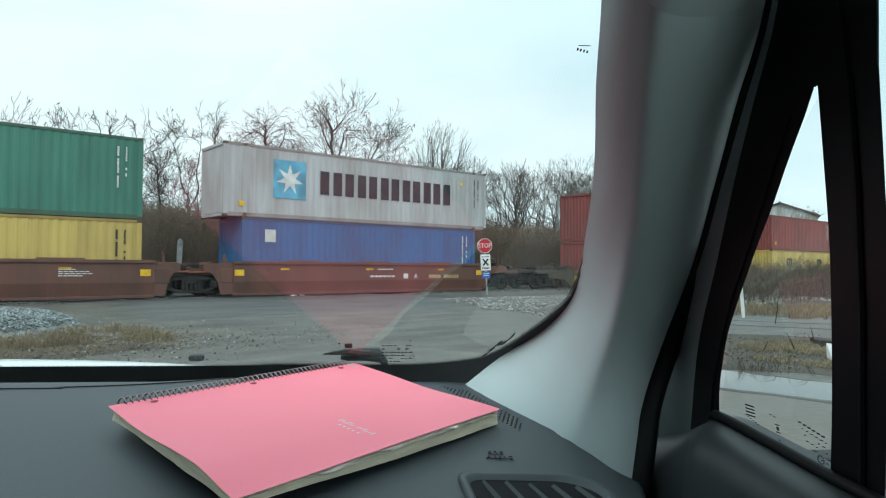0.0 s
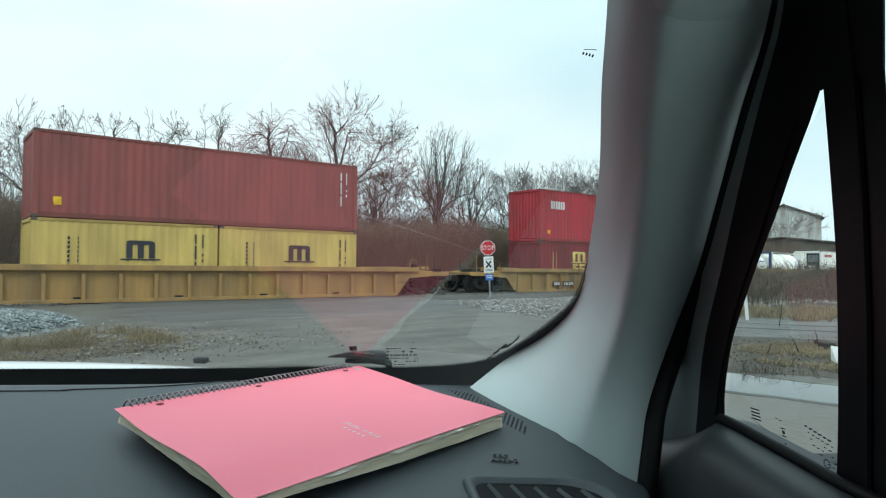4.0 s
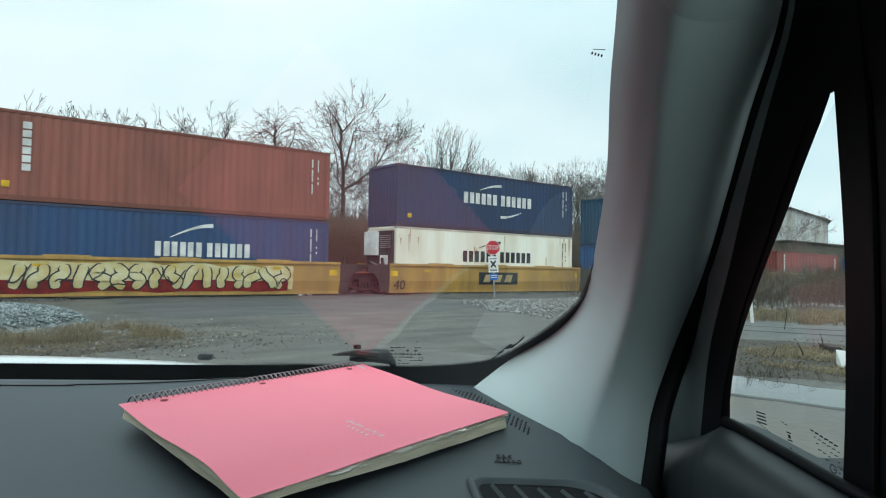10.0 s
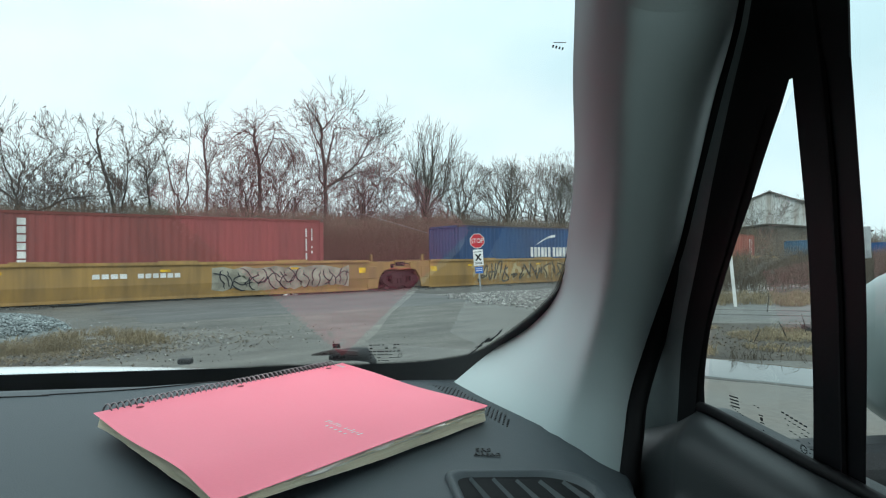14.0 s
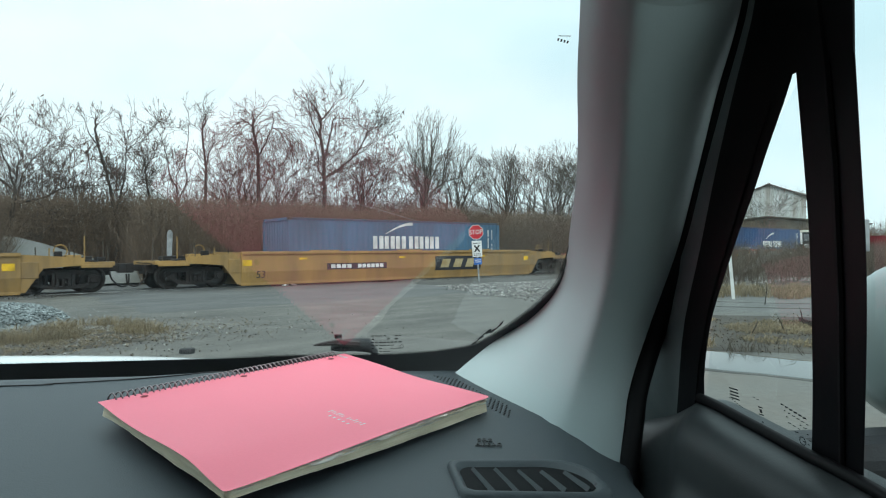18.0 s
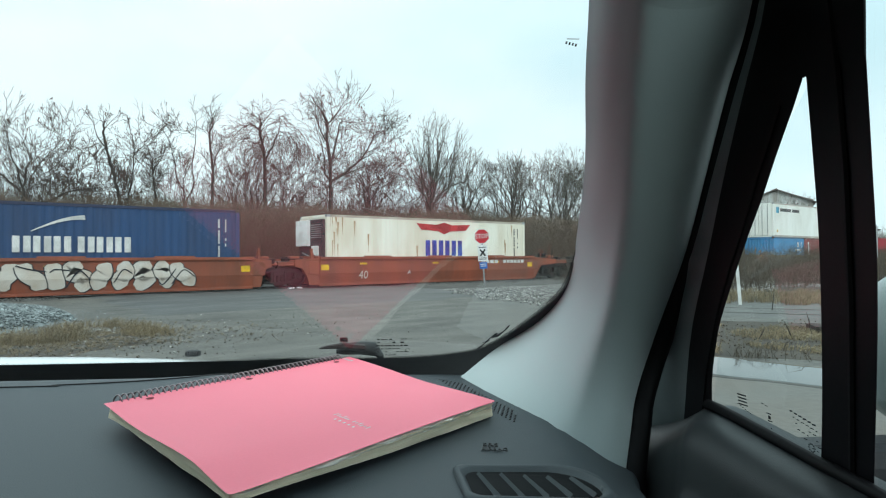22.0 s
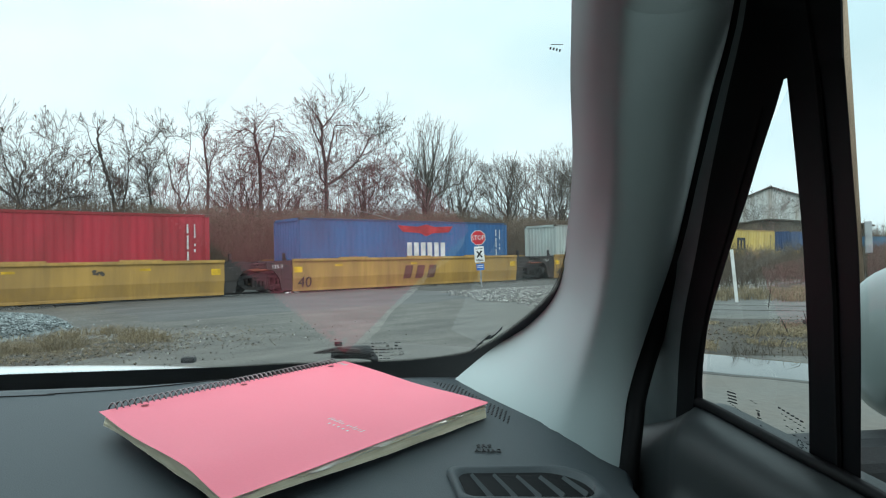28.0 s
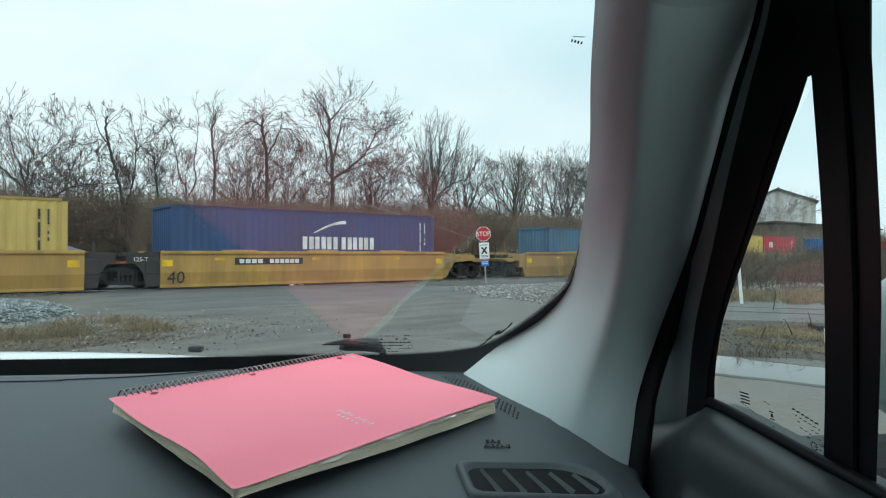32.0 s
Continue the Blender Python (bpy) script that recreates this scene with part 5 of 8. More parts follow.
def container(along, length, z, color, label, high=True, kind="box", doors=False, extra=None, unit=True):
    """A freight container; its own x runs along the train, y = -W2 faces the camera."""
    H = 2.896 if high else 2.591
    root = empty("container" if kind != "tank" else "tank_container", pose(along, TRACK_Y, z))
    tagged(root, label, "container", "containers on the train")
    m = PAINT[color]
    L = length / 2
    wall_l, wall_h = length - 0.24, H - 0.28
    flat = kind == "reefer"
    side = stash(("side_wall", length, H, flat), lambda: ribbed_flat(wall_l, wall_h) if flat else corrugated(wall_l, wall_h))
    for s in (-1, 1):
        ob = link_mesh("side_wall", side, m, root)
        ob.matrix_basis = pose(0, s * (W2 - 0.01), 0.17, 0, 0, 0 if s < 0 else 180)
    end = stash(("end_wall", H, flat), lambda: ribbed_flat(2.2, wall_h) if flat else corrugated(2.2, wall_h, 0.045, 0.24))
    for s in (-1, 1):
        ob = link_mesh("end_wall", end, m, root)
        ob.matrix_basis = pose(s * (L - 0.03), 0, 0.17, 0, 0, 90 if s > 0 else -90)
    link_mesh("roof", stash(("roof", length), lambda: boxes((-L + 0.1, L - 0.1, -W2 + 0.05, W2 - 0.05, -0.03, 0.0), *[(-L + 0.3 + i * 1.0, -L + 0.5 + i * 1.0, -1.0, 1.0, 0.0, 0.012) for i in range(int(length) - 0)])), m, root).location = (0, 0, H - 0.03)
    for s in (-1, 1):
        link_mesh("top_rail", stash(("top_rail", length), lambda: boxes((-L + 0.17, L - 0.17, -0.035, 0.035, -0.1, 0.0), bevel=0.008)), RAIL_TONE[color], root).location = (0, s * (W2 - 0.035), H - 0.012)
        link_mesh("bottom_rail", stash(("bottom_rail", length), lambda: boxes((-L + 0.17, L - 0.17, -0.035, 0.035, 0.0, 0.165), bevel=0.01)), RAIL_TONE[color], root).location = (0, s * (W2 - 0.035), 0.015)
    posts = [-L + 0.09, L - 0.09] + ([-6.0, 6.0] if length > 13 else [])
    for x in posts:
        for s in (-1, 1):
            link_mesh("corner_post", stash(("corner_post", H), lambda: boxes((-0.085, 0.085, -0.07, 0.07, 0.1, H - 0.1), bevel=0.012)), m, root).location = (x, s * (W2 - 0.07), 0)
            for zz in (0.0, H - 0.118):
                link_mesh("corner_casting", stash(("corner_casting",), lambda: boxes((-0.089, 0.089, -0.081, 0.081, 0, 0.118), bevel=0.015)), TONE["dirty"] if color not in ("white", "cream") else M_STEEL, root).location = (x, s * (W2 - 0.079), zz)
    for x in (-L + 0.05, L - 0.05):
        link_mesh("header", stash(("header",), lambda: boxes((-0.05, 0.05, -1.08, 1.08, 0, 0.12), bevel=0.01)), m, root).location = (x, 0, H - 0.13)
        link_mesh("sill", MESH[("header",)], m, root).location = (x, 0, 0.02)
    if kind == "reefer" and unit:
        box_ob = part("cooling_unit", boxes((-L - 0.12, -L + 0.02, -1.05, 1.05, 0.25, H - 0.2), bevel=0.03), M_MACHINE, root, "dark refrigeration unit")
        part("unit_cover", boxes((-L - 0.30, -L - 0.1, 0.02, 1.05, H - 1.35, H - 0.22), bevel=0.03), M_WHITE, box_ob, "white unit cover")
        part("fan_grille", boxes(*[(-L - 0.15, -L - 0.11, -0.95, -0.1, H - 1.0 + 0.09 * i, H - 0.96 + 0.09 * i) for i in range(7)]), M_STEEL, box_ob, "slatted grille")
        part("control_panel", boxes((-L - 0.17, -L - 0.1, -0.75, -0.15, 1.15, 1.55), bevel=0.02), M_WHITE, box_ob, "small white control box")
        part("compressor", cyl(cyl(bmesh.new(), (-L - 0.18, -0.8, 0.62), (-L - 0.18, 0.1, 0.62), 0.16, 0.16, 12), (-L - 0.16, 0.35, 0.55), (-L - 0.16, 0.9, 0.55), 0.2, 0.2, 12), M_GRIME, box_ob, "black compressor drums")
        part("unit_pipes", tube(catmull([(-L - 0.16, -0.9, 0.5), (-L - 0.2, -0.85, 1.1), (-L - 0.16, -0.2, 1.05), (-L - 0.2, 0.6, 1.25)], 16), 0.03, 6), M_STEEL, box_ob, "bent coolant pipes")
    if doors:
        for s in (-1, 1):
            part("door", boxes((-L - 0.03, -L + 0.02, *sorted((s * 0.015, s * 1.06)), 0.15, H - 0.14), bevel=0.012), m, root)
            for k in (0.3, 0.75):
                part("lock_rod", cyl(bmesh.new(), (-L - 0.06, s * k, 0.12), (-L - 0.06, s * k, H - 0.12), 0.02, 0.02, 8), M_STEEL, root, "steel lock rod")
    # data plates near the tail end
    mk = M_MARKDARK if color in ("white", "cream", "yellow", "pale grey", "pale green") else M_MARKWHITE
    x = L - 0.85
    tagged(part("code_marks", boxes(*[(x + 0.27, x + 0.315, -W2 - 0.004, -W2 + 0.01, H - 0.38 - d - g, H - 0.38 - d) for d, g in ((0, 0.07), (0.085, 0.07), (0.17, 0.07), (0.255, 0.07), (0.34, 0.07), (0.425, 0.07), (0.72, 0.09), (0.92, 0.11))], *[(x, x + 0.06, -W2 - 0.004, -W2 + 0.01, H - 0.455 - 0.085 * i, H - 0.38 - 0.085 * i) for i in range(17) if i not in (4, 11)]), mk, root, "vertical row of stencilled marks"), kind="stuff")
    part("data_plate", boxes((-L + 0.62, -L + 0.84, -W2 - 0.006, -W2 + 0.006, 0.42, 0.62)), M_MARKYEL, root, "small yellow plate")
    if color == "cream":
        # rust that has run down from the corner castings and rails
        rr = random.Random(along)
        for k in range(16):
            u = rr.choice((-1, 1)) * (L - abs(rr.gauss(0.25, 0.55))) if k < 11 else rr.uniform(-L + 1, L - 1)
            top = H - 0.12 - (rr.uniform(0, 1.2) if k > 4 else 0)
            h, w = rr.uniform(0.3, 1.1), rr.uniform(0.02, 0.06)
            u = max(-L + 0.15, min(L - 0.15, u))
            poly_mark(root, "rust_streak", M_STREAK, [(u - w, top), (u + w, top), (u + w * 0.4, top - h * 0.6), (u, top - h), (u - w * 0.5, top - h * 0.5)], "brown rust streak", -W2 + 0.004)
    if extra:
        extra(root, L, H)
    MOVING.append((root, along, z))
    return root


def mark(root, name, m, rects, label="", y=-W2 - 0.006):
    """Flat painted shapes on the camera side: rectangles (x0, x1, z0, z1)."""
    return part(name, boxes(*[(a, b, y, y + 0.012, c, d) for a, b, c, d in rects]), m, root, label)


def poly_mark(root, name, m, pts, label="", y=-W2 - 0.009):
    bm = bmesh.new()
    front = [bm.verts.new((x, y, z)) for x, z in pts]
    back = [bm.verts.new((x, y + 0.012, z)) for x, z in pts]
    bm.faces.new(front)
    for i in range(len(pts)):
        j = (i + 1) % len(pts)
        bm.faces.new((front[i], back[i], back[j], front[j]))
    bmesh.ops.recalc_face_normals(bm, faces=bm.faces[:])
    return part(name, bm, m, root, label)


def word(x0, x1, z0, z1, n, gap=0.30):
    """n plain bars the size of letters, in pairs when large."""
    total = n + gap * (n - 1)
    out, x = [], x0
    h = z1 - z0
    cut = 0.06 * h if h > 0.25 else 0.0
    for i in range(n):
        e = x + (x1 - x0) / total
        a, b = z0 + cut, z1 - cut
        if h > 0.25 and e - x > 0.2:
            w = 0.40 * (e - x)
            out += [(x, x + w, a, b), (e - w, e, a, b)]
        else:
            out.append((x, e, a, b))
        x = e + (x1 - x0) * gap / total
    return out


def swoosh(root, x0, z0, w, h, m, flip=1, y=-W2 - 0.009):
    pts = []
    for i in range(9):
        t = i / 8
        pts.append((x0 + w * t, z0 + h * math.sin(t * 1.5)))
    for i in range(8, -1, -1):
        t = i / 8
        pts.append((x0 + w * t + 0.02, z0 + h * math.sin(t * 1.5) - (0.02 + 0.13 * t)))
    if flip < 0:
        cx, cz = x0 + w / 2, z0 + h / 2
        pts = [(2 * cx - a, 2 * cz - b) for a, b in pts]
    return poly_mark(root, "swoosh", m, pts, "curved stroke of the logo", y)


def logo_crest(x=0.0, two=True, flat=False, low=False):
    def draw(root, L, H):
        m = M_MARKDARK if flat else M_MARKWHITE
        zc = H * 0.46 if not low else 1.30
        w = 2.38
        mark(root, "wordmark", m, word(x - w, x - 0.15, zc, zc + 0.62, 3, 0.18) + word(x + 0.15, x + w, zc, zc + 0.62, 3, 0.18), "blocks of a shipping line's lettering")
        swoosh(root, x - 1.35, zc + 0.75, 1.5, 0.38, m)
        if two:
            swoosh(root, x + 0.15, zc - 0.62, 1.5, 0.38, m, -1)
    return draw


def logo_crest_low(x=0.0, s=1.0):
    def draw(root, L, H):
        w = 1.75 * s
        mark(root, "wordmark", M_MARKWHITE, word(x - w, x - 0.10, 1.22, 1.22 + 0.60 * s, 3, 0.14) + word(x + 0.10, x + w, 1.22, 1.22 + 0.60 * s, 3, 0.14), "blocks of a shipping line's lettering")
        swoosh(root, x - 1.25, 1.95, 1.55, 0.55, M_MARKWHITE)
    return draw


def logo_vertical(x, n=6, top=0.35, step=0.27, m=None):
    def draw(root, L, H):
        mark(root, "wordmark", m or M_MARKWHITE, [(-L + x, -L + x + 0.24, H - top - step * (i + 1) + 0.05, H - top - step * i) for i in range(n)], "vertical row of letter blocks")
    return draw


def logo_star(root, L, H):
    x, z, r = -4.1, H * 0.56, 0.78
    mark(root, "logo_square", M_MARKSKY, [(x - 0.72, x + 0.72, z - 0.78, z + 0.78)], "sky blue square of the logo")
    pts = []
    for i in range(14):
        a = math.pi / 2 + i * math.pi / 7
        k = 0.62 if i % 2 == 0 else 0.25
        pts.append((x + k * math.cos(a), z + k * math.sin(a)))
    poly_mark(root, "logo_star", M_MARKWHITE, pts, "white seven-pointed star", -W2 - 0.014)
    mark(root, "wordmark", M_MARKDARK, word(-2.70, 4.45, z - 0.56, z + 0.56, 6, 0.16), "six dark letter blocks")
    mark(root, "label_plate", M_MARKYEL, [(5.1, 5.25, H - 0.75, H - 0.6)])


def logo_star_small(root, L, H):
    mark(root, "logo_square", M_MARKSKY, [(-L + 0.55, -L + 1.05, H - 0.85, H - 0.35)], "small sky blue logo square")
    mark(root, "wordmark", M_MARKDARK, word(-L + 1.35, -L + 3.4, H - 0.72, H - 0.42, 6, 0.2) + word(-L + 3.65, -L + 5.1, H - 0.72, H - 0.42, 4, 0.2), "two rows of dark letter blocks")


def logo_arch(x, s=1.0, m=None, blocks=False):
    """Twin flat arches on three uprights over a thin bar."""
    def draw(root, L, H):
        mm = m or M_MARKDARK
        z, w, h = (1.36 if H > 2.7 else 1.30), 0.47 * s, 0.62 * s
        if blocks:
            z, w, h = z + 0.18, w * 1.05, h * 0.80
            mark(root, "logo_block", mm, [(x - w, x - 0.07, z - 0.46, z - 0.36), (x - w, x - 0.30, z - 0.36, z - 0.24), (x - w, x - 0.07, z - 0.24, z - 0.14), (x + 0.07, x + 0.22, z - 0.46, z - 0.14), (x + 0.22, x + w, z - 0.46, z - 0.37), (x + 0.22, x + w, z - 0.23, z - 0.14)], "blocks under the arches")
        stem, low = 0.42 * w, 0.70 * h
        for a in (-w, -0.5 * stem, w - stem):
            mark(root, "logo_stem", mm, [(x + a, x + a + stem, z, z + low)], "upright of the logo")
        for a, b in ((-w, 0.5 * stem), (-0.5 * stem, w)):
            poly_mark(root, "logo_arch", mm, [(x + a, z + low), (x + a, z + 0.94 * h), (x + a + 0.10, z + h), (x + b - 0.12, z + h), (x + b, z + 0.90 * h), (x + b, z + low), (x + b - stem, z + low), (x + b - stem - 0.03, z + low + 0.05 * s), (x + a + stem, z + low + 0.03 * s), (x + a + stem, z + low)], "flat arch of the logo")
        mark(root, "logo_bar", mm, [(x - w * 1.4, x + w * 1.4, z - 0.07, z - 0.02)], "bar under the arches")
        mark(root, "wordmark", mm, [(-L + 1.05 + 0.3 * c, -L + 1.12 + 0.26 * c, H - 0.70 - 0.15 * i, H - 0.6 - 0.15 * i) for i in range(9) for c in (0, 1)], "two vertical rows of small letter blocks")
    return draw


def logo_wing(text_m, wing_m, x=0.0):
    def draw(root, L, H):
        z = 1.1
        mark(root, "wordmark", text_m, word(x - 1.15, x + 1.15, z - 0.05, z + 0.80, 3, 0.22), "three big slanted letter blocks")
        poly_mark(root, "wing", wing_m, [(x - 1.7, z + 1.55), (x - 0.5, z + 1.5), (x, z + 1.62), (x + 0.5, z + 1.5), (x + 1.7, z + 1.55), (x + 1.4, z + 1.25), (x + 0.4, z + 1.2), (x, z + 1.05), (x - 0.4, z + 1.2), (x - 1.4, z + 1.25)], "spread wing shape of the logo")
    return draw


def logo_short(x, w, z, h, n, m=None):
    def draw(root, L, H):
        mark(root, "wordmark", m or M_MARKWHITE, word(-L + x, -L + x + w, H * z, H * z + h, n, 0.2), "row of letter blocks")
    return draw


def logo_panels(root, L, H):
    x = -0.7
    mark(root, "logo_blue_panel", M_MARKBLUE, [(x - 1.6, x - 0.05, 1.25, 2.05)], "blue logo panel")
    mark(root, "logo_cream_panel", M_MARKCREAM, [(x - 0.03, x + 2.75, 1.25, 2.05)], "cream logo panel")
    mark(root, "wordmark", M_MARKWHITE, word(x - 1.35, x - 0.25, 1.42, 1.86, 3, 0.2), "white letter blocks", -W2 - 0.012)
    mark(root, "wordmark", M_MARKDARK, word(x + 0.15, x + 2.55, 1.42, 1.80, 8, 0.25), "dark letter blocks", -W2 - 0.012)
    mark(root, "patch", M_MARKWHITE, [(0.6, 1.05, 2.35, 2.6), (4.6, 5.3, 2.25, 2.4)])


def small_tag(root, L, H):
    mark(root, "logo_plate", M_MARKWHITE, [(-L + 0.95, -L + 1.4, H - 0.95, H - 0.45)], "small white square plate")


TANKWHITE = paint("stained tank white", (0.87, 0.87, 0.83), (0.66, 0.62, 0.54), 0.35, runs_to=0.86)


def tank(along, length, z, frame_m, label, badge):
    root = empty("tank_container", pose(along, TRACK_Y, z))
    tagged(root, label, "tank container", "containers on the train")
    L, H = length / 2, 2.591
    bm = bmesh.new()
    rows = []
    for i in range(17):
        t = i / 16
        x = -L + 0.12 + (length - 0.24) * t
        e = min(t, 1 - t) / 0.10
        r = 1.14 * (1 if e >= 1 else math.sqrt(max(0.02, 1 - (1 - e) ** 2)) * 0.45 + 0.55 * min(1, e + 0.25))
        rows.append([(x, r * math.cos(a), 1.36 + r * math.sin(a)) for a in [2 * math.pi * k / 32 for k in range(32)]])
    bm = loft(rows, True)
    for row in (0, 16):
        bm.verts.ensure_lookup_table()
        bm.faces.new([bm.verts[row * 32 + k] for k in range(32)])
    bmesh.ops.recalc_face_normals(bm, faces=bm.faces[:])
    shell = part("shell", bm, TANKWHITE, root, "white tank shell", True)
    for x in (-L + 0.1, L - 0.1):
        for s in (-1, 1):
            part("corner_post", boxes((x - 0.09, x + 0.09, s * (W2 - 0.08) - 0.08, s * (W2 - 0.08) + 0.08, 0, H), bevel=0.012), frame_m, root)
        part("end_rail", boxes((x - 0.07, x + 0.07, -1.1, 1.1, 0.02, 0.16), (x - 0.07, x + 0.07, -1.1, 1.1, H - 0.13, H - 0.02)), frame_m, root)
        part("end_brace", cyl(cyl(bmesh.new(), (x, -1.1, 0.1), (x, 0, H * 0.55), 0.05, 0.05, 6), (x, 1.1, H * 0.45), (x, 0, H - 0.1), 0.05, 0.05, 6), frame_m, root)
    for s in (-1, 1):
        if frame_m == PAINT["deep blue"]:
            part("top_rail", boxes((-L, L, s * (W2 - 0.06) - 0.05, s * (W2 - 0.06) + 0.05, H - 0.11, H)), frame_m, root)
        part("bottom_rail", boxes((-L, L, s * (W2 - 0.06) - 0.05, s * (W2 - 0.06) + 0.05, 0, 0.14)), frame_m, root)
    part("walkway", boxes((-L + 0.2, L - 0.2, -0.28, 0.28, H - 0.02, H + 0.03), *[(-L + 0.5 + 0.9 * i, -L + 0.55 + 0.9 * i, -0.3, 0.3, H + 0.03, H + 0.06) for i in range(6)]), M_STEEL, root, "steel catwalk")
    part("manhole", cyl(bmesh.new(), (0.3, 0, 2.4), (0.3, 0, 2.68), 0.28, 0.28, 20), M_STEEL, root, "round manhole lid")
    bm = bmesh.new()
    for a in (-2.2, 0.0, 2.2):
        for k in range(24):
            u, v = 2 * math.pi * k / 24, 2 * math.pi * (k + 1) / 24
            cyl(bm, (a, 1.15 * math.cos(u), 1.36 + 1.15 * math.sin(u)), (a, 1.15 * math.cos(v), 1.36 + 1.15 * math.sin(v)), 0.012, 0.012, 4)
    part("band", bm, M_STEEL, shell)
    if badge:
        bm = bmesh.new()
        bmesh.ops.create_cone(bm, cap_ends=True, segments=24, radius1=0.34, radius2=0.34, depth=0.02, matrix=Matrix.Translation((-0.1, -1.150, 1.40)) @ pose(0, 0, 0, 90))
        part("badge", bm, M_MARKBLUE, root, "round blue badge")
        mark(root, "badge_mark", M_MARKWHITE, [(-0.32, -0.24, 1.14, 1.38), (-0.18, -0.10, 1.14, 1.44), (0.0, 0.08, 1.14, 1.44), (-0.38, 0.18, 1.46, 1.51)], "", -1.176)
        mark(root, "small_print", M_MARKBLUE, word(0.5, 1.9, 1.75, 1.82, 7), "", -1.14)
        mark(root, "small_print", M_MARKDARK, word(1.9, 2.6, 1.2, 1.3, 4) + word(1.9, 2.6, 1.05, 1.12, 4), "", -1.15)
    else:
        mark(root, "wordmark", M_MARKDARK, word(-2.4, -1.2, 1.15, 1.30, 7), "row of small dark letter blocks", -1.15)
        mark(root, "small_print", M_MARKBLUE, word(1.4, 2.1, 1.35, 1.42, 4) + word(1.4, 2.1, 1.15, 1.25, 4), "", -1.15)
    MOVING.append((root, along, z))
    return root


# ---- well cars ----

def bogie(root, x, tone):
    """A two-axle truck under a car's end; z = 0 is the rail head."""
    fr = link_mesh("bogie", stash(("bogie",), lambda: bogie_frame()), M_GRIME, root, "black two-axle bogie")
    fr.location = (x, 0, 0)
    for ax in (-0.88, 0.88):
        for s in (-1, 1):
            w = link_mesh("wheel", stash(("wheel",), wheel_mesh), M_WHEEL, fr)
            w.matrix_basis = pose(ax, s * 0.76, 0.47, 90 if s < 0 else -90)
        a = link_mesh("axle", stash(("axle",), lambda: cyl(bmesh.new(), (0, -1.0, 0), (0, 1.0, 0), 0.08, 0.08, 10)), M_WHEEL, fr)
        a.location = (ax, 0, 0.46)


def bogie_frame():
    """Two cast side frames with spring nests, a bolster and brake beams."""
    bm = bmesh.new()
    for s in (-1, 1):
        y = s * 1.02
        for d in (-1, 1):
            # upper and lower chords run from the axle box to the middle
            for (xa, za), (xb, zb), h in (((1.10, 0.56), (0.62, 0.70), 0.14), ((0.62, 0.70), (0.0, 0.74), 0.14), ((1.02, 0.44), (0.55, 0.24), 0.12), ((0.55, 0.24), (0.0, 0.21), 0.12)):
                corners = [(xa, za - h / 2), (xb, zb - h / 2), (xb, zb + h / 2), (xa, za + h / 2)]
                f = [bm.verts.new((d * u, y - 0.07, w)) for u, w in corners]
                g = [bm.verts.new((d * u, y + 0.07, w)) for u, w in corners]
                bm.faces.new(f)
                bm.faces.new(g[::-1])
                for i in range(4):
                    bm.faces.new((f[i], g[i], g[(i + 1) % 4], f[(i + 1) % 4]))
            box(bm, d * 0.88 - 0.17, d * 0.88 + 0.17, y - 0.10, y + 0.10, 0.34, 0.62, 0.03)
            cyl(bm, (d * 0.88, y - s * 0.02, 0.46), (d * 0.88, y + s * 0.16, 0.46), 0.12, 0.10, 14)
            box(bm, d * 0.30 - 0.05, d * 0.30 + 0.05, y - 0.09, y + 0.09, 0.26, 0.68, 0.012)
            for k in (-0.17, 0, 0.17):
                cyl(bm, (k, y + d * 0.05, 0.27), (k, y + d * 0.05, 0.50), 0.065, 0.065, 9)
    box(bm, -0.24, 0.24, -1.10, 1.10, 0.50, 0.72, 0.03)
    for d in (-1, 1):
        box(bm, d * 0.55 - 0.05, d * 0.55 + 0.05, -0.8, 0.8, 0.32, 0.42, 0.015)
    box(bm, -0.5, 0.5, -0.45, 0.45, 0.40, 0.86, 0.05)
    return bm


def wheel_mesh():
    """A dished wheel with a flange on its inner side and a proud hub; the outer face is at +z."""
    profile = ((0.0, 0.10), (0.10, 0.10), (0.13, 0.05), (0.20, 0.015), (0.33, 0.005), (0.375, 0.05), (0.395, 0.065), (0.45, 0.062), (0.46, 0.05), (0.462, -0.04), (0.488, -0.055), (0.488, -0.075), (0.39, -0.08), (0.0, -0.08))
    n = 32
    bm = loft([[(r * math.cos(2 * math.pi * k / n), r * math.sin(2 * math.pi * k / n), h) for k in range(n)] for r, h in ((max(r, 0.004), h) for r, h in profile)], True)
    return bm


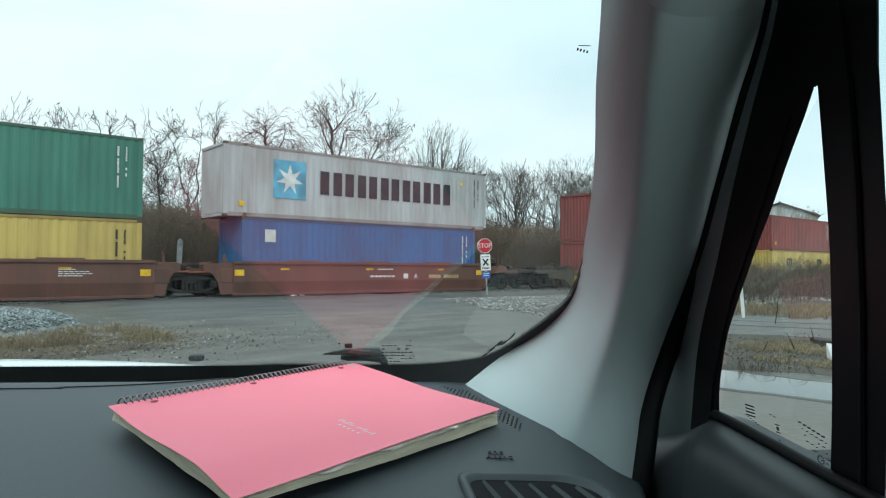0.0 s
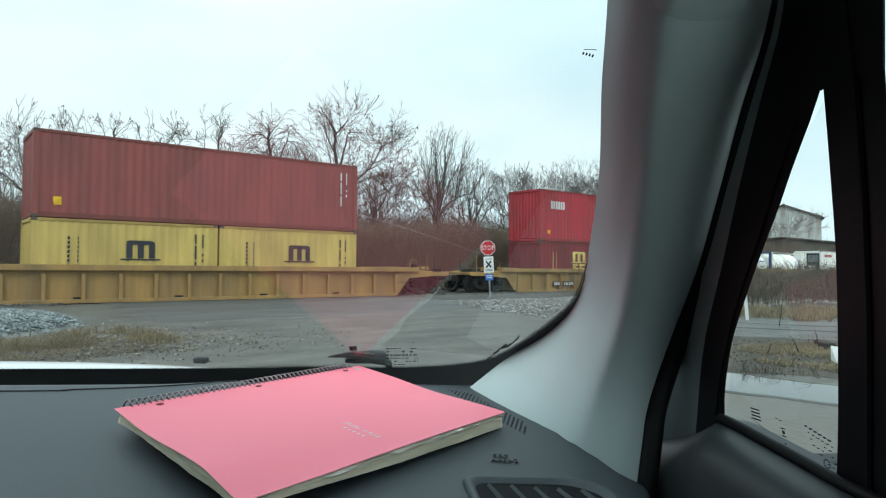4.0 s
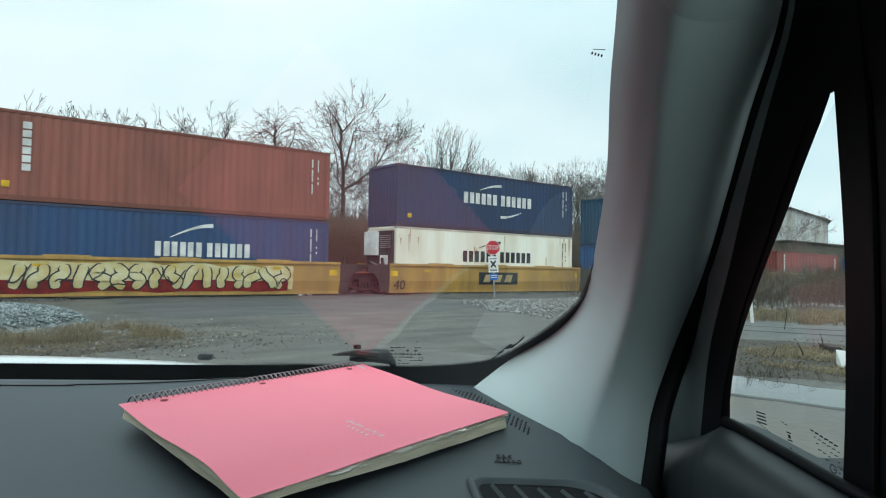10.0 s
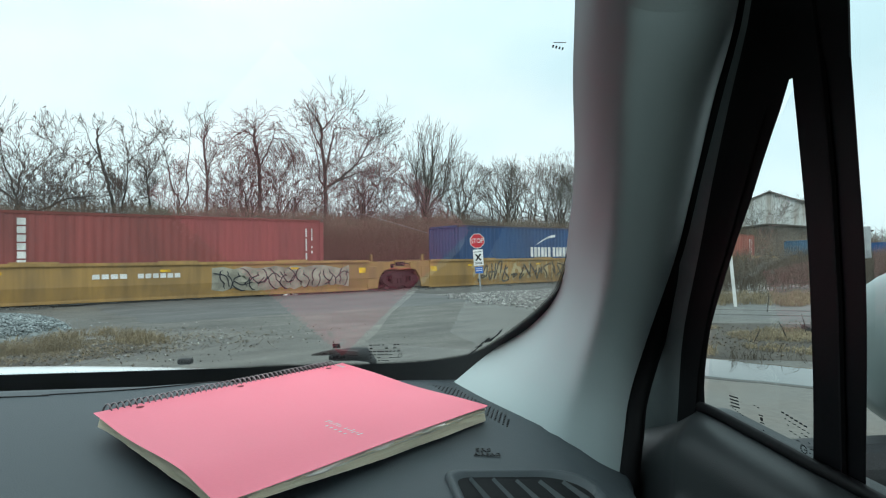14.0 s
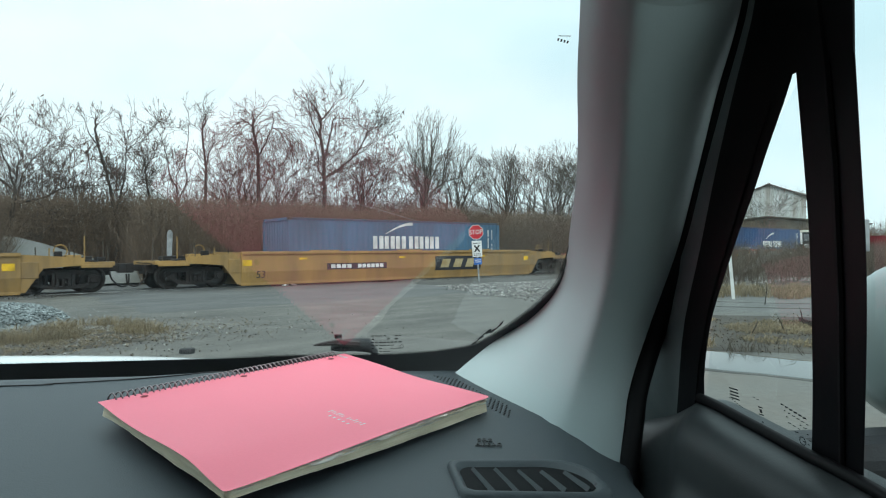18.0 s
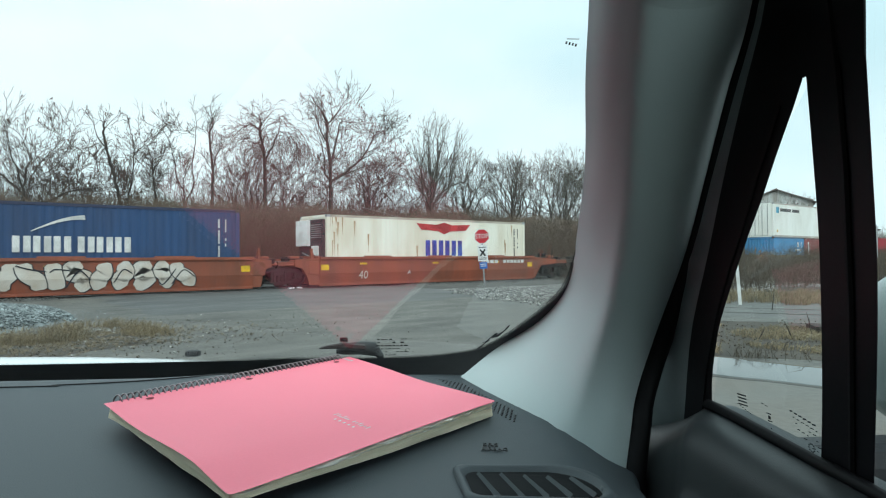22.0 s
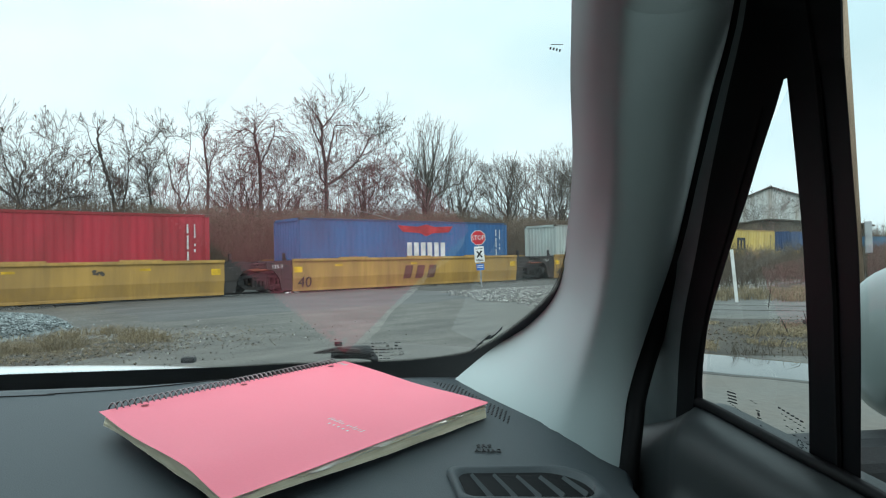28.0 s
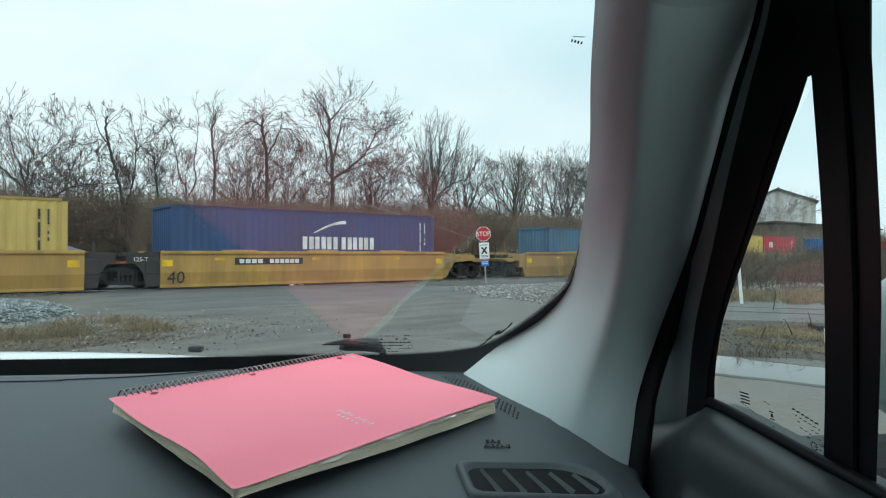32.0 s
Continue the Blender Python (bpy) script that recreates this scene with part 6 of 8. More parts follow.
def coupler(root, x, s):
    bm = boxes((min(x, x + s * 0.45), max(x, x + s * 0.45), -0.12, 0.12, 0.70, 0.92), (min(x + s * 0.40, x + s * 0.66), max(x + s * 0.40, x + s * 0.66), -0.2, 0.2, 0.64, 0.98), (min(x - s * 0.5, x + s * 0.08), max(x - s * 0.5, x + s * 0.08), -0.42, 0.42, 0.58, 0.90), bevel=0.03)
    c = part("coupler", bm, M_GRIME, root, "black knuckle coupler")
    part("brake_hose", tube(catmull([(x + s * 0.02, -0.45, 0.72), (x + s * 0.10, -0.50, 0.42), (x + s * 0.38, -0.48, 0.16), (x + s * 0.66, -0.40, 0.24), (x + s * 0.70, -0.35, 0.6)], 18), 0.032, 6), M_GRIME, c, "hanging black brake hose")
    part("uncoupling_lever", tube(catmull([(x + s * 0.30, -0.15, 1.0), (x + s * 0.20, -0.6, 0.98), (x + s * 0.06, -1.2, 0.94), (x + s * 0.05, -1.36, 0.70)], 12), 0.016, 5), M_GRIME, c, "bent steel uncoupling lever")


def platform(root, x, s, length, tone, own, ladder):
    """The deck over an end: s = -1 at the front."""
    a, b = sorted((x, x + s * length))
    side = 1.35 if own else 1.05
    d = part("end_deck", boxes((a, b, -side, side, 0.92, 1.06), (min(x, x + s * 0.5), max(x, x + s * 0.5), -1.42, 1.42, 0.55, 1.08), bevel=0.02), tone, root)
    part("hand_brake_box", boxes((x + s * length * 0.55 - 0.22, x + s * length * 0.55 + 0.22, -side + 0.05, -side + 0.45, 1.06, 1.3), bevel=0.03), tone, d)
    bm = bmesh.new()
    e = x + s * length * 0.92
    for k in (0.15, 0.55, 0.92) if own else (0.15,):
        q = x + s * length * k
        cyl(bm, (q, -1.34, 1.06), (q, -1.34, 1.55 if own else 1.42), 0.018, 0.018, 6)
    if ladder:
        cyl(bm, (x + s * length * 0.15, -1.34, 1.5), (e, -1.34, 1.5), 0.018, 0.018, 6)
    part("handrail", bm, TONE["dirty"] if own else tone, root)
    if own:
        L = lambda k: x + s * length * k
        gear = part("brake_gear", boxes((L(0.22) - 0.3, L(0.22) + 0.3, -1.30, -0.75, 1.06, 1.20), (L(0.40) - 0.10, L(0.40) + 0.10, -1.2, -0.8, 1.06, 1.42), (L(0.68) - 0.32, L(0.68) + 0.32, -0.7, 0.2, 1.06, 1.24), (L(0.86) - 0.14, L(0.86) + 0.14, -1.15, -0.7, 1.06, 1.22), bevel=0.03), M_GRIME, d, "black brake valves and gear")
        part("air_reservoir", cyl(bmesh.new(), (L(0.46), -0.95, 0.98), (L(0.80), -0.95, 0.98), 0.15, 0.15, 14), M_GRIME, d, "black air tank beside the deck")
        part("brake_pipe", tube(catmull([(L(0.1), -1.30, 1.12), (L(0.4), -1.32, 1.16), (L(0.7), -1.33, 1.10), (L(0.98), -1.28, 0.95)], 14), 0.03, 6), M_GRIME, gear, "sooty brake pipe")
        part("step_bar", boxes((min(L(0.62), L(0.97)), max(L(0.62), L(0.97)), -1.40, -1.34, 0.86, 0.98), bevel=0.015), tone, d, "pale steel step bar")
        for k, h, m in ((0.30, 1.52, tone), (0.52, 1.70, TONE["dirty"]), (0.70, 1.95, tone), (0.94, 1.82, TONE["dirty"])):
            part("stake", cyl(bmesh.new(), (L(k), -1.24 + 0.9 * k * k, 1.06), (L(k), -1.24 + 0.9 * k * k, h), 0.026, 0.022, 6), m, d, "thin upright pipe")
        tubes = tube([(L(0.44) + 0.20 * math.cos(a), -0.78, 1.44 + 0.20 * math.sin(a)) for a in [2 * math.pi * k / 16 for k in range(17)]], 0.022, 5)
        part("brake_wheel", tubes, tone, d, "round hand brake wheel")
        if ladder:
            bm = bmesh.new()
            for k in range(4):
                cyl(bm, (e - 0.2, -1.38, 0.35 + 0.22 * k), (e + 0.2, -1.38, 0.35 + 0.22 * k), 0.014, 0.014, 6)
            for u in (-0.2, 0.2):
                cyl(bm, (e + u, -1.38, 0.3), (e + u, -1.38, 1.45), 0.016, 0.016, 6)
            part("ladder", bm, tone, root)


def end_plate(length, z0, z1, own):
    """The side sheet over the bogie: tapers up towards the end."""
    bm = bmesh.new()
    pts = [(0, z0), (0, z1), (length, z1 - 0.12), (length, z1 - 0.36), (length * 0.34, z1 - 0.46), (length * 0.07, z0)]
    if not own:
        pts = [(0, z0), (0, z1), (length, z1 - 0.06), (length, z1 - 0.34), (length * 0.72, z1 - 0.42), (length * 0.52, z1 - 0.72), (length * 0.42, z0)]
    f = [bm.verts.new((x, -0.03, z)) for x, z in pts]
    g = [bm.verts.new((x, 0.03, z)) for x, z in pts]
    bm.faces.new(f)
    bm.faces.new(g[::-1])
    for i in range(len(pts)):
        j = (i + 1) % len(pts)
        bm.faces.new((f[i], g[i], g[j], f[j]))
    return bm


SIDE = 1.42
FOLD, TUCK = 0.58, 0.10


def folded_side(half, top):
    """The side sheet: upright above a fold, leaning in below it."""
    prof = ((-0.03, top), (-0.03, FOLD), (-0.03 + TUCK, 0.08), (0.03 + TUCK, 0.08), (0.03, FOLD), (0.03, top))
    return thick_loop([[(x, y, z) for y, z in prof] for x in (-half, half)])


def thick_loop(rows):
    """A closed bar through two equal outlines."""
    bm = loft(rows, True)
    n = len(rows[0])
    bm.verts.ensure_lookup_table()
    bm.faces.new([bm.verts[i] for i in range(n)])
    bm.faces.new([bm.verts[n + i] for i in range(n - 1, -1, -1)])
    return bm


def follow_fold(obs):
    """Lay painted marks onto the folded side sheet."""
    for ob in obs:
        m = ob.matrix_basis
        bm = bmesh.new()
        bm.from_mesh(ob.data)
        bm.transform(m)
        if min(v.co.z for v in bm.verts) < FOLD:
            bmesh.ops.bisect_plane(bm, geom=bm.verts[:] + bm.edges[:] + bm.faces[:], plane_co=(0, 0, FOLD), plane_no=(0, 0, 1))
            for v in bm.verts:
                if v.co.z < FOLD:
                    v.co.y += TUCK * (FOLD - v.co.z) / (FOLD - 0.08)
            bm.transform(m.inverted())
            me = ob.data.copy()
            bm.to_mesh(me)
            ob.data = me
        bm.free()


def well_car(center, half, front, rear, tone_name, label, ribs=False, extra=None, top=1.36, own_front=False, own_rear=False, dark_ends=False):
    """center: middle of the well; half: half its length; front, rear: bogie places, or None where the next unit carries it. Heights are over the rail head."""
    root = empty("well_car", pose(center, TRACK_Y, RAIL_TOP))
    tagged(root, label, "rail car", "well cars of the train")
    tone = TONE[tone_name]
    length = 2 * half
    for s in (-1, 1):
        y = s * SIDE
        if ribs:
            p = link_mesh("side_panel", stash(("ribbed_panel", length), lambda: boxes((-half, half, -0.02, 0.02, 0.10, top - 0.26))), tone, root)
            p.location = (0, y + s * -0.13, 0)
            link_mesh("top_chord", stash(("rib_chord", length), lambda: boxes((-half - 1.2, half + 1.2, -0.11, 0.11, 0, 0.20), bevel=0.02)), tone, root).location = (0, y, top - 0.30)
            link_mesh("bottom_sill", stash(("rib_sill", length), lambda: boxes((-half, half, -0.08, 0.08, 0, 0.13), bevel=0.015)), tone, root).location = (0, y, -0.02)
            n = int(length / 1.15)
            for i in range(n + 1):
                link_mesh("rib", stash(("rib",), lambda: boxes((-0.06, 0.06, -0.07, 0.07, 0.1, 0.95), bevel=0.012)), tone, root).location = (-half + 0.06 + (length - 0.12) * i / n, y, 0)
        else:
            p = link_mesh("side_panel", stash(("side_panel", length, top), lambda: folded_side(half, top)), tone, root)
            p.matrix_basis = pose(0, y, 0, 0, 0, 0 if s < 0 else 180)
            link_mesh("top_chord", stash(("top_chord", length), lambda: boxes((-half, half, -0.09, 0.03, -0.10, 0.012), bevel=0.014) ), tone, root).matrix_basis = pose(0, y, top, 0, 0, 0 if s < 0 else 180)
            link_mesh("bottom_sill", stash(("bottom_sill", length), lambda: boxes((-half, half, 0.05, 0.24, 0.0, 0.10), bevel=0.014)), tone, root).matrix_basis = pose(0, y, 0.04, 0, 0, 0 if s < 0 else 180)
            for k in range(3):
                link_mesh("guide_cleat", stash(("guide_cleat",), lambda: boxes((-0.7, 0.7, -0.04, 0.1, -0.02, 0.06), bevel=0.02)), tone, root).matrix_basis = pose(-half * 0.55 + half * 0.55 * k, y, top, 0, 0, 0 if s < 0 else 180)
    part("well_floor", boxes((-half, half, -1.3, 1.3, 0.08, 0.16), *[(-half + half * 0.4 * i, -half + half * 0.4 * i + 0.3, -1.35, 1.35, 0.05, 0.18) for i in range(6)]), M_GRIME, root)
    for s, place, own in ((-1, front, own_front), (1, rear, own_rear)):
        et = TONE["black"] if dark_ends or (tone_name == "yellow" and not own) else tone
        tip = abs((place if place is not None else center + s * (half + 1.75)) - center) - half
        reach = tip + (1.52 if own else -0.05)
        part("end_bulkhead", boxes((min(s * half, s * (half + 0.07)), max(s * half, s * (half + 0.07)), -1.4, 1.4, 0.1, 1.30), bevel=0.01), et, root)
        if own and tone_name == "yellow":
            et = TONE["ochre"]
        platform(root, s * half, s, reach, et, own, ribs and half < 7)
        if not own:
            a, b = sorted((s * half, s * (half + reach)))
            fascia = part("deck_fascia", boxes((a, b, -1.00, 1.00, 0.88, 1.10), (a, b, -0.92, 0.92, 0.80, 0.90), bevel=0.02), TONE["dirty"], root, "grimy deck frame over the bogie")
            part("deck_box", boxes((a + 0.25 * (b - a), a + 0.7 * (b - a), -0.98, -0.4, 1.10, 1.28), (a + 0.55 * (b - a), a + 0.9 * (b - a), -1.08, -0.85, 0.95, 1.14), bevel=0.03), M_GRIME, fascia)
            part("deck_pipe", tube([(a + 0.1, -1.12, 1.20), (b - 0.1, -1.12, 1.16)], 0.03, 6), M_GRIME, fascia)
            part("deck_rod", cyl(bmesh.new(), (a + 0.1, -1.10, 0.92), (b, -1.06, 0.98), 0.035, 0.035, 6), TONE["rust"], fascia, "rusty brake rod")
            part("deck_stake", boxes((s * (half + 0.30) - 0.05, s * (half + 0.30) + 0.05, -1.3, -1.2, 1.10, 1.62), bevel=0.01), et, fascia)
        for side in (-1, 1) if own or (not ribs and reach > 0.6) else ():
            link_mesh("end_side_sheet", stash(("end_side", round(reach, 1), ribs, own, top), lambda: end_plate(reach * 0.66, 0.10, top - (0.14 if ribs else 0.04), own)), et, root).matrix_basis = Matrix.Diagonal((s, 1, 1, 1)) @ pose(half, side * (SIDE - 0.05), 0)
        if place is not None:
            bogie(root, place - center, tone)
        if s < 0 and tone_name == "yellow" and et == TONE["black"] and center > 200:
            digits(root, "125-T", -half - 0.66, 1.06, 0.21, M_MARKWHITE, -SIDE - 0.004)
        if own:
            coupler(root, s * (half + reach), s)
    if not ribs:
        mark(root, "reflector", M_MARKYEL, [(-half + half * (0.30 + 0.62 * i), -half + half * (0.30 + 0.62 * i) + 0.36, top - 0.33, top - 0.25) for i in range(3)], "yellow reflector strips", -SIDE - 0.036)
        mark(root, "reflector_plate", M_MARKYEL, [(-half + 0.05, -half + 0.42, top - 0.55, top - 0.32), (half - 0.5, half - 0.15, top - 0.55, top - 0.32)], "orange-yellow reflector plate", -SIDE - 0.038)
    if extra:
        before = set(root.children)
        extra(root, half, top)
        if not ribs:
            follow_fold([ob for ob in root.children if ob not in before])
    MOVING.append((root, center, RAIL_TOP))
    return root


def digits(root, words, x, z, size, m, y=-SIDE - 0.04):
    key = ("digits", words, size)
    if key not in MESH:
        MESH[key] = text_mesh(words, size, 0.008)
    ob = link_mesh("lettering", MESH[key], m, root, "stencilled number " + words)
    ob.matrix_basis = pose(x, y, z, 90)
    return ob


def plain_number(root, x, z, m=None, dark=True, w=1.9, y=-SIDE - 0.036):
    if dark:
        mark(root, "number_panel", M_MARKDARK, [(x - w * 0.55, x + w * 0.55, z - 0.135, z + 0.135)], "dark number panel", y)
    mark(root, "number_bars", m or M_MARKWHITE, word(x - w * 0.48, x - w * 0.12, z - 0.08, z + 0.08, 4) + word(x, x + w * 0.48, z - 0.08, z + 0.08, 6), "row of plain bars", y - 0.006)


def block_logo(root, x, z, framed=True, m=None, w=1.7, h=0.62):
    if framed:
        mark(root, "logo_panel", M_MARKDARK, [(x - w, x + w, z - h * 0.62, z + h * 0.62)], "dark logo panel", -SIDE - 0.036)
    mm = m or (M_GRAFFITI if framed else M_MARKDARK)
    k = h * 0.5
    y = -SIDE - 0.044
    # three heavy slanted blocks
    for i in range(3):
        a = x - w * 0.80 + w * 0.54 * i
        poly_mark(root, "logo_block", mm, [(a, z - k * 0.75), (a + w * 0.34, z - k * 0.75), (a + w * 0.46, z + k * 0.75), (a + w * 0.12, z + k * 0.75)], "heavy slanted logo block", y)


def scrawl(root, x0, x1, z0, z1, m, seed, n=9, r=0.05, y=-SIDE - 0.04):
    """Loops and strokes of sprayed paint."""
    rng = random.Random(seed)
    bm = bmesh.new()
    w = (x1 - x0) / n
    for i in range(n):
        cx = x0 + w * (i + 0.5)
        pts = [(cx + rng.uniform(-0.6, 0.6) * w, y, rng.uniform(z0, z1)) for _ in range(5)]
        sub = tube(catmull(pts, 16), r, 5)
        me = bpy.data.meshes.new("s")
        sub.to_mesh(me)
        sub.free()
        bm.from_mesh(me)
        bpy.data.meshes.remove(me)
    for v in bm.verts:
        v.co.y = y + (v.co.y - y) * 0.12
    return part("graffiti", bm, m, root, "sprayed graffiti strokes")


def fill_patch(root, x0, x1, z0, z1, m, seed, y=-SIDE - 0.034):
    rng = random.Random(seed)
    n = 14
    top = [(x0 + (x1 - x0) * i / n, z1 - rng.uniform(0, 0.2) * (z1 - z0)) for i in range(n + 1)]
    bot = [(x0 + (x1 - x0) * i / n, z0 + rng.uniform(0, 0.2) * (z1 - z0)) for i in range(n, -1, -1)]
    return poly_mark(root, "graffiti_fill", m, top + bot, "patch of sprayed paint", y)


def band_mark(root, name, m, pts, half, label, y):
    """A flat sprayed band with round ends along a smooth line."""
    line = catmull([(u, 0, w) for u, w in pts], 14)
    left, right = [], []
    for i, p in enumerate(line):
        d = (line[min(i + 1, 13)] - line[max(i - 1, 0)]).normalized()
        k = half * (1.0 if 0 < i < 13 else 0.55)
        left.append((p.x - d.z * k, p.z + d.x * k))
        right.append((p.x + d.z * k, p.z - d.x * k))
    bm = bmesh.new()
    a = [bm.verts.new((u, y, w)) for u, w in left]
    b = [bm.verts.new((u, y, w)) for u, w in right]
    for i in range(13):
        bm.faces.new((a[i], b[i], b[i + 1], a[i + 1]))
    thick(bm, 0.004)
    return part(name, bm, m, root, label)


def throw_up(root, x0, x1, z0, z1, n, fills, seed, rim=0.05, y=-SIDE - 0.036, fat=0.115):
    """Abstract fat sprayed strokes that crowd each other, with a dark rim; a second tone lies low behind them."""
    rng = random.Random(seed)
    w, h = (x1 - x0) / n, z1 - z0
    half = fat * h + 0.02
    if len(fills) > 1:
        fill_patch(root, x0 - 0.3, x1, z0 - 0.06, z0 + 0.45 * h, fills[1], seed, y)
    for i in range(n):
        cx = x0 + w * i
        lean, bend, foot = rng.uniform(-0.5, 0.9), rng.uniform(-0.7, 0.7), rng.choice((0, 1))
        ends = ((0.5 - lean / 2, foot), (0.5 + bend * 0.5, 0.38), (0.5 - bend * 0.6, 0.66), (0.5 + lean / 2, 1 - foot))
        shape = [(cx + w * u + rng.uniform(-0.05, 0.05), z0 + half + (h - 2 * half) * v) for u, v in (ends[0], (ends[1][0], abs(foot - ends[1][1])), (ends[2][0], abs(foot - ends[2][1])), ends[3])]
        d = 0.010 + 0.008 * (i % 3)
        band_mark(root, "graffiti_rim", M_MARKDARK, shape, half + rim, "dark rim of sprayed paint", y - d)
        band_mark(root, "graffiti_stroke", fills[0], shape, half, "fat sprayed stroke", y - d - 0.006)
        if rng.random() < 0.55:
            tail = [(cx + w * rng.uniform(-0.3, 0.3), z0 + h * rng.uniform(0.1, 0.9)), (cx + w * 0.5, z0 + h * rng.uniform(0.2, 0.8)), (cx + w * rng.uniform(0.7, 1.2), z0 + h * rng.uniform(0.1, 0.9))]
            band_mark(root, "graffiti_line", M_MARKDARK, tail, 0.022, "thin dark sprayed line", y - 0.040)


def plain_words(root, words, x, z, size):
    ob = link_mesh("lettering", text_mesh(words, size, 0.008), M_MARKWHITE, root, "white printed words " + words)
    ob.matrix_basis = pose(x, -W2 - 0.008, z, 90)


def fortymark(root, half, top):
    digits(root, "40", -half + 0.55, 0.38, 0.64, M_MARKDARK)


def deco(*jobs):
    def draw(root, half, top):
        for j in jobs:
            j(root, half, top)
    return draw


C40, C20, C45 = 12.192, 6.058, 13.716
LOW, HIGH = RIDE_Z + 2.591, RIDE_Z + 2.896
BR = "oxide brown well car between double-stacked containers"
YL = "grimy yellow steel well car"

# brown articulated pair
container(0.40, C40, RIDE_Z, "yellow", "faded yellow corrugated container below a green one", False)
container(0.40, C40, LOW, "green", "sea green corrugated container stacked on a yellow one")
well_car(0.40, 6.5, -7.6, 8.28, "brown", BR, extra=deco(lambda r, h, t: mark(r, "small_print", M_MARKWHITE, word(3.5, 4.0, 1.02, 1.05, 4) + word(3.5, 4.4, 0.95, 0.98, 6) + word(3.5, 4.5, 0.88, 0.91, 6) + word(3.5, 4.2, 0.81, 0.84, 5), "", -SIDE - 0.04)))
container(16.24, C40, RIDE_Z, "blue", "bright blue corrugated container with a white plate", True, extra=small_tag)
container(16.24, C45, HIGH, "pale grey", "long pale grey container with a white star on sky blue", extra=logo_star)
well_car(16.24, 6.5, None, 23.80, "brown", BR, own_rear=True, extra=deco(lambda r, h, t: plain_number(r, 3.9, 0.75, M_GRAFFITI, False), lambda r, h, t: digits(r, "A", 2.2, 0.75, 0.3, M_MARKWHITE), lambda r, h, t: mark(r, "small_print", M_MARKWHITE, word(-0.3, 1.0, 0.72, 0.8, 6) + word(0.1, 0.9, 1.05, 1.1, 5) + [(1.5, 1.75, 0.66, 0.88)], "", -SIDE - 0.04)))

container(34.75, C20, RIDE_Z, "brown red", "short brown-red container with a small plate", False, extra=small_tag)
container(40.87, C20, RIDE_Z, "dull green", "short dull green container with white lettering blocks", False, extra=logo_short(2.3, 1.7, 0.55, 0.3, 7))
container(37.82, C40, LOW, "brown red", "brown-red container with vertical white letter blocks", extra=logo_vertical(1.15))
well_car(37.9, 8.1, 28.15, 47.35, "dirty", "grimy brown well car with orange-streaked sides", top=1.02, own_front=True, own_rear=True, extra=deco(lambda r, h, t: mark(r, "orange_band", TONE["ochre"], [(-h, h, t - 0.085, t - 0.005)], "ochre band", -SIDE - 0.092), lambda r, h, t: scrawl(r, -4.5, -1.5, 0.55, 0.9, TONE["ochre"], 5, 8, 0.03), lambda r, h, t: scrawl(r, 1.0, 3.5, 0.5, 0.8, TONE["ochre"], 6, 7, 0.03)))

container(58.40, C20, RIDE_Z, "yellow", "short faded yellow container with dark arches", False, extra=logo_arch(0.3))
container(64.52, C20, RIDE_Z, "yellow", "short faded yellow container with dark arches", False, extra=logo_arch(0.3))
container(61.47, C40, LOW, "brown red", "brown-red corrugated container on two yellow ones", extra=logo_vertical(0.6, 1, 2.2, 0.2, M_MARKYEL))
well_car(61.47, 8.1, 51.67, 71.18, "ochre", "dirty ochre well car with ribbed sides", True, own_front=True, own_rear=True)

container(82.33, C20, RIDE_Z, "dark red", "short dark red container with pale yellow arches", False, extra=logo_arch(0.3, 1.15, M_MARKTAN, True))
container(88.45, C20, RIDE_Z, "yellow", "short faded yellow container with dark arches", False, extra=logo_arch(0.1, 1.1, None, True))
container(85.40, C40, LOW, "red", "red container with a short white wordmark", extra=logo_short(0.9, 1.15, 0.62, 0.5, 3))
well_car(85.40, 8.1, 75.52, 95.0, "ochre", "dirty ochre well car with ribbed sides", True, own_front=True, own_rear=True, extra=deco(lambda r, h, t: digits(r, "53", 0.6, 0.42, 0.34, M_MARKDARK, -SIDE + 0.03), lambda r, h, t: plain_number(r, -4.3, 0.42, None, True, 1.7, -SIDE + 0.03)))

# five-unit yellow car
tank(103.98, C20, RIDE_Z, PAINT["deep blue"], "white tank container in a dark blue frame", True)
tank(110.12, C20, RIDE_Z, PAINT["cream"], "white tank container in a pale frame", False)
well_car(107.1, 6.55, 99.36, 115.0, "yellow", YL + " with tank containers", own_front=True, dark_ends=False, extra=deco(fortymark, lambda r, h, t: plain_number(r, -2.6, 1.0, None, True, 3.0), lambda r, h, t: scrawl(r, -0.5, 5.8, 0.3, 1.1, TONE["ochre"], 8, 12, 0.03)))
container(122.95, C40, RIDE_Z, "white", "white refrigerated container with a dark cooling unit", kind="reefer", extra=logo_short(0.7, 1.6, 0.80, 0.28, 5, M_MARKRED))
well_car(122.95, 6.55, None, 131.0, "yellow", YL, dark_ends=True, extra=deco(fortymark, lambda r, h, t: block_logo(r, 1.6, 0.72, True, None, 1.35, 0.5), lambda r, h, t: scrawl(r, -4.9, -2.9, 0.35, 1.15, M_GRAFFITI, 9, 8, 0.045)))
container(138.65, C40, RIDE_Z, "deep blue", "deep blue container with white lettering blocks", extra=logo_crest_low(0.9))
container(138.65, C40, HIGH, "orange", "orange-brown container with vertical white letter blocks", extra=logo_vertical(1.15))
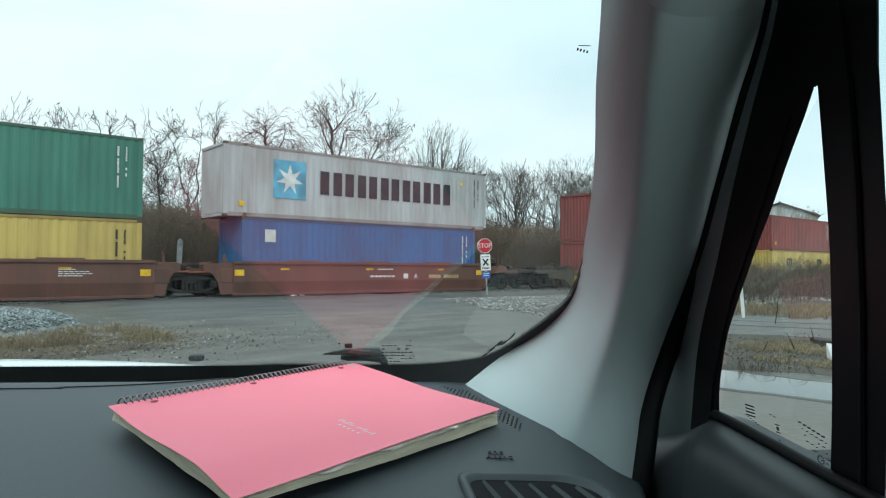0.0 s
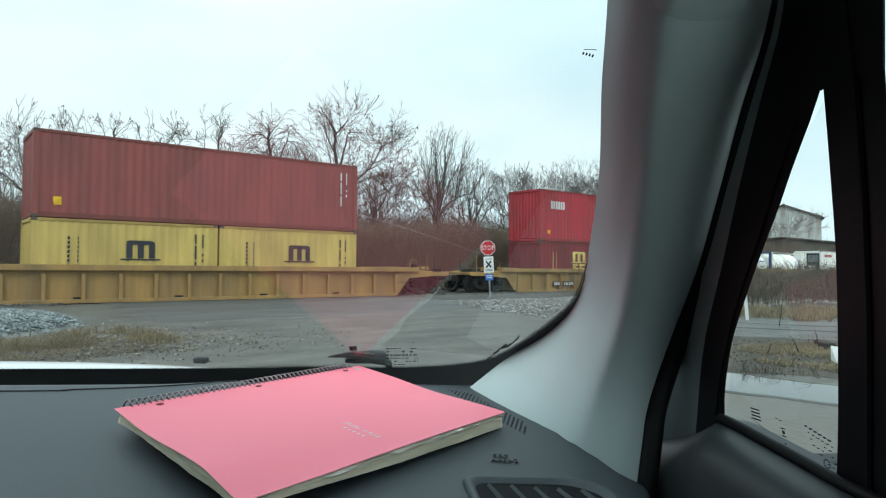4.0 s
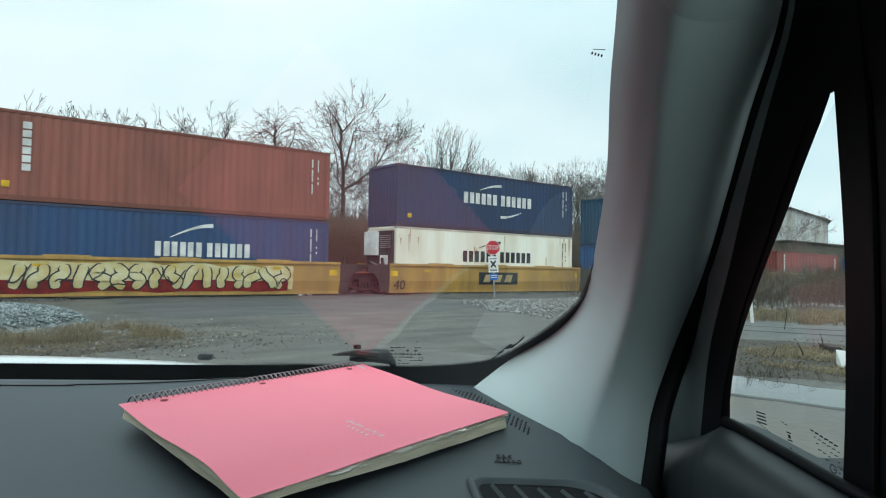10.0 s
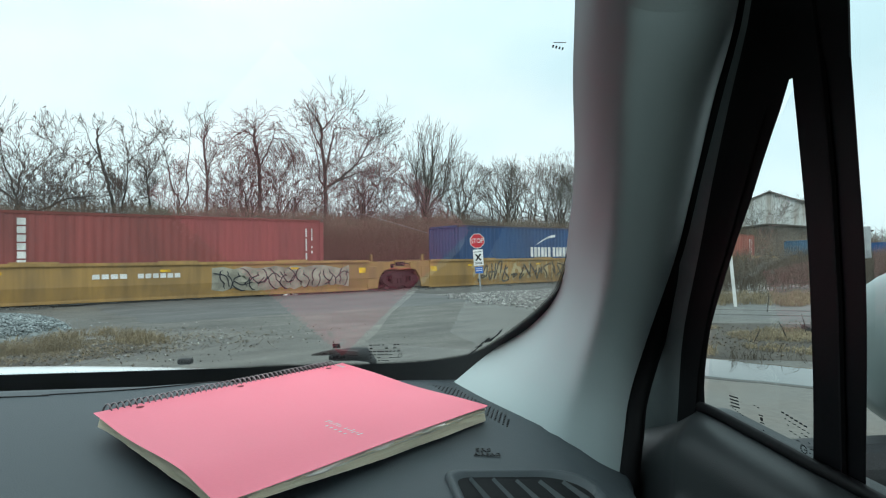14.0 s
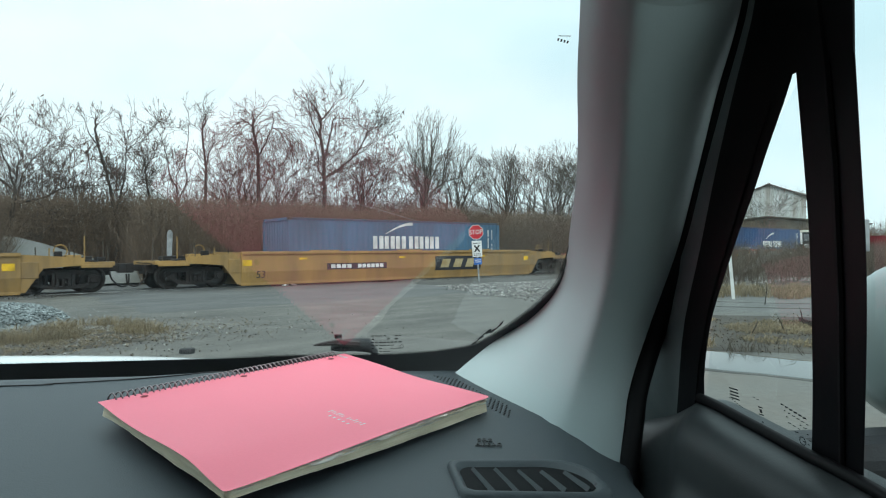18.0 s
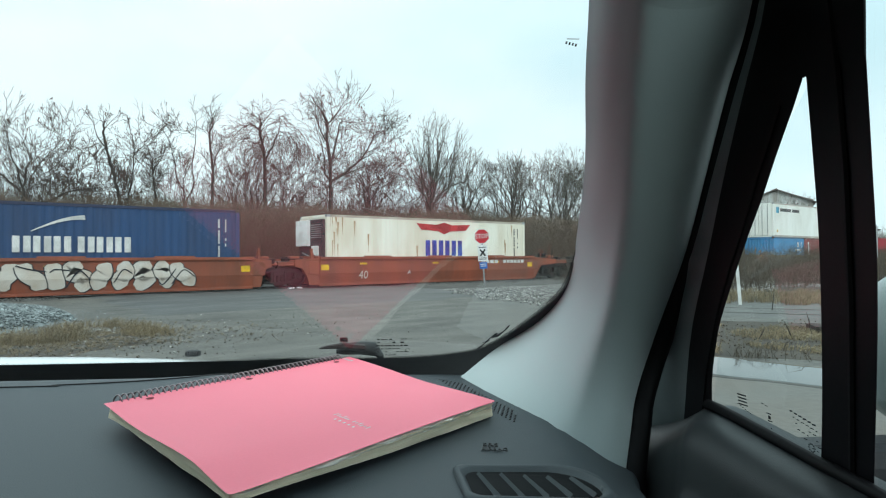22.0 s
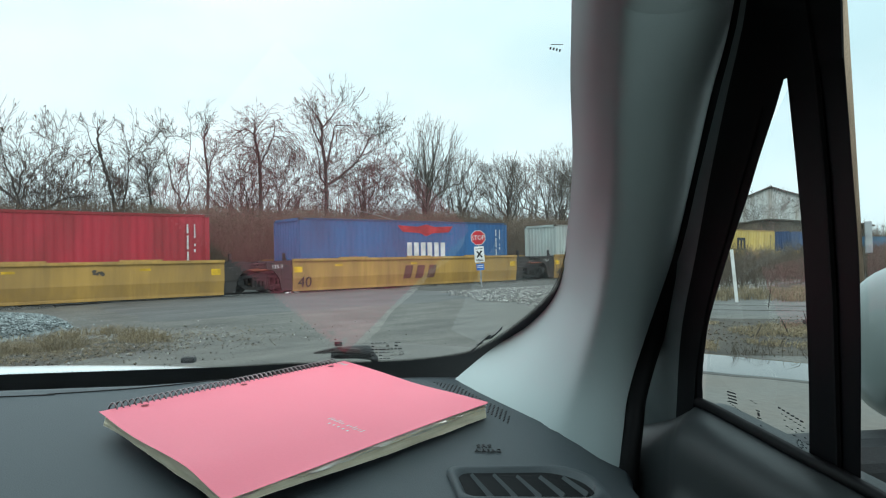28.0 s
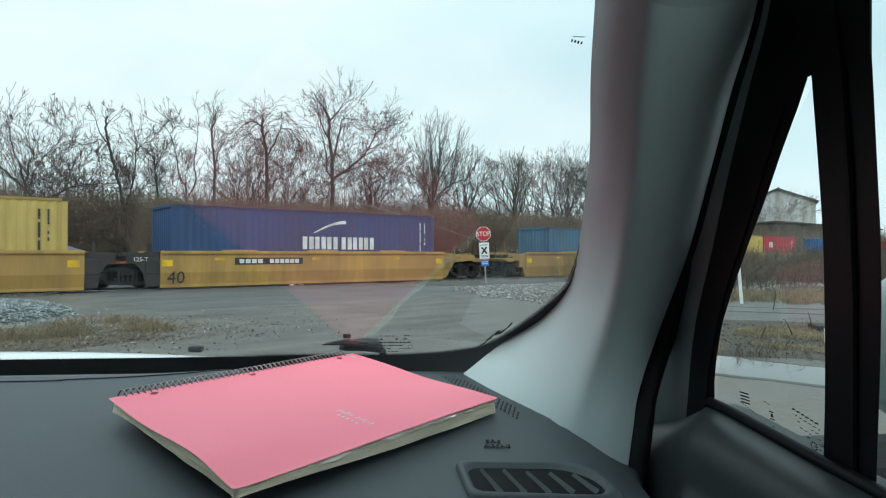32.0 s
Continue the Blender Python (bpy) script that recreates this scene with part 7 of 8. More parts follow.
well_car(138.65, 6.55, None, 146.7, "yellow", YL + " covered in graffiti", dark_ends=True, extra=deco(fortymark, lambda r, h, t: fill_patch(r, -5.6, 4.4, 0.2, 1.3, M_GRAFPALE, 3), lambda r, h, t: throw_up(r, -5.3, 4.2, 0.18, 1.22, 16, (M_GRAFPALE, M_GRAFRED), 10)))
container(154.3, C40, RIDE_Z, "cream", "stained white refrigerated container with dark letter blocks", kind="reefer", extra=logo_crest(x=0.3, two=False, flat=True, low=True))
container(154.3, C40, HIGH, "ink blue", "dark ink blue container with white lettering blocks and two strokes", extra=logo_crest(x=0.3))
well_car(154.3, 6.55, None, 162.6, "yellow", YL, dark_ends=True, extra=deco(fortymark, lambda r, h, t: block_logo(r, 0.15, 0.72, True, None, 1.35, 0.5)))
container(170.15, C40, RIDE_Z, "blue", "bright blue corrugated container below a deep blue one", False)
container(170.15, C40, LOW, "navy", "weathered navy container with white lettering blocks and two strokes", extra=logo_crest(x=0.3))


def strange(r, h, t):
    fill_patch(r, -5.9, -0.5, 0.12, 1.15, M_GRAFTEAL, 4)
    for m, d, grow in ((M_MARKWHITE, 0.040, 0.105), (M_MARKDARK, 0.052, 0.052)):
        me = text_mesh("STRANGE", 1.16, 0.006, grow=grow)
        me.transform(Matrix(((0.95, 0.05, 0, 0), (0, 1.20, 0, 0), (0, 0, 1, 0), (0, 0, 0, 1))))
        ob = link_mesh("graffiti_letters", me, m, r, "graffiti letters STRANGE")
        ob.matrix_basis = pose(-3.25, -SIDE - d, 0.68, 90)


well_car(170.15, 6.55, None, 178.3, "yellow", YL + " with white and black graffiti letters", own_rear=True, dark_ends=False, extra=deco(strange, lambda r, h, t: scrawl(r, 1.2, 5.2, 0.25, 0.75, TONE["dirty"], 12, 14, 0.04), lambda r, h, t: plain_number(r, 3.9, 0.95, None, False, 1.6)))

# three-unit long yellow car
container(191.9, C40, RIDE_Z, "brown red", "brown-red container with vertical white letter blocks", extra=logo_vertical(1.15, 6, 0.25))
well_car(191.9, 8.2, 182.68, 202.0, "ochre", YL + " with pale graffiti", own_front=True, extra=deco(lambda r, h, t: plain_number(r, -1.4, 0.9, None, False, 3.0), lambda r, h, t: fill_patch(r, 1.2, 7.2, 0.2, 1.2, M_GRAFSILVER, 7), lambda r, h, t: throw_up(r, 1.4, 7.2, 0.2, 1.15, 9, (M_GRAFSILVER,), 13, 0.05)))
container(211.8, C40, RIDE_Z, "deep blue", "deep blue container with white lettering blocks", extra=logo_crest_low(0.9))
well_car(211.8, 8.2, None, 221.7, "ochre", YL + " covered in graffiti", extra=deco(lambda r, h, t: scrawl(r, -5.5, 6.5, 0.2, 1.25, M_GRAFFITI, 14, 26, 0.07), lambda r, h, t: scrawl(r, -5.5, 6.5, 0.2, 1.2, TONE["dirty"], 15, 22, 0.045, -SIDE - 0.05)))
container(231.7, C40, RIDE_Z, "orange", "orange-brown corrugated container in a yellow well car", True)
well_car(231.7, 8.2, None, 241.15, "ochre", YL + " with big graffiti letters", own_rear=True, extra=deco(lambda r, h, t: fill_patch(r, -6.9, 0.2, 0.15, 1.2, M_GRAFFITI, 8), lambda r, h, t: throw_up(r, -6.7, 0.1, 0.2, 1.12, 9, (M_GRAFFITI,), 16, 0.05), lambda r, h, t: plain_number(r, 3.4, 0.75, None, False, 3.0)))

container(255.35, C40, RIDE_Z, "teal blue", "faded grey-blue container with white lettering blocks", False, extra=logo_crest_low(0.0, 1.1))
well_car(255.35, 8.2, 245.5, 265.3, "ochre", YL + " with a dark logo panel", own_front=True, own_rear=True, extra=deco(lambda r, h, t: digits(r, "53", -7.4, 0.45, 0.42, M_MARKDARK), lambda r, h, t: plain_number(r, -2.9, 0.72, None, True, 2.8), lambda r, h, t: block_logo(r, 3.0, 0.75, True, None, 1.5, 0.55)))

# rust-brown three-unit car
RB = "rust-brown steel well car"
container(277.55, C40, RIDE_Z, "blue", "bright blue corrugated container in a rust-brown car", False)
well_car(277.55, 6.55, 269.68, 285.75, "rust", RB, own_front=True, extra=deco(lambda r, h, t: digits(r, "40", 4.3, 0.46, 0.50, M_GRAFWHITE), lambda r, h, t: plain_number(r, -3.6, 0.95, None, False, 3.4)), top=1.26)
container(293.78, C40, RIDE_Z, "deep blue", "deep blue container with white lettering blocks", extra=deco(logo_crest_low(0.4), lambda r, L, H: plain_words(r, "eco container", -L + 1.5, 1.20, 0.36)))
well_car(293.78, 6.55, None, 301.55, "rust", RB + " with pale graffiti letters", extra=deco(lambda r, h, t: digits(r, "40", -5.3, 0.40, 0.50, M_GRAFFITI), lambda r, h, t: throw_up(r, -3.9, 4.2, 0.0, 1.32, 12, (M_GRAFWHITE,), 18, 0.035, fat=0.165)), top=1.26)
container(309.8, C40, RIDE_Z, "cream", "white refrigerated container with a red wing and blue blocks", kind="reefer", extra=logo_wing(M_MARKBLUE, M_MARKRED, 0.4))
well_car(309.8, 6.55, None, 317.7, "rust", RB, own_rear=True, extra=deco(lambda r, h, t: digits(r, "40", -4.4, 0.46, 0.50, M_GRAFWHITE), lambda r, h, t: digits(r, "A", -1.9, 0.55, 0.26, M_MARKWHITE), lambda r, h, t: plain_number(r, 4.2, 1.0, None, False, 3.2)), top=1.26)

container(328.02, C20, RIDE_Z, "dark red", "short dark red container with vertical white letter blocks", False, extra=logo_vertical(0.75, 3, 0.45, 0.5))
container(334.14, C20, RIDE_Z, "blue", "short bright blue corrugated container in a well car", False)
well_car(331.07, 8.1, 322.05, 340.08, "dirty", "grimy dark brown well car with stake-pocket sides", True, own_front=True, own_rear=True, top=1.30)

container(349.08, C20, RIDE_Z, "light blue", "short light blue container with a white plate", False, extra=deco(lambda r, L, H: mark(r, "logo_plate", M_MARKWHITE, [(1.6, 1.9, 1.75, 2.2)] + word(1.2, 2.4, 1.4, 1.6, 5), "white plate with lettering blocks")))
container(355.20, C20, RIDE_Z, "brown red", "short brown-red container with vertical white letter blocks", False, extra=logo_vertical(0.75, 6, 0.35, 0.24))
container(352.15, C40, LOW, "white", "white container with steel doors and a small sky blue logo", kind="reefer", doors=True, unit=False, extra=logo_star_small)
well_car(352.15, 6.4, 344.28, 360.4, "ochre", "dirty ochre well car with ribbed sides", True, own_front=True, own_rear=True, extra=deco(lambda r, h, t: digits(r, "40", 0.0, 0.42, 0.45, M_MARKDARK, -SIDE + 0.03), lambda r, h, t: plain_number(r, -4.9, 0.42, None, True, 2.2, -SIDE + 0.03)))

# second five-unit yellow car
container(372.35, C40, RIDE_Z, "red", "red container with a short white wordmark", extra=logo_short(1.0, 1.3, 0.60, 0.5, 3))
well_car(372.35, 6.55, 364.75, 380.5, "yellow", YL, own_front=True, dark_ends=False, extra=deco(fortymark, lambda r, h, t: plain_number(r, -2.8, 0.98, None, True, 3.0), lambda r, h, t: scrawl(r, 2.0, 2.4, 0.9, 1.1, TONE["dirty"], 20, 4, 0.03)))
container(388.3, C40, RIDE_Z, "blue", "bright blue container with a red wing and white blocks", extra=logo_wing(M_MARKWHITE, M_MARKRED, 0.6))
well_car(388.3, 6.55, None, 396.4, "yellow", YL, dark_ends=True, extra=deco(fortymark, lambda r, h, t: block_logo(r, 0.05, 0.68, False, TONE["brown"], 1.3, 0.8)))
container(404.48, C40, RIDE_Z, "pale green", "faded grey-green container with blue and cream logo panels", extra=logo_panels)
well_car(404.48, 6.55, None, 412.65, "yellow", YL, dark_ends=True, extra=deco(fortymark, lambda r, h, t: block_logo(r, 0.15, 0.68, False, TONE["brown"], 1.2, 0.75)))
container(420.58, C40, RIDE_Z, "yellow", "faded yellow container with dark arches", extra=logo_arch(0.1, 1.45))
well_car(420.58, 6.55, None, 428.55, "yellow", YL, dark_ends=True, extra=deco(fortymark, lambda r, h, t: block_logo(r, 0.15, 0.68, False, TONE["brown"], 1.2, 0.75)))
container(436.1, C40, RIDE_Z, "deep blue", "deep blue container with white lettering blocks", extra=logo_crest_low(0.9))
well_car(436.1, 6.55, None, 444.2, "yellow", YL, own_rear=True, dark_ends=False, extra=deco(fortymark, lambda r, h, t: plain_number(r, -2.4, 0.98, None, True, 2.6)))

container(456.6, C40, RIDE_Z, "teal blue", "faded grey-blue corrugated container", False)
well_car(456.6, 8.2, 448.5, 466.6, "ochre", YL, own_front=True)
container(473.5, C20, RIDE_Z, "yellow", "short faded yellow container in a well car", False)
container(479.65, C20, RIDE_Z, "red", "short red container with a white mark", False, extra=logo_short(1.0, 0.6, 0.62, 0.5, 1))
well_car(476.55, 8.2, None, 486.5, "ochre", YL)
container(496.4, C40, RIDE_Z, "blue", "bright blue corrugated container in a yellow car", False)
well_car(496.4, 8.2, None, 506.4, "ochre", YL)
container(516.3, C40, RIDE_Z, "brown red", "brown-red corrugated container in a yellow car", False)
well_car(516.3, 8.2, None, 526.2, "ochre", YL, own_rear=True)

# ---- the parked car in which the camera sits ----
M_FRIT = mat("black ceramic glass print", (0.042, 0.047, 0.054), 0.5, 0, 0.1, 5, 100, 0, spec=0.15)
M_DASH = mat("dark grey dashboard vinyl", (0.056, 0.068, 0.075), 0.5, 0, 0.12, 3, 900, 0.25, (0.049, 0.060, 0.067), 0.4, spec=0.35)
M_TRIM = mat("pale grey pillar trim", (0.50, 0.578, 0.578), 0.5, 0, 0.05, 3, 1200, 0.12, (0.465, 0.538, 0.538), 0.3)
M_RUBBER = mat("black rubber seal", (0.006, 0.006, 0.007), 0.55, 0, 0.1, 5, 300, 0.1, spec=0.2)
M_PANEL = mat("black door panel vinyl", (0.031, 0.036, 0.038), 0.48, 0, 0.1, 3, 900, 0.12, spec=0.35)
M_VENTSHADE = mat("black vent shade", (0.011, 0.012, 0.013), 0.65, 0, 0.1, 3, 900, 0.2, spec=0.1)
M_FRAME = mat("black painted door frame", (0.006, 0.006, 0.0075), 0.45, 0, 0.1, 5, 200, 0.05, spec=0.2)
M_GREYSTRIP = mat("grey frame trim", (0.30, 0.345, 0.345), 0.5, 0, 0.1, 5, 600, 0.1)
M_HEADLINER = mat("grey headliner cloth", (0.20, 0.21, 0.21), 0.9, 0, 0.15, 3, 400, 0.2)
M_CARWHITE = mat("white car paint", (0.72, 0.75, 0.75), 0.25, 0, 0.03, 2, 30, 0.0, (0.66, 0.69, 0.69), 0.3, coat=0.6)
M_COWL = mat("black cowl plastic", (0.017, 0.018, 0.020), 0.6, 0, 0.15, 4, 300, 0.2)
M_VENT = mat("black vent plastic", (0.022, 0.023, 0.025), 0.45, 0, 0.1, 4, 300, 0.1)
M_WIND = glass_mat("windshield glass", (0.93, 0.965, 0.96), 0.06, 0.95)
M_SIDEGLASS = glass_mat("side window glass", (0.90, 0.955, 0.95), 0.04, 0.9)
M_SEAT = mat("dark seat cloth", (0.06, 0.06, 0.062), 0.9, 0, 0.2, 3, 300, 0.3)

car = empty("parked_car", pose(0, 0, 0, 0, 0, -35))
tagged(car, "parked white car with a dark dashboard and pale pillar trim", "car")


def catmull2(pts, n):
    return [(p.x, p.y) for p in catmull([(a, b, 0) for a, b in pts], n)]


def C(f, r, u):
    """Forward, right and up of the eye to the car's own axes."""
    return Vector((r, f, u + 1.4))


def dash_u(f, r):
    return -0.168 + 0.12 * (f - 0.57) + 0.06 * min(max(0.1 - r, 0), 0.3)


# dashboard: a padded top that rolls over towards the seats
def dash_end(f):
    """The dashboard's right end: short beside the door, wide under the pillar."""
    return max(0.205, 0.366 * f)


def dash_row(u, out=0.0, drop=0.0):
    row = []
    r = -1.25 + (dash_end(0.8) + 1.25) * u
    edge = 0.752 + 0.05 * min(max((r + 0.25) / 0.35, 0), 1)
    line = [(edge + 0.035, edge, -0.045), (edge + 0.010, edge, -0.010), (edge, edge, -0.002)]
    line += [(edge + (0.40 - edge) * k / 25, edge + (0.40 - edge) * k / 25, 0.0) for k in range(1, 26)]
    line += [(0.40 - 0.09 * math.sin(k / 8 * 1.5), 0.40, -0.012 * k / 8 * 1.5 - 0.10 * (1 - math.cos(k / 8 * 1.5))) for k in range(1, 9)] + [(0.33, 0.40, -0.5)]
    for f, fu, du in line:
        r = -1.25 + (dash_end(f) + 1.25) * u
        k = min(max((r - 0.152) / 0.08, 0), 1)
        row.append(C(f, r + out, dash_u(fu, r) + du - drop - 0.034 * k * k * (3 - 2 * k)))
    return row


rows = [dash_row((i / 60) ** 0.8) for i in range(61)]
rows += [dash_row(1.0, a, b) for a, b in ((0.005, 0.0012), (0.009, 0.005), (0.012, 0.012), (0.013, 0.04), (0.013, 0.3))]
dash = part("dashboard", loft(rows), M_DASH, car, "", True)
# perforated speaker strip beside the pillar
bm = bmesh.new()
for i in range(24):
    for j in range(7):
        f, r = 0.770 - 0.0062 * i - 0.002 * j, 0.058 + 0.0030 * i + 0.0042 * j
        if r / f > 0.192:
            continue
        box(bm, r - 0.0008, r + 0.0008, f - 0.0024, f + 0.0024, dash_u(f, r) + 1.4 - 0.001, dash_u(f, r) + 1.4 + 0.0004)
tagged(part("speaker_grille", bm, M_VENT, dash, "fine black slots of a speaker grille"), kind="stuff")

part("dash_seam", tube([C(f, r, dash_u(f, r) + 0.0006) for f, r in catmull2([(0.722, -1.2), (0.722, -0.43), (0.726, -0.35), (0.733, -0.28), (0.745, -0.22), (0.758, -0.18)], 60)], 0.0007, 6), M_VENT, dash, "dark seam along the dashboard's far edge", True)

# air vent near the pillar
def V3(x, d, h):
    """Right of the eye, back from the vent's far edge, and over the dashboard's skin."""
    f = 0.533 - d
    return Vector((x, f, dash_u(f, x) + 1.4 + h))


def ring(g, h, n=8):
    """A rounded outline, shrunk by g; its far right corner is cut by a wide curve."""
    x0, x1, d0, d1 = 0.050 + g, 0.163 - g, g, 0.064 - g
    out = []
    for cx, cd, r, st in ((x1 - 0.014, d1 - 0.014, 0.014, 0), (x0 + 0.010, d1 - 0.016, 0.010, 1), (x0 + 0.010, d0 + 0.010, 0.010, 2), (x1 - 0.040, d0 + 0.040, 0.040, 3)):
        for k in range(n + 1):
            a = (st + k / n) * math.pi / 2
            out.append(V3(cx + r * math.cos(a) + 0.10 * (cd - d0), cd + r * math.sin(a), h))
    return out


bezel = part("vent_bezel", loft([ring(-0.002, -0.004), ring(-0.001, 0.003), ring(0.002, 0.0045), ring(0.005, 0.0040), ring(0.007, 0.001), ring(0.008, 0.0006)], True), M_DASH, dash, "raised rim of the air vent", True)
# a flat black sheet on the skin stands in for the opening's shade
bm = loft([ring(0.0078, 0.0010), ring(0.0125, 0.0012)], True)
bm.verts.ensure_lookup_table()
bm.faces.new([bm.verts[i] for i in range(len(bm.verts) // 2, len(bm.verts))])
part("vent_mouth", bm, M_VENTSHADE, bezel, "flat black sheet for the shaded vent opening")
for i in range(5):
    x = 0.068 + 0.0180 * i
    d0 = 0.013 + 0.0030 * max(0, i - 1)
    part("vent_slat", loft([[V3(x, d0, 0.0016), V3(x + 0.002, d0 + 0.001, 0.0042), V3(x + 0.002, d0 + 0.002, 0.0016)], [V3(x + 0.010, 0.054, 0.0016), V3(x + 0.0125, 0.054, 0.0052), V3(x + 0.0130, 0.054, 0.0016)]]), M_DASH, bezel)

for words, f, r, w in (("SRS", 0.5795, 0.0885, 1.55), ("AIRBAG", 0.5700, 0.0905, 1.12)):
    ob = link_mesh("embossed_lettering", text_mesh(words, 0.0098, 0.0008), M_VENT, dash, "embossed letters " + words)
    ob.matrix_basis = Matrix.Translation(C(f, r, dash_u(f, r) + 0.0014)) @ pose(0, 0, 0, 6.8, 2.6, -3) @ Matrix.Diagonal((w * 0.62, 0.95, 1, 1))

# A-pillar trim: a moulding from the glass edge over a soft ridge to the door seal
INNER = [(0.27, 0.09, 0.235), (0.383, 0.120, 0.158), (0.438, 0.134, 0.123), (0.51, 0.155, 0.076), (0.587, 0.171, 0.026), (0.672, 0.184, -0.030), (0.735, 0.168, -0.072), (0.785, 0.128, -0.108), (0.783, 0.078, -0.146)]
RIDGE = [(0.235, 0.101, 0.2), (0.335, 0.1313, 0.138), (0.39, 0.1485, 0.11), (0.455, 0.1688, 0.068), (0.515, 0.185, 0.023), (0.56, 0.1913, -0.034), (0.585, 0.1845, -0.088), (0.592, 0.1748, -0.132), (0.592, 0.162, -0.178)]
OUTER = [(0.385, 0.243, 0.270), (0.446, 0.258, 0.179), (0.492, 0.263, 0.126), (0.532, 0.266, 0.069), (0.575, 0.267, 0.003), (0.624, 0.258, -0.078), (0.622, 0.239, -0.132), (0.611, 0.2295, -0.163), (0.598, 0.219, -0.200)]
NS = 44


def along_line(pts, s):
    """A point at the share s of a smooth line through pts."""
    P = [Vector(p) for p in pts]
    P = [P[0] * 2 - P[1]] + P + [P[-1] * 2 - P[-2]]
    s = s * (len(P) - 3)
    k = min(int(s), len(P) - 4)
    t = s - k
    a, b, c, d = P[k:k + 4]
    return 0.5 * (2 * b + (c - a) * t + (2 * a - 5 * b + 4 * c - d) * t * t + (3 * b - a - 3 * c + d) * t ** 3)


def pillar_point(s, w, lift=0.0):
    a, m, b = (along_line(g, s) for g in (INNER, RIDGE, OUTER))
    p = along_line([a, a * 0.60 + m * 0.40, a * 0.27 + m * 0.70 + b * 0.03, m * 0.88 + (a + b) * 0.06, m * 0.72 + b * 0.25 + a * 0.03, m * 0.43 + b * 0.57, b], w)
    soft = a * (1 - w) ** 2 + m * 2 * w * (1 - w) + b * w * w
    p = p * 0.62 + soft * 0.38
    return C(p.x - lift, p.y - 0.3 * lift, p.z)


pillar = part("pillar_trim", loft([[pillar_point(i / (NS - 1), k / 28) for k in range(29)] for i in range(NS)]), M_TRIM, car, "pale grey moulded windshield pillar trim", True)
rows = []
for q in range(10):
    u = q / 9
    rows.append([pillar_point((0.098 + 0.037 * math.sin(math.pi * (k + 0.3) / 14.6) ** 0.45) * (1 - u), 0.30 + 0.67 * k / 14, 0.013 * math.sin(min(u * 5, 1) * 1.57) * math.sin(math.pi * (k + 0.6) / 15.2) ** 0.4 + 0.0004) for k in range(15)])
part("handle_cover", loft(rows), M_TRIM, pillar, "rounded cover at the top of the pillar", True)
outer = [along_line(OUTER, i / 39) for i in range(40)]
part("pillar_seal", tube([C(p.x + 0.003, p.y + 0.0085, p.z) for p in outer] + [C(0.59, 0.222, -0.24), C(0.585, 0.222, -0.28)], 0.0105, 10, ref=Vector((0, 1, 0))), M_RUBBER, car, "black rubber door seal", True)


def door_r(f, u):
    """The plane of the door glass."""
    return 0.29 + 0.15 * (0.577 - f) - 0.17 * (u + 0.131)


def D(f, u, out=0.0):
    return C(f, door_r(f, u) + out, u)


def strip(name, left, right, material, depth=0.02, n=24, inward=0.0, label="", parent=None, crown=0.0):
    """A frame member between two lines in the door's plane."""
    a, b = catmull([(f, u, 0) for f, u in left], n), catmull([(f, u, 0) for f, u in right], n)
    rows = []
    for p, q in zip(a, b):
        m = (p + q) / 2
        rows.append([D(p.x, p.y, depth), D(p.x, p.y, -inward), D(m.x, m.y, -inward - crown), D(q.x, q.y, -inward), D(q.x, q.y, depth)])
    return part(name, loft(rows), material, parent or car, label, False)


GL = [(0.398, 0.155), (0.412, 0.119), (0.447, 0.073), (0.470, 0.042), (0.495, 0.011), (0.536, -0.044), (0.553, -0.072), (0.572, -0.116), (0.580, -0.16)]
SR = [(0.405, 0.210), (0.420, 0.170), (0.456, 0.117), (0.492, 0.064), (0.533, 0.002), (0.581, -0.070), (0.624, -0.153), (0.64, -0.19)]
SL = [(0.423, 0.225), (0.438, 0.178), (0.480, 0.121), (0.521, 0.066), (0.568, 0.002), (0.640, -0.075), (0.722, -0.179), (0.75, -0.22)]
# narrower upwards; part of this taper stands in for the sash's dim top
SASH = [(a + (c - a) * w, b + (d - b) * w) for (a, b), (c, d), w in zip(SL, SR, (0.25, 0.30, 0.40, 0.52, 0.68, 0.86, 1.0, 1.0))]
strip("door_sash", SL, SASH, M_GREYSTRIP, 0.003, label="dark grey sash strip")
channel = strip("window_channel", SASH, GL, M_FRAME, 0.0004, label="black window channel")
part("channel_bead", tube([D(f, u, -0.001) for f, u in catmull2([(0.434, 0.105), (0.466, 0.062), (0.494, 0.022), (0.535, -0.034), (0.570, -0.095), (0.590, -0.14)], 24)], 0.0008, 6), M_RUBBER, channel, "thin rubber bead")
strip("frame_upper", [(0.460, 0.330), (0.427, 0.235), (0.404, 0.175), (0.411, 0.118)], [(0.320, 0.330), (0.343, 0.235), (0.355, 0.165), (0.364, 0.118)], M_FRAME, 0.0004, inward=0.001, label="black upper door frame")
post = strip("window_post", [(0.407, 0.140), (0.409, 0.119), (0.416, 0.058), (0.422, 0.012), (0.432, -0.043), (0.444, -0.101), (0.457, -0.156), (0.460, -0.175)], [(0.362, 0.135), (0.364, 0.118), (0.373, 0.051), (0.380, 0.001), (0.391, -0.056), (0.411, -0.145), (0.416, -0.170)], M_FRAME, 0.0004, label="black post between two side windows")
part("post_bead", tube([D(f, u, -0.001) for f, u in ((0.374, 0.30), (0.378, 0.20), (0.384, 0.112), (0.391, 0.051), (0.404, -0.03), (0.419, -0.105), (0.432, -0.17))], 0.0022, 6), M_RUBBER, post, "rubber bead")

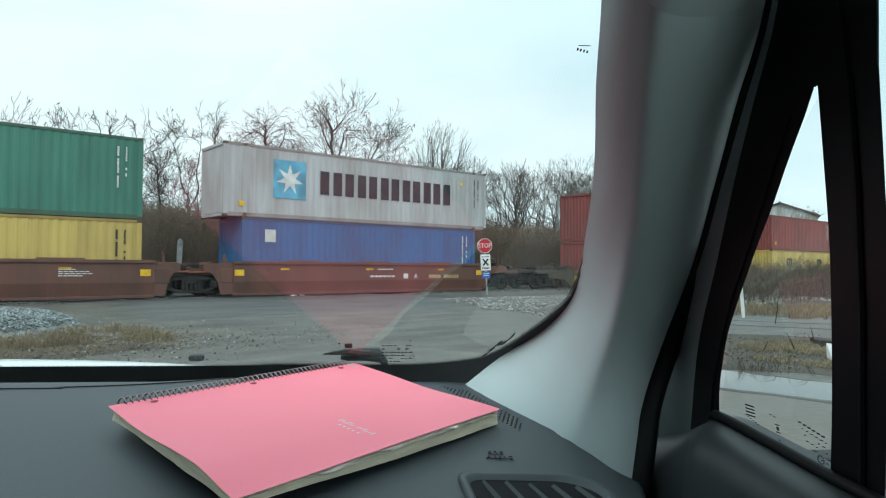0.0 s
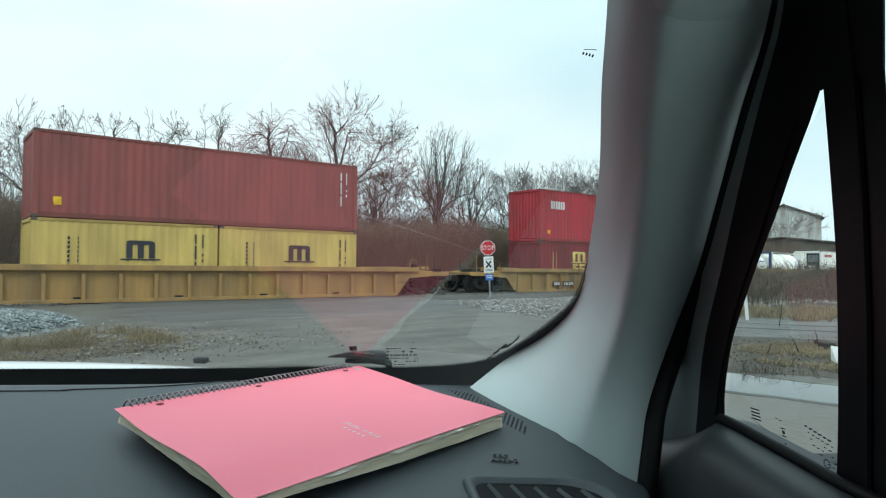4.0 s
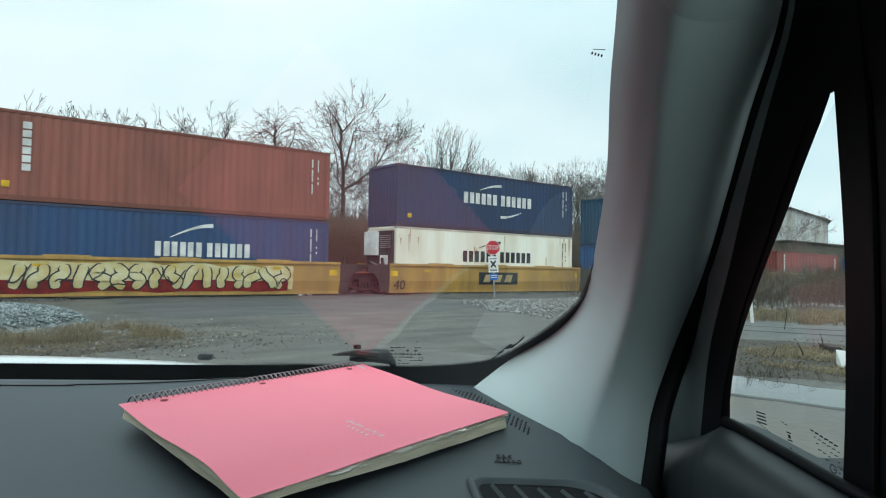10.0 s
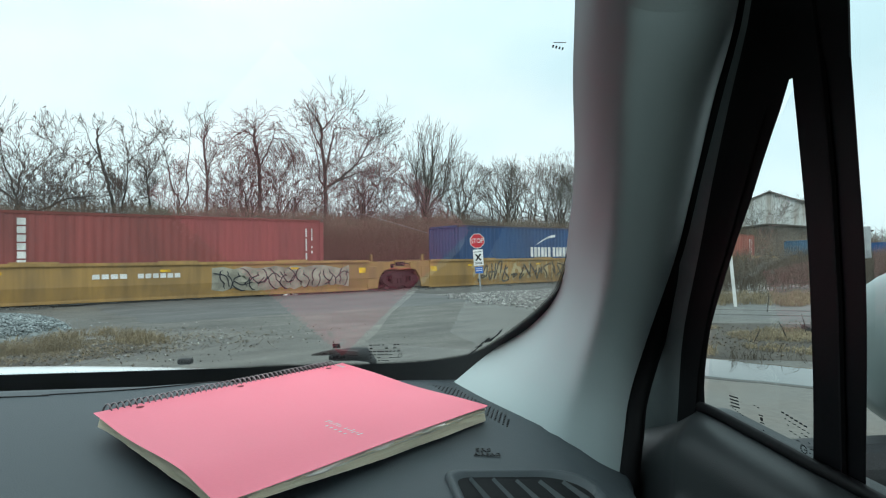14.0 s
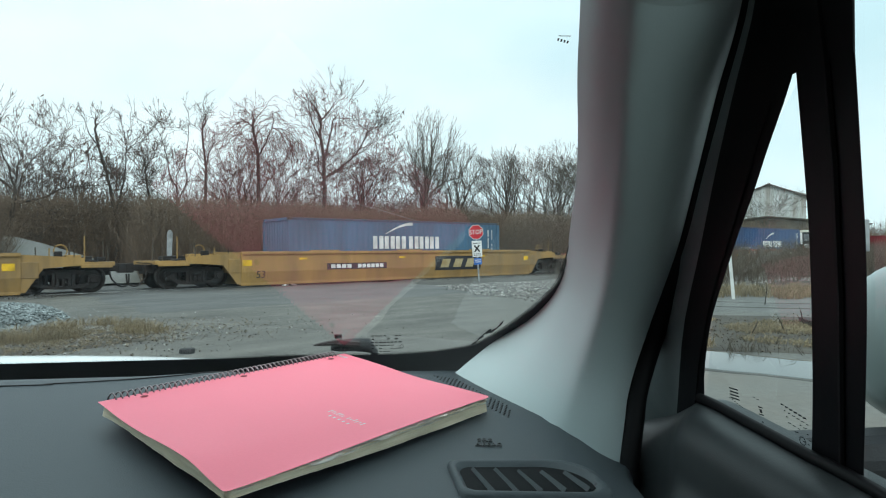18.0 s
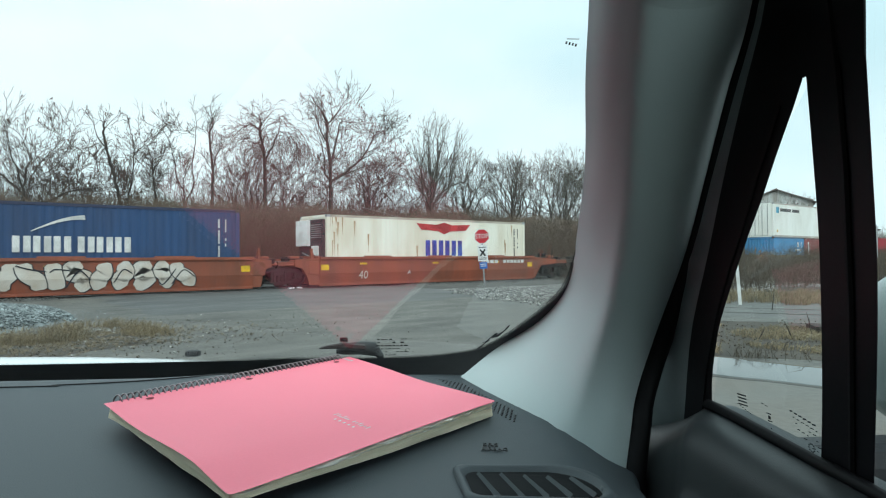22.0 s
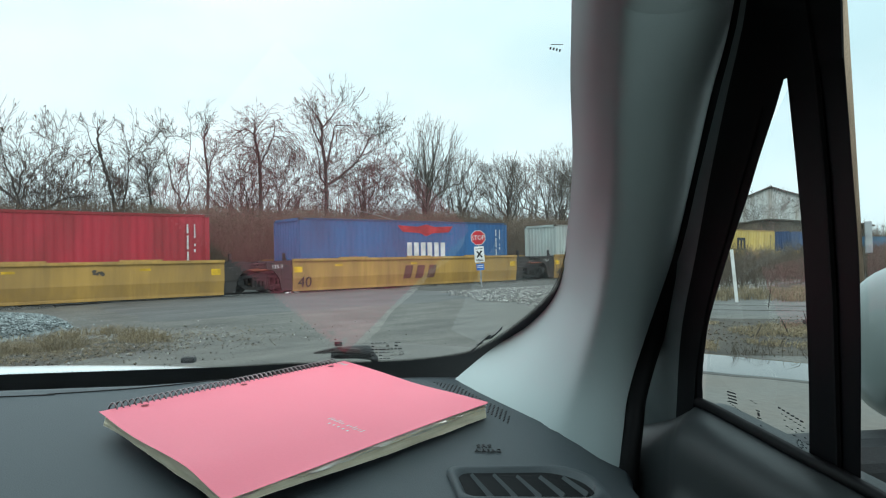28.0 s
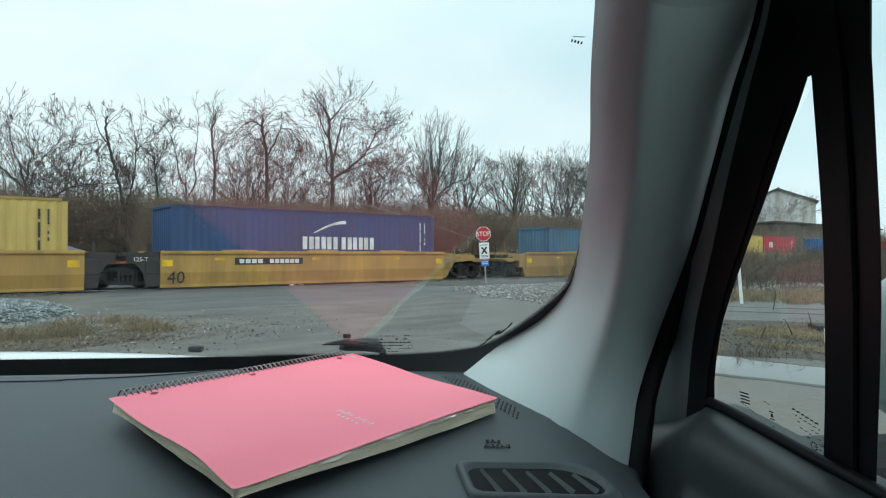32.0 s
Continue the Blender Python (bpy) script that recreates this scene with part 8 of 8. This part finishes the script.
# door glass panes and their printed marks
bm = bmesh.new()
bm.faces.new([bm.verts.new(D(f, u, 0.0035)) for f, u in ((0.400, 0.125), (0.45, 0.080), (0.50, 0.015), (0.545, -0.05), (0.59, -0.16), (0.45, -0.175), (0.42, 0.0))])
pane = part("quarter_pane", bm, M_SIDEGLASS, car, "small fixed side window pane")
pane.visible_shadow = False
bm = bmesh.new()
bm.faces.new([bm.verts.new(D(f, u, 0.0035)) for f, u in ((0.40, 0.32), (0.37, 0.11), (0.40, -0.05), (0.42, -0.21), (-0.5, -0.24), (-0.5, 0.32))])
pane2 = part("door_pane", bm, M_SIDEGLASS, car, "clear front side window")
pane2.visible_shadow = False


def pane_print(label, *rects):
    bm = bmesh.new()
    for f, u, w, h in rects:
        bm.faces.new([bm.verts.new(D(f + x * w / 2, u + z * h / 2, 0.003)) for x, z in ((-1, -1), (1, -1), (1, 1), (-1, 1))])
    part("pane_print", bm, M_FRIT, pane, label)


prng = random.Random(5)
pane_print("small black printed bars", *[(0.5365, -0.1165 - 0.0028 * j, 0.0110, 0.0012) for j in range(4)])
pane_print("fine row of print", *[(0.543 - 0.0028 * i, -0.1255 - 0.0010 * i, 0.0018, 0.0007) for i in range(6)])
pane_print("small printed mark", (0.5065, -0.1255, 0.005, 0.0010), (0.5065, -0.1285, 0.0028, 0.0030), (0.5065, -0.1315, 0.005, 0.0010), (0.512, -0.1185, 0.0030, 0.0006), (0.508, -0.1195, 0.0030, 0.0006), (0.5065, -0.1375, 0.0016, 0.0011))
pane_print("fine rows of print", *[(0.481 - 0.0042 * i - 0.0016 * j, -0.1175 - 0.0044 * j - 0.0011 * i, prng.uniform(0.0018, 0.0036), 0.0013 if j == 0 else 0.0007) for j in range(6) for i in range(6) if j in (0, 1) or prng.random() < 0.5])
pane_print("small round mark", *[(0.466 + 0.0028 * math.cos(a), -0.1415 + 0.0030 * math.sin(a), 0.0013, 0.0012) for a in [0.628 * k for k in range(10)]])

# door panel: a ledge under the glass that rolls inwards and down
BASE = [(0.80, -0.20), (0.73, -0.192), (0.64, -0.164), (0.60, -0.146), (0.575, -0.136), (0.512, -0.143), (0.456, -0.151), (0.400, -0.158), (0.2, -0.19), (-0.6, -0.24)]
LEDGE = catmull2([(0.012, 0.001), (0.026, 0.004), (0.036, 0.011), (0.042, 0.022), (0.045, 0.040), (0.048, 0.056), (0.056, 0.067), (0.070, 0.075), (0.085, 0.085), (0.095, 0.11), (0.097, 0.6)], 32)
base = catmull([(f, u, 0) for f, u in BASE], 60)
rows = []
for p in base:
    f, u = p.x, p.y
    back = min(max((f - 0.25) / 0.33, 0), 1)
    row = [D(f, u + 0.001, 0.02), D(f, u, 0.0)]
    for w, h in LEDGE:
        row.append(D(f, u, 0) + Vector((-w, -0.09 * back * min(1.0, w / 0.085), -h)))
    rows.append(row)
part("door_panel", loft(rows), M_PANEL, car, "black vinyl door panel top", True)
part("belt_seal", tube([D(p.x, p.y + 0.003, -0.004) for p in base if p.x < 0.578], 0.0050, 8), M_RUBBER, car, "black belt-line seal", True)

# windshield
TA = math.tan(radians(33))


def wind(f, r):
    return C(f, r, -0.106 + TA * (0.79 - f))


bm = bmesh.new()
bm.faces.new([bm.verts.new(wind(f, r)) for f, r in ((0.875, -1.3), (0.875, 0.13), (0.80, 0.19), (0.70, 0.215), (0.52, 0.19), (0.30, 0.14), (0.12, 0.10), (0.12, -1.3))])
bmesh.ops.recalc_face_normals(bm, faces=bm.faces[:])
shield = part("windshield", bm, M_WIND, car, "clear raked windshield")
shield.visible_shadow = False


def on_glass(f, r, lift):
    return wind(f, r) + Vector((0, -TA, -1)).normalized() * lift


# black printed border, dotted towards the view
border_in = [(0.150, 0.070), (0.27, 0.1005), (0.383, 0.1305), (0.438, 0.1445), (0.51, 0.1635), (0.587, 0.1765), (0.657, 0.1825), (0.696, 0.174), (0.740, 0.152), (0.786, 0.119), (0.803, 0.087), (0.813, 0.017), (0.811, -0.106), (0.813, -0.206), (0.813, -0.60), (0.813, -1.25)]
border_out = [(0.13, 0.10), (0.29, 0.14), (0.40, 0.17), (0.46, 0.18), (0.53, 0.20), (0.61, 0.215), (0.67, 0.22), (0.72, 0.215), (0.78, 0.19), (0.83, 0.15), (0.86, 0.10), (0.87, 0.0), (0.872, -0.10), (0.872, -0.20), (0.872, -0.60), (0.872, -1.25)]
bi, bo = catmull([(f, r, 0) for f, r in border_in], 80), catmull([(f, r, 0) for f, r in border_out], 80)
part("glass_border", loft([[on_glass(p.x, p.y, 0.001), on_glass(q.x, q.y, 0.001)] for p, q in zip(bi, bo)]), M_FRIT, shield, "black printed glass border")
bm = bmesh.new()
fine = catmull([(f, r, 0) for f, r in border_in], 1150)
for i in range(1, len(fine) - 1):
    p, d = fine[i], (fine[i + 1] - fine[i - 1]).normalized()
    nrm = Vector((-d.y, d.x, 0))
    if nrm.x > 0 and i > 640 or nrm.y > 0 and i <= 640:
        nrm = -nrm
    for row, s in ((0, 0.0008), (1, 0.0006)):
        q = p + nrm * (0.001 + 0.002 * row) + d * (0.0009 if row else 0)
        bm.faces.new([bm.verts.new(on_glass(q.x + s * math.cos(a), q.y + s * math.sin(a), 0.001)) for a in (0.0, 1.047, 2.094, 3.1416, 4.19, 5.236)])
part("border_dots", bm, M_FRIT, shield, "fine black dots along the glass border")


def glass_print(label, *rects):
    bm = bmesh.new()
    for f, r, w, h in rects:
        bm.faces.new([bm.verts.new(on_glass(f + y * h / 2, r + x * w / 2, 0.0012)) for x, y in ((-1, -1), (1, -1), (1, 1), (-1, 1))])
    part("glass_print", bm, M_FRIT, shield, label)


glass_print("fine rows of small print", *[(0.769 + 0.0072 * j, -0.014 + 0.0046 * i + 0.001 * prng.random(), prng.uniform(0.0028, 0.0043), 0.0024 if j in (1, 2) else 0.0016) for j in range(6) for i in range(8) if j == 2 or prng.random() < 0.62])
glass_print("small round print", *[(0.794 + 0.004 * math.sin(a), 0.021 + 0.0022 * math.cos(a), 0.0011, 0.0018) for a in [0.9 * k for k in range(7)]])
bm = bmesh.new()
for a, b, w, q in ((0.000, 0.019, 0.0030, 0.9), (0.014, 0.030, 0.0036, 2.2), (0.004, 0.012, 0.0018, 4.0)):
    edge = [(0.790 - 1.45 * t + 0.0040 * math.sin(q + 260 * t), 0.106 + t, w * (0.5 + 0.5 * math.sin(q + 420 * t) ** 2)) for t in [a + (b - a) * k / 14 for k in range(15)]]
    for (f0, r0, w0), (f1, r1, w1) in zip(edge, edge[1:]):
        bm.faces.new([bm.verts.new(on_glass(f, r, 0.0012)) for f, r in ((f0 - w0, r0), (f1 - w1, r1), (f1 + w1, r1), (f0 + w0, r0))])
part("glass_print", bm, M_FRIT, shield, "small wavy dark sticker")
glass_print("small printed mark at the glass edge", *[(0.4125 + 0.0005 * k, 0.1138 + 0.0022 * k, 0.0011, 0.0018) for k in range(4)], (0.4100, 0.1175, 0.0080, 0.0005))
glass_print("row of small print", *[(0.799, -0.058 + 0.004 * k, 0.0025, 0.005) for k in range(4)])

# cowl, wiper, hood, mirror
part("cowl", loft([[C(0.865, r, -0.158), C(0.90, r, -0.152 - 0.02 * max(0, r + 0.25)), C(0.95, r, -0.168 - 0.03 * max(0, r + 0.25)), C(1.0, r, -0.20)] for r in (-1.3, -0.9, -0.5, -0.25, -0.1, 0.1, 0.25)]), M_COWL, car, "black plastic cowl", True)


def out_glass(f, r, lift):
    return on_glass(f, r, -lift)


wiper = part("wiper_arm", loft([[out_glass(f + a * math.cos(k * 0.785), r, 0.012 + a * math.sin(k * 0.785)) for k in range(8)] for f, r, a in ((0.818, -0.066, 0.003), (0.813, -0.056, 0.007), (0.811, -0.036, 0.008), (0.814, -0.018, 0.009), (0.823, -0.014, 0.008), (0.835, -0.008, 0.005))], True), M_COWL, car, "black wiper arm", True)
part("wiper_blade", loft([[out_glass(f + a * math.cos(k * 1.047), r, 0.010 + a * math.sin(k * 1.047)) for k in range(6)] for f, r, a in ((0.8070, -0.086, 0.0006), (0.8040, -0.074, 0.0024), (0.8010, -0.055, 0.0036), (0.806, -0.03, 0.004))], True), mat("worn brown wiper rubber", (0.045, 0.026, 0.025), 0.6, 0, 0.2, 20, 300, 0.1), wiper, "worn wiper blade")
part("wiper_clip", loft([[out_glass(f, r, 0.016) for f, r in ((0.793, x), (0.803, x))] for x in (-0.060, -0.051)] ), M_RUBBER, wiper, "small black clip")
rows = []
for i in range(25):
    r = -1.35 + 1.45 * i / 24
    e = 0.012 * max(0, (r + 0.62) / 0.35) ** 2
    rows.append([C(f, r, -0.1415 - e - 0.22 * max(0, f - 1.02) ** 1.15 - 0.25 * max(0, 1.0 - f)) for f in (0.93, 0.96, 0.99, 1.02, 1.05, 1.09, 1.15, 1.3, 1.6, 1.9)])
hood = part("hood", loft(rows), M_CARWHITE, car, "white hood", True)
part("washer_nozzle", boxes((-0.312, -0.290, 1.030, 1.046, 1.4 - 0.1480, 1.4 - 0.1385), bevel=0.0045), M_COWL, hood, "small black washer nozzle")
bm = bmesh.new()
bmesh.ops.create_uvsphere(bm, u_segments=28, v_segments=18, radius=1.0)
for v in bm.verts:
    p = v.co
    v.co = Vector((math.copysign(abs(p.x) ** 0.75, p.x) * 0.125, math.copysign(abs(p.y) ** 0.8, p.y) * 0.075, math.copysign(abs(p.z) ** 0.7, p.z) * 0.098)) + C(0.69, 0.655, -0.105)
# grey-green colour stands in for shade on the white cap's near side
mirror = part("mirror_housing", bm, mat("mirror cap paint greyed for shade", (0.30, 0.36, 0.35), 0.3, 0, 0.03, 3, 60, 0, coat=0.3), car, "white door mirror housing, greyed for shade", True)
part("mirror_foot", boxes((0.40, 0.58, 0.63, 0.70, 1.4 - 0.245, 1.4 - 0.195), bevel=0.02), M_COWL, mirror, "black mirror foot")

# unseen body shell that closes the cabin and keeps light out of it
# out of view; added to cut skylight on the pillar and dashboard end
part("roof_rail", loft([[C(f, r, u) for r, u in ((0.20, 0.335), (0.215, 0.275), (0.25, 0.245), (0.30, 0.24), (0.32, 0.28), (0.28, 0.36))] for f in (-1.6, -0.8, -0.2, 0.10, 0.30)]), M_HEADLINER, car, "unseen grey cloth roof rail added to cut side light", True)
part("headliner", loft([[C(f, r, 0.335 - 0.25 * max(0, f - 0.05) ** 1.2) for r in (-1.3, -0.9, -0.4, 0.0, 0.2, 0.26)] for f in (-1.6, -0.8, -0.3, 0.05, 0.2)]), M_HEADLINER, car, "grey cloth headliner", True)
# out of view; added to stop skylight leaking in over the pillar
part("roof_corner", loft([[wind(f, r - 0.02), wind(f, r + 0.03), C(f, 0.215, max(wind(f, 0).z - 1.4 + 0.02, 0.275)), C(f, 0.30, 0.25)] for f, r in ((0.05, 0.09), (0.12, 0.10), (0.20, 0.118), (0.30, 0.14), (0.335, 0.147))]), M_HEADLINER, car, "unseen grey cloth corner added to stop light above the pillar", True)
part("roof_header", boxes((-1.3, 0.22, 0.05, 0.20, 1.4 + 0.30, 1.4 + 0.345)), M_HEADLINER, car, "grey cloth windshield header")
part("cabin_floor", boxes((-1.3, 0.36, -1.6, 0.8, 0.35, 0.40)), M_SEAT, car)
# solid walls without windows, added out of view to darken the cabin
part("rear_wall", boxes((-1.3, 0.36, -1.25, -1.2, 0.35, 1.72)), M_SEAT, car)
part("rear_side", boxes((0.315, 0.345, -1.6, -0.38, 1.10, 1.75)), M_PANEL, car)
# upper box is added across the far window to block its light
part("far_door", boxes((-1.34, -1.28, -1.6, 0.8, 0.35, 1.18), (-1.34, -1.28, -1.6, 0.05, 1.18, 1.75), (-1.34, -1.28, -1.6, 0.2, 1.62, 1.75)), M_PANEL, car)
part("body_side", boxes((0.345, 0.365, -1.6, 0.95, 0.35, 1.13)), M_CARWHITE, car, "white outer door skin")
part("seat_back", boxes((-0.3, 0.2, -0.75, -0.6, 0.7, 1.35), bevel=0.06), M_SEAT, car)
part("seat_base", boxes((-0.3, 0.2, -0.6, -0.05, 0.6, 0.78), bevel=0.06), M_SEAT, car)
part("roof_skin", boxes((-1.3, 0.28, -1.6, 0.18, 1.745, 1.76)), M_CARWHITE, car)
part("front_body", boxes((-1.3, 0.34, 0.90, 1.92, 0.3, 0.93), bevel=0.06), M_CARWHITE, car, "white front body")
part("bumper", boxes((-1.3, 0.34, 1.88, 2.0, 0.28, 0.62), bevel=0.05), M_COWL, car, "black front bumper")
M_TYRE = mat("black tyre rubber", (0.02, 0.02, 0.02), 0.85, 0, 0.2, 8, 60, 0.3)
for r in (-1.25, 0.29):
    for f in (1.38, -1.15):
        bm = cyl(bmesh.new(), (r - 0.1, f, 0.32), (r + 0.1, f, 0.32), 0.32, 0.32, 28)
        wheel = part("wheel", bm, M_TYRE, car, "black car tyre", True)
        part("rim", cyl(bmesh.new(), (r - 0.105, f, 0.32), (r + 0.105, f, 0.32), 0.2, 0.2, 20), M_STEEL, wheel, "steel wheel rim")

# ---- spiral notebook on the dashboard ----
M_PINK = mat("pink card cover", (0.93, 0.205, 0.275), 0.5, 0, 0.03, 6, 500, 0.05, (0.90, 0.195, 0.262), 0.3)
M_PAPER = mat("worn cream paper edges", (0.95, 0.86, 0.66), 0.85, 0, 0.08, 45, 900, 0.2, (0.84, 0.70, 0.50), 0.5, streak=0.02)
M_SHEET = mat("torn white paper", (0.93, 0.90, 0.82), 0.85, 0, 0.08, 25, 900, 0.2, (0.68, 0.66, 0.58), 0.4)
M_WIRE = mat("dull coil wire", (0.34, 0.27, 0.28), 0.35, 0.3, 0.1, 20, 300, 0)
M_LOGO = mat("white cover print", (0.85, 0.80, 0.80), 0.5, 0, 0.05, 20, 300, 0)

nb_u = Vector((0.983, 0.18, 0.023)).normalized()
nb_v = Vector((0.150, -0.980, -0.112))
nb_v = (nb_v - nb_u * nb_v.dot(nb_u)).normalized()
nb_n = nb_u.cross(nb_v)
if nb_n.z < 0:
    nb_n = -nb_n
nb_o = Vector((0.1385, 0.6305, 1.276)) - nb_n * 0.0158
NL, NW, NT = 0.285, 0.216, 0.0150
book = empty("notebook", Matrix.Translation(nb_o) @ Matrix((nb_u, -nb_v, nb_n)).transposed().to_4x4())
tagged(book, "pink spiral notebook with worn paper edges on the dashboard", "notebook")


def step(x):
    x = min(max(x, 0), 1)
    return x * x * (3 - 2 * x)


def cover_z(u, v):
    """The card droops along its front edge and lifts off the pages near one corner."""
    q = v / NW
    droop = 0.0040 * step((q - 0.74) / 0.26) * math.exp(-(u / 0.13) ** 2)
    lift = 0.0018 * math.exp(-u / 0.045) * math.exp(-((q - 0.72) / 0.20) ** 2) - 0.0020 * math.exp(-u / 0.04) * math.exp(-((q - 0.28) / 0.22) ** 2)
    far = 0.0022 * step((u / NL - 0.75) / 0.25) * math.exp(-((q - 0.55) / 0.22) ** 2)
    return NT + 0.0010 - droop + lift - far


def rounded(u, v, r=0.004):
    """u drawn in where v nears the free edge, so that the corners are round."""
    e = min(max(0, v - (NW - r)), r)
    cut = r - math.sqrt(max(0, r * r - e * e))
    return cut + u * (NL - 2 * cut) / NL - 0.012 * (1 - u / NL) * v / NW


def card(z0, name, label, inset=0.0):
    nu, nv = 48, 36
    rows = []
    for i in range(nu + 1):
        row = []
        for j in range(nv + 1):
            v = inset + (NW - 2 * inset) * (1 - (1 - j / nv) ** 1.4)
            u = rounded(inset + (NL - 2 * inset) * i / nu, v)
            row.append(Vector((u, -v, z0(u, v))))
        rows.append(row)
    bm = loft(rows)
    bmesh.ops.recalc_face_normals(bm, faces=bm.faces[:])
    return part(name, bm, M_PINK, book, label, True)


cover = card(cover_z, "cover", "pink card front cover")
card(lambda u, v: 0.0003 + 0.0042 * (1 - step(u / 0.16)), "back_cover", "pink card back cover", 0.008)
# the stack of pages, slightly fanned and frayed, and two torn loose sheets on top
rng = random.Random(77)


def page_rim(n, z_share, torn=0.0, seed=0.0):
    rim = []
    for i in range(n):
        t = i / n * 4
        s, q = int(t), t - int(t)
        u, v = ((q, 0), (1, q), (1 - q, 1), (0, 1 - q))[s]
        wob = 0.0009 * noise.noise((u * 7, v * 7, 2.5 * z_share + seed)) + 0.0005 * noise.noise((u * 40, v * 40, 8 * z_share + seed))
        ins = 0.0016 + wob + 0.0016 * z_share - (torn if s < 3 else 0) * max(0, noise.noise((u * 9, v * 9, seed)) + 0.5 * noise.noise((u * 30, v * 30, seed)) + 0.1)
        uu, vv = ins + (NL - 2 * ins) * u, 0.006 + ins * 0.5 + (NW - 0.006 - 1.5 * ins) * v
        if z_share < 0.8 and torn and s == 1:
            uu += 0.0135 * (0.9 + 0.5 * noise.noise((v * 4, 2.0, seed))) * step(v / 0.08) * step((1 - v) / 0.1)
        if torn and s == 2:
            vv += 0.0040 * step((u - 0.16) / 0.12) * (0.55 + 0.9 * noise.noise((u * 5, 4.0, seed)) + 0.4 * noise.noise((u * 23, 1.0, seed)))
        if s == 3:
            uu += 0.0018 * (1 - z_share) * step((1 - q) / 0.1) * step(q / 0.05) + (0.003 if torn else 0)
        uu = rounded(uu, min(vv, NW)) if vv <= NW else rounded(uu, NW - 0.004)
        top = cover_z(uu, vv) - 0.0014 - 0.0014 * math.exp(-uu / 0.045) * math.exp(-((vv / NW - 0.72) / 0.20) ** 2)
        low = 0.0006 + 0.0042 * (1 - step(uu / 0.16))
        rim.append(Vector((uu, -vv, low + (top - low) * z_share)))
    return rim


part("page_block", loft([page_rim(280, k / 12) for k in range(13)], True), M_PAPER, book, "worn stack of cream pages", True)
for seed in (3.0, 9.0, 15.0):
    outer_rim = page_rim(280, {3.0: 0.985, 9.0: 0.90, 15.0: 0.70}[seed], 0.0075 if seed < 12 else 0.001, seed)
    inner_rim = [Vector((NL / 2 + (p.x - NL / 2) * 0.94, -NW / 2 + (p.y + NW / 2) * 0.94, p.z - 0.0001)) for p in outer_rim]
    part("torn_sheet", loft([outer_rim, inner_rim], True), M_SHEET, book, "torn white sheet edge")
coil = []
turns = 46
for i in range(turns * 12 + 1):
    a = 2 * math.pi * i / 12
    coil.append((0.012 + (NL - 0.024) * i / (turns * 12), 0.0020 + 0.0070 * math.cos(a), NT * 0.62 + 0.0110 * math.sin(a)))
part("coil", tube(coil, 0.0008, 5), M_WIRE, book, "dull wire coil binding", True)
M_HOLE = mat("punch hole shadow", (0.24, 0.03, 0.04), 0.7, 0, 0.05, 20, 300, 0)
for u in (0.036, 0.139, 0.255):
    bm = bmesh.new()
    c = Vector((u, -0.0105, cover_z(u, 0.0105) + 0.0005))
    bm.faces.new([bm.verts.new(c + Vector((0.0036 * math.cos(a), 0.0026 * math.sin(a), 0))) for a in [2 * math.pi * k / 16 for k in range(16)]])
    part("punch_hole", bm, M_HOLE, cover, "punched binder hole")


def cover_bar(bm, u, v, w, h):
    bm.faces.new([bm.verts.new((u + x * w / 2, -(v + y * h / 2), cover_z(u, v) + 0.0002)) for x, y in ((-1, 1), (1, 1), (1, -1), (-1, -1))])


bm = bmesh.new()
for i in range(13):
    if i != 6:
        cover_bar(bm, 0.1362 + 0.0008 * math.sin(i * 2.3), 0.1480 + 0.0034 * i, 0.0062 - 0.0014 * (i % 3), 0.0013)
for i in range(5):
    cover_bar(bm, 0.1275, 0.1570 + 0.0058 * i, 0.0030, 0.0020)
tagged(part("cover_mark", bm, M_LOGO, cover, "white bars and dots printed on the cover"), kind="stuff")
bm = bmesh.new()
for i in range(4):
    cover_bar(bm, 0.2730, 0.0050 + 0.0036 * i, 0.0055, 0.0024)
part("cover_corner_mark", bm, M_LOGO, cover, "small white printed word in bars")

# ---- everything that moves: the train rolls past ----


def motions():
    for thing, along, z in MOVING:
        turn = thing.matrix_world.to_3x3().to_4x4()
        walk(thing, [(t, Matrix.Translation((along - travelled(t), TRACK_Y, z)) @ turn) for t in (0.0, 4.0, 8.0, 12.0, 16.0, 20.0, 24.0, 28.0, 32.0)])


motions()
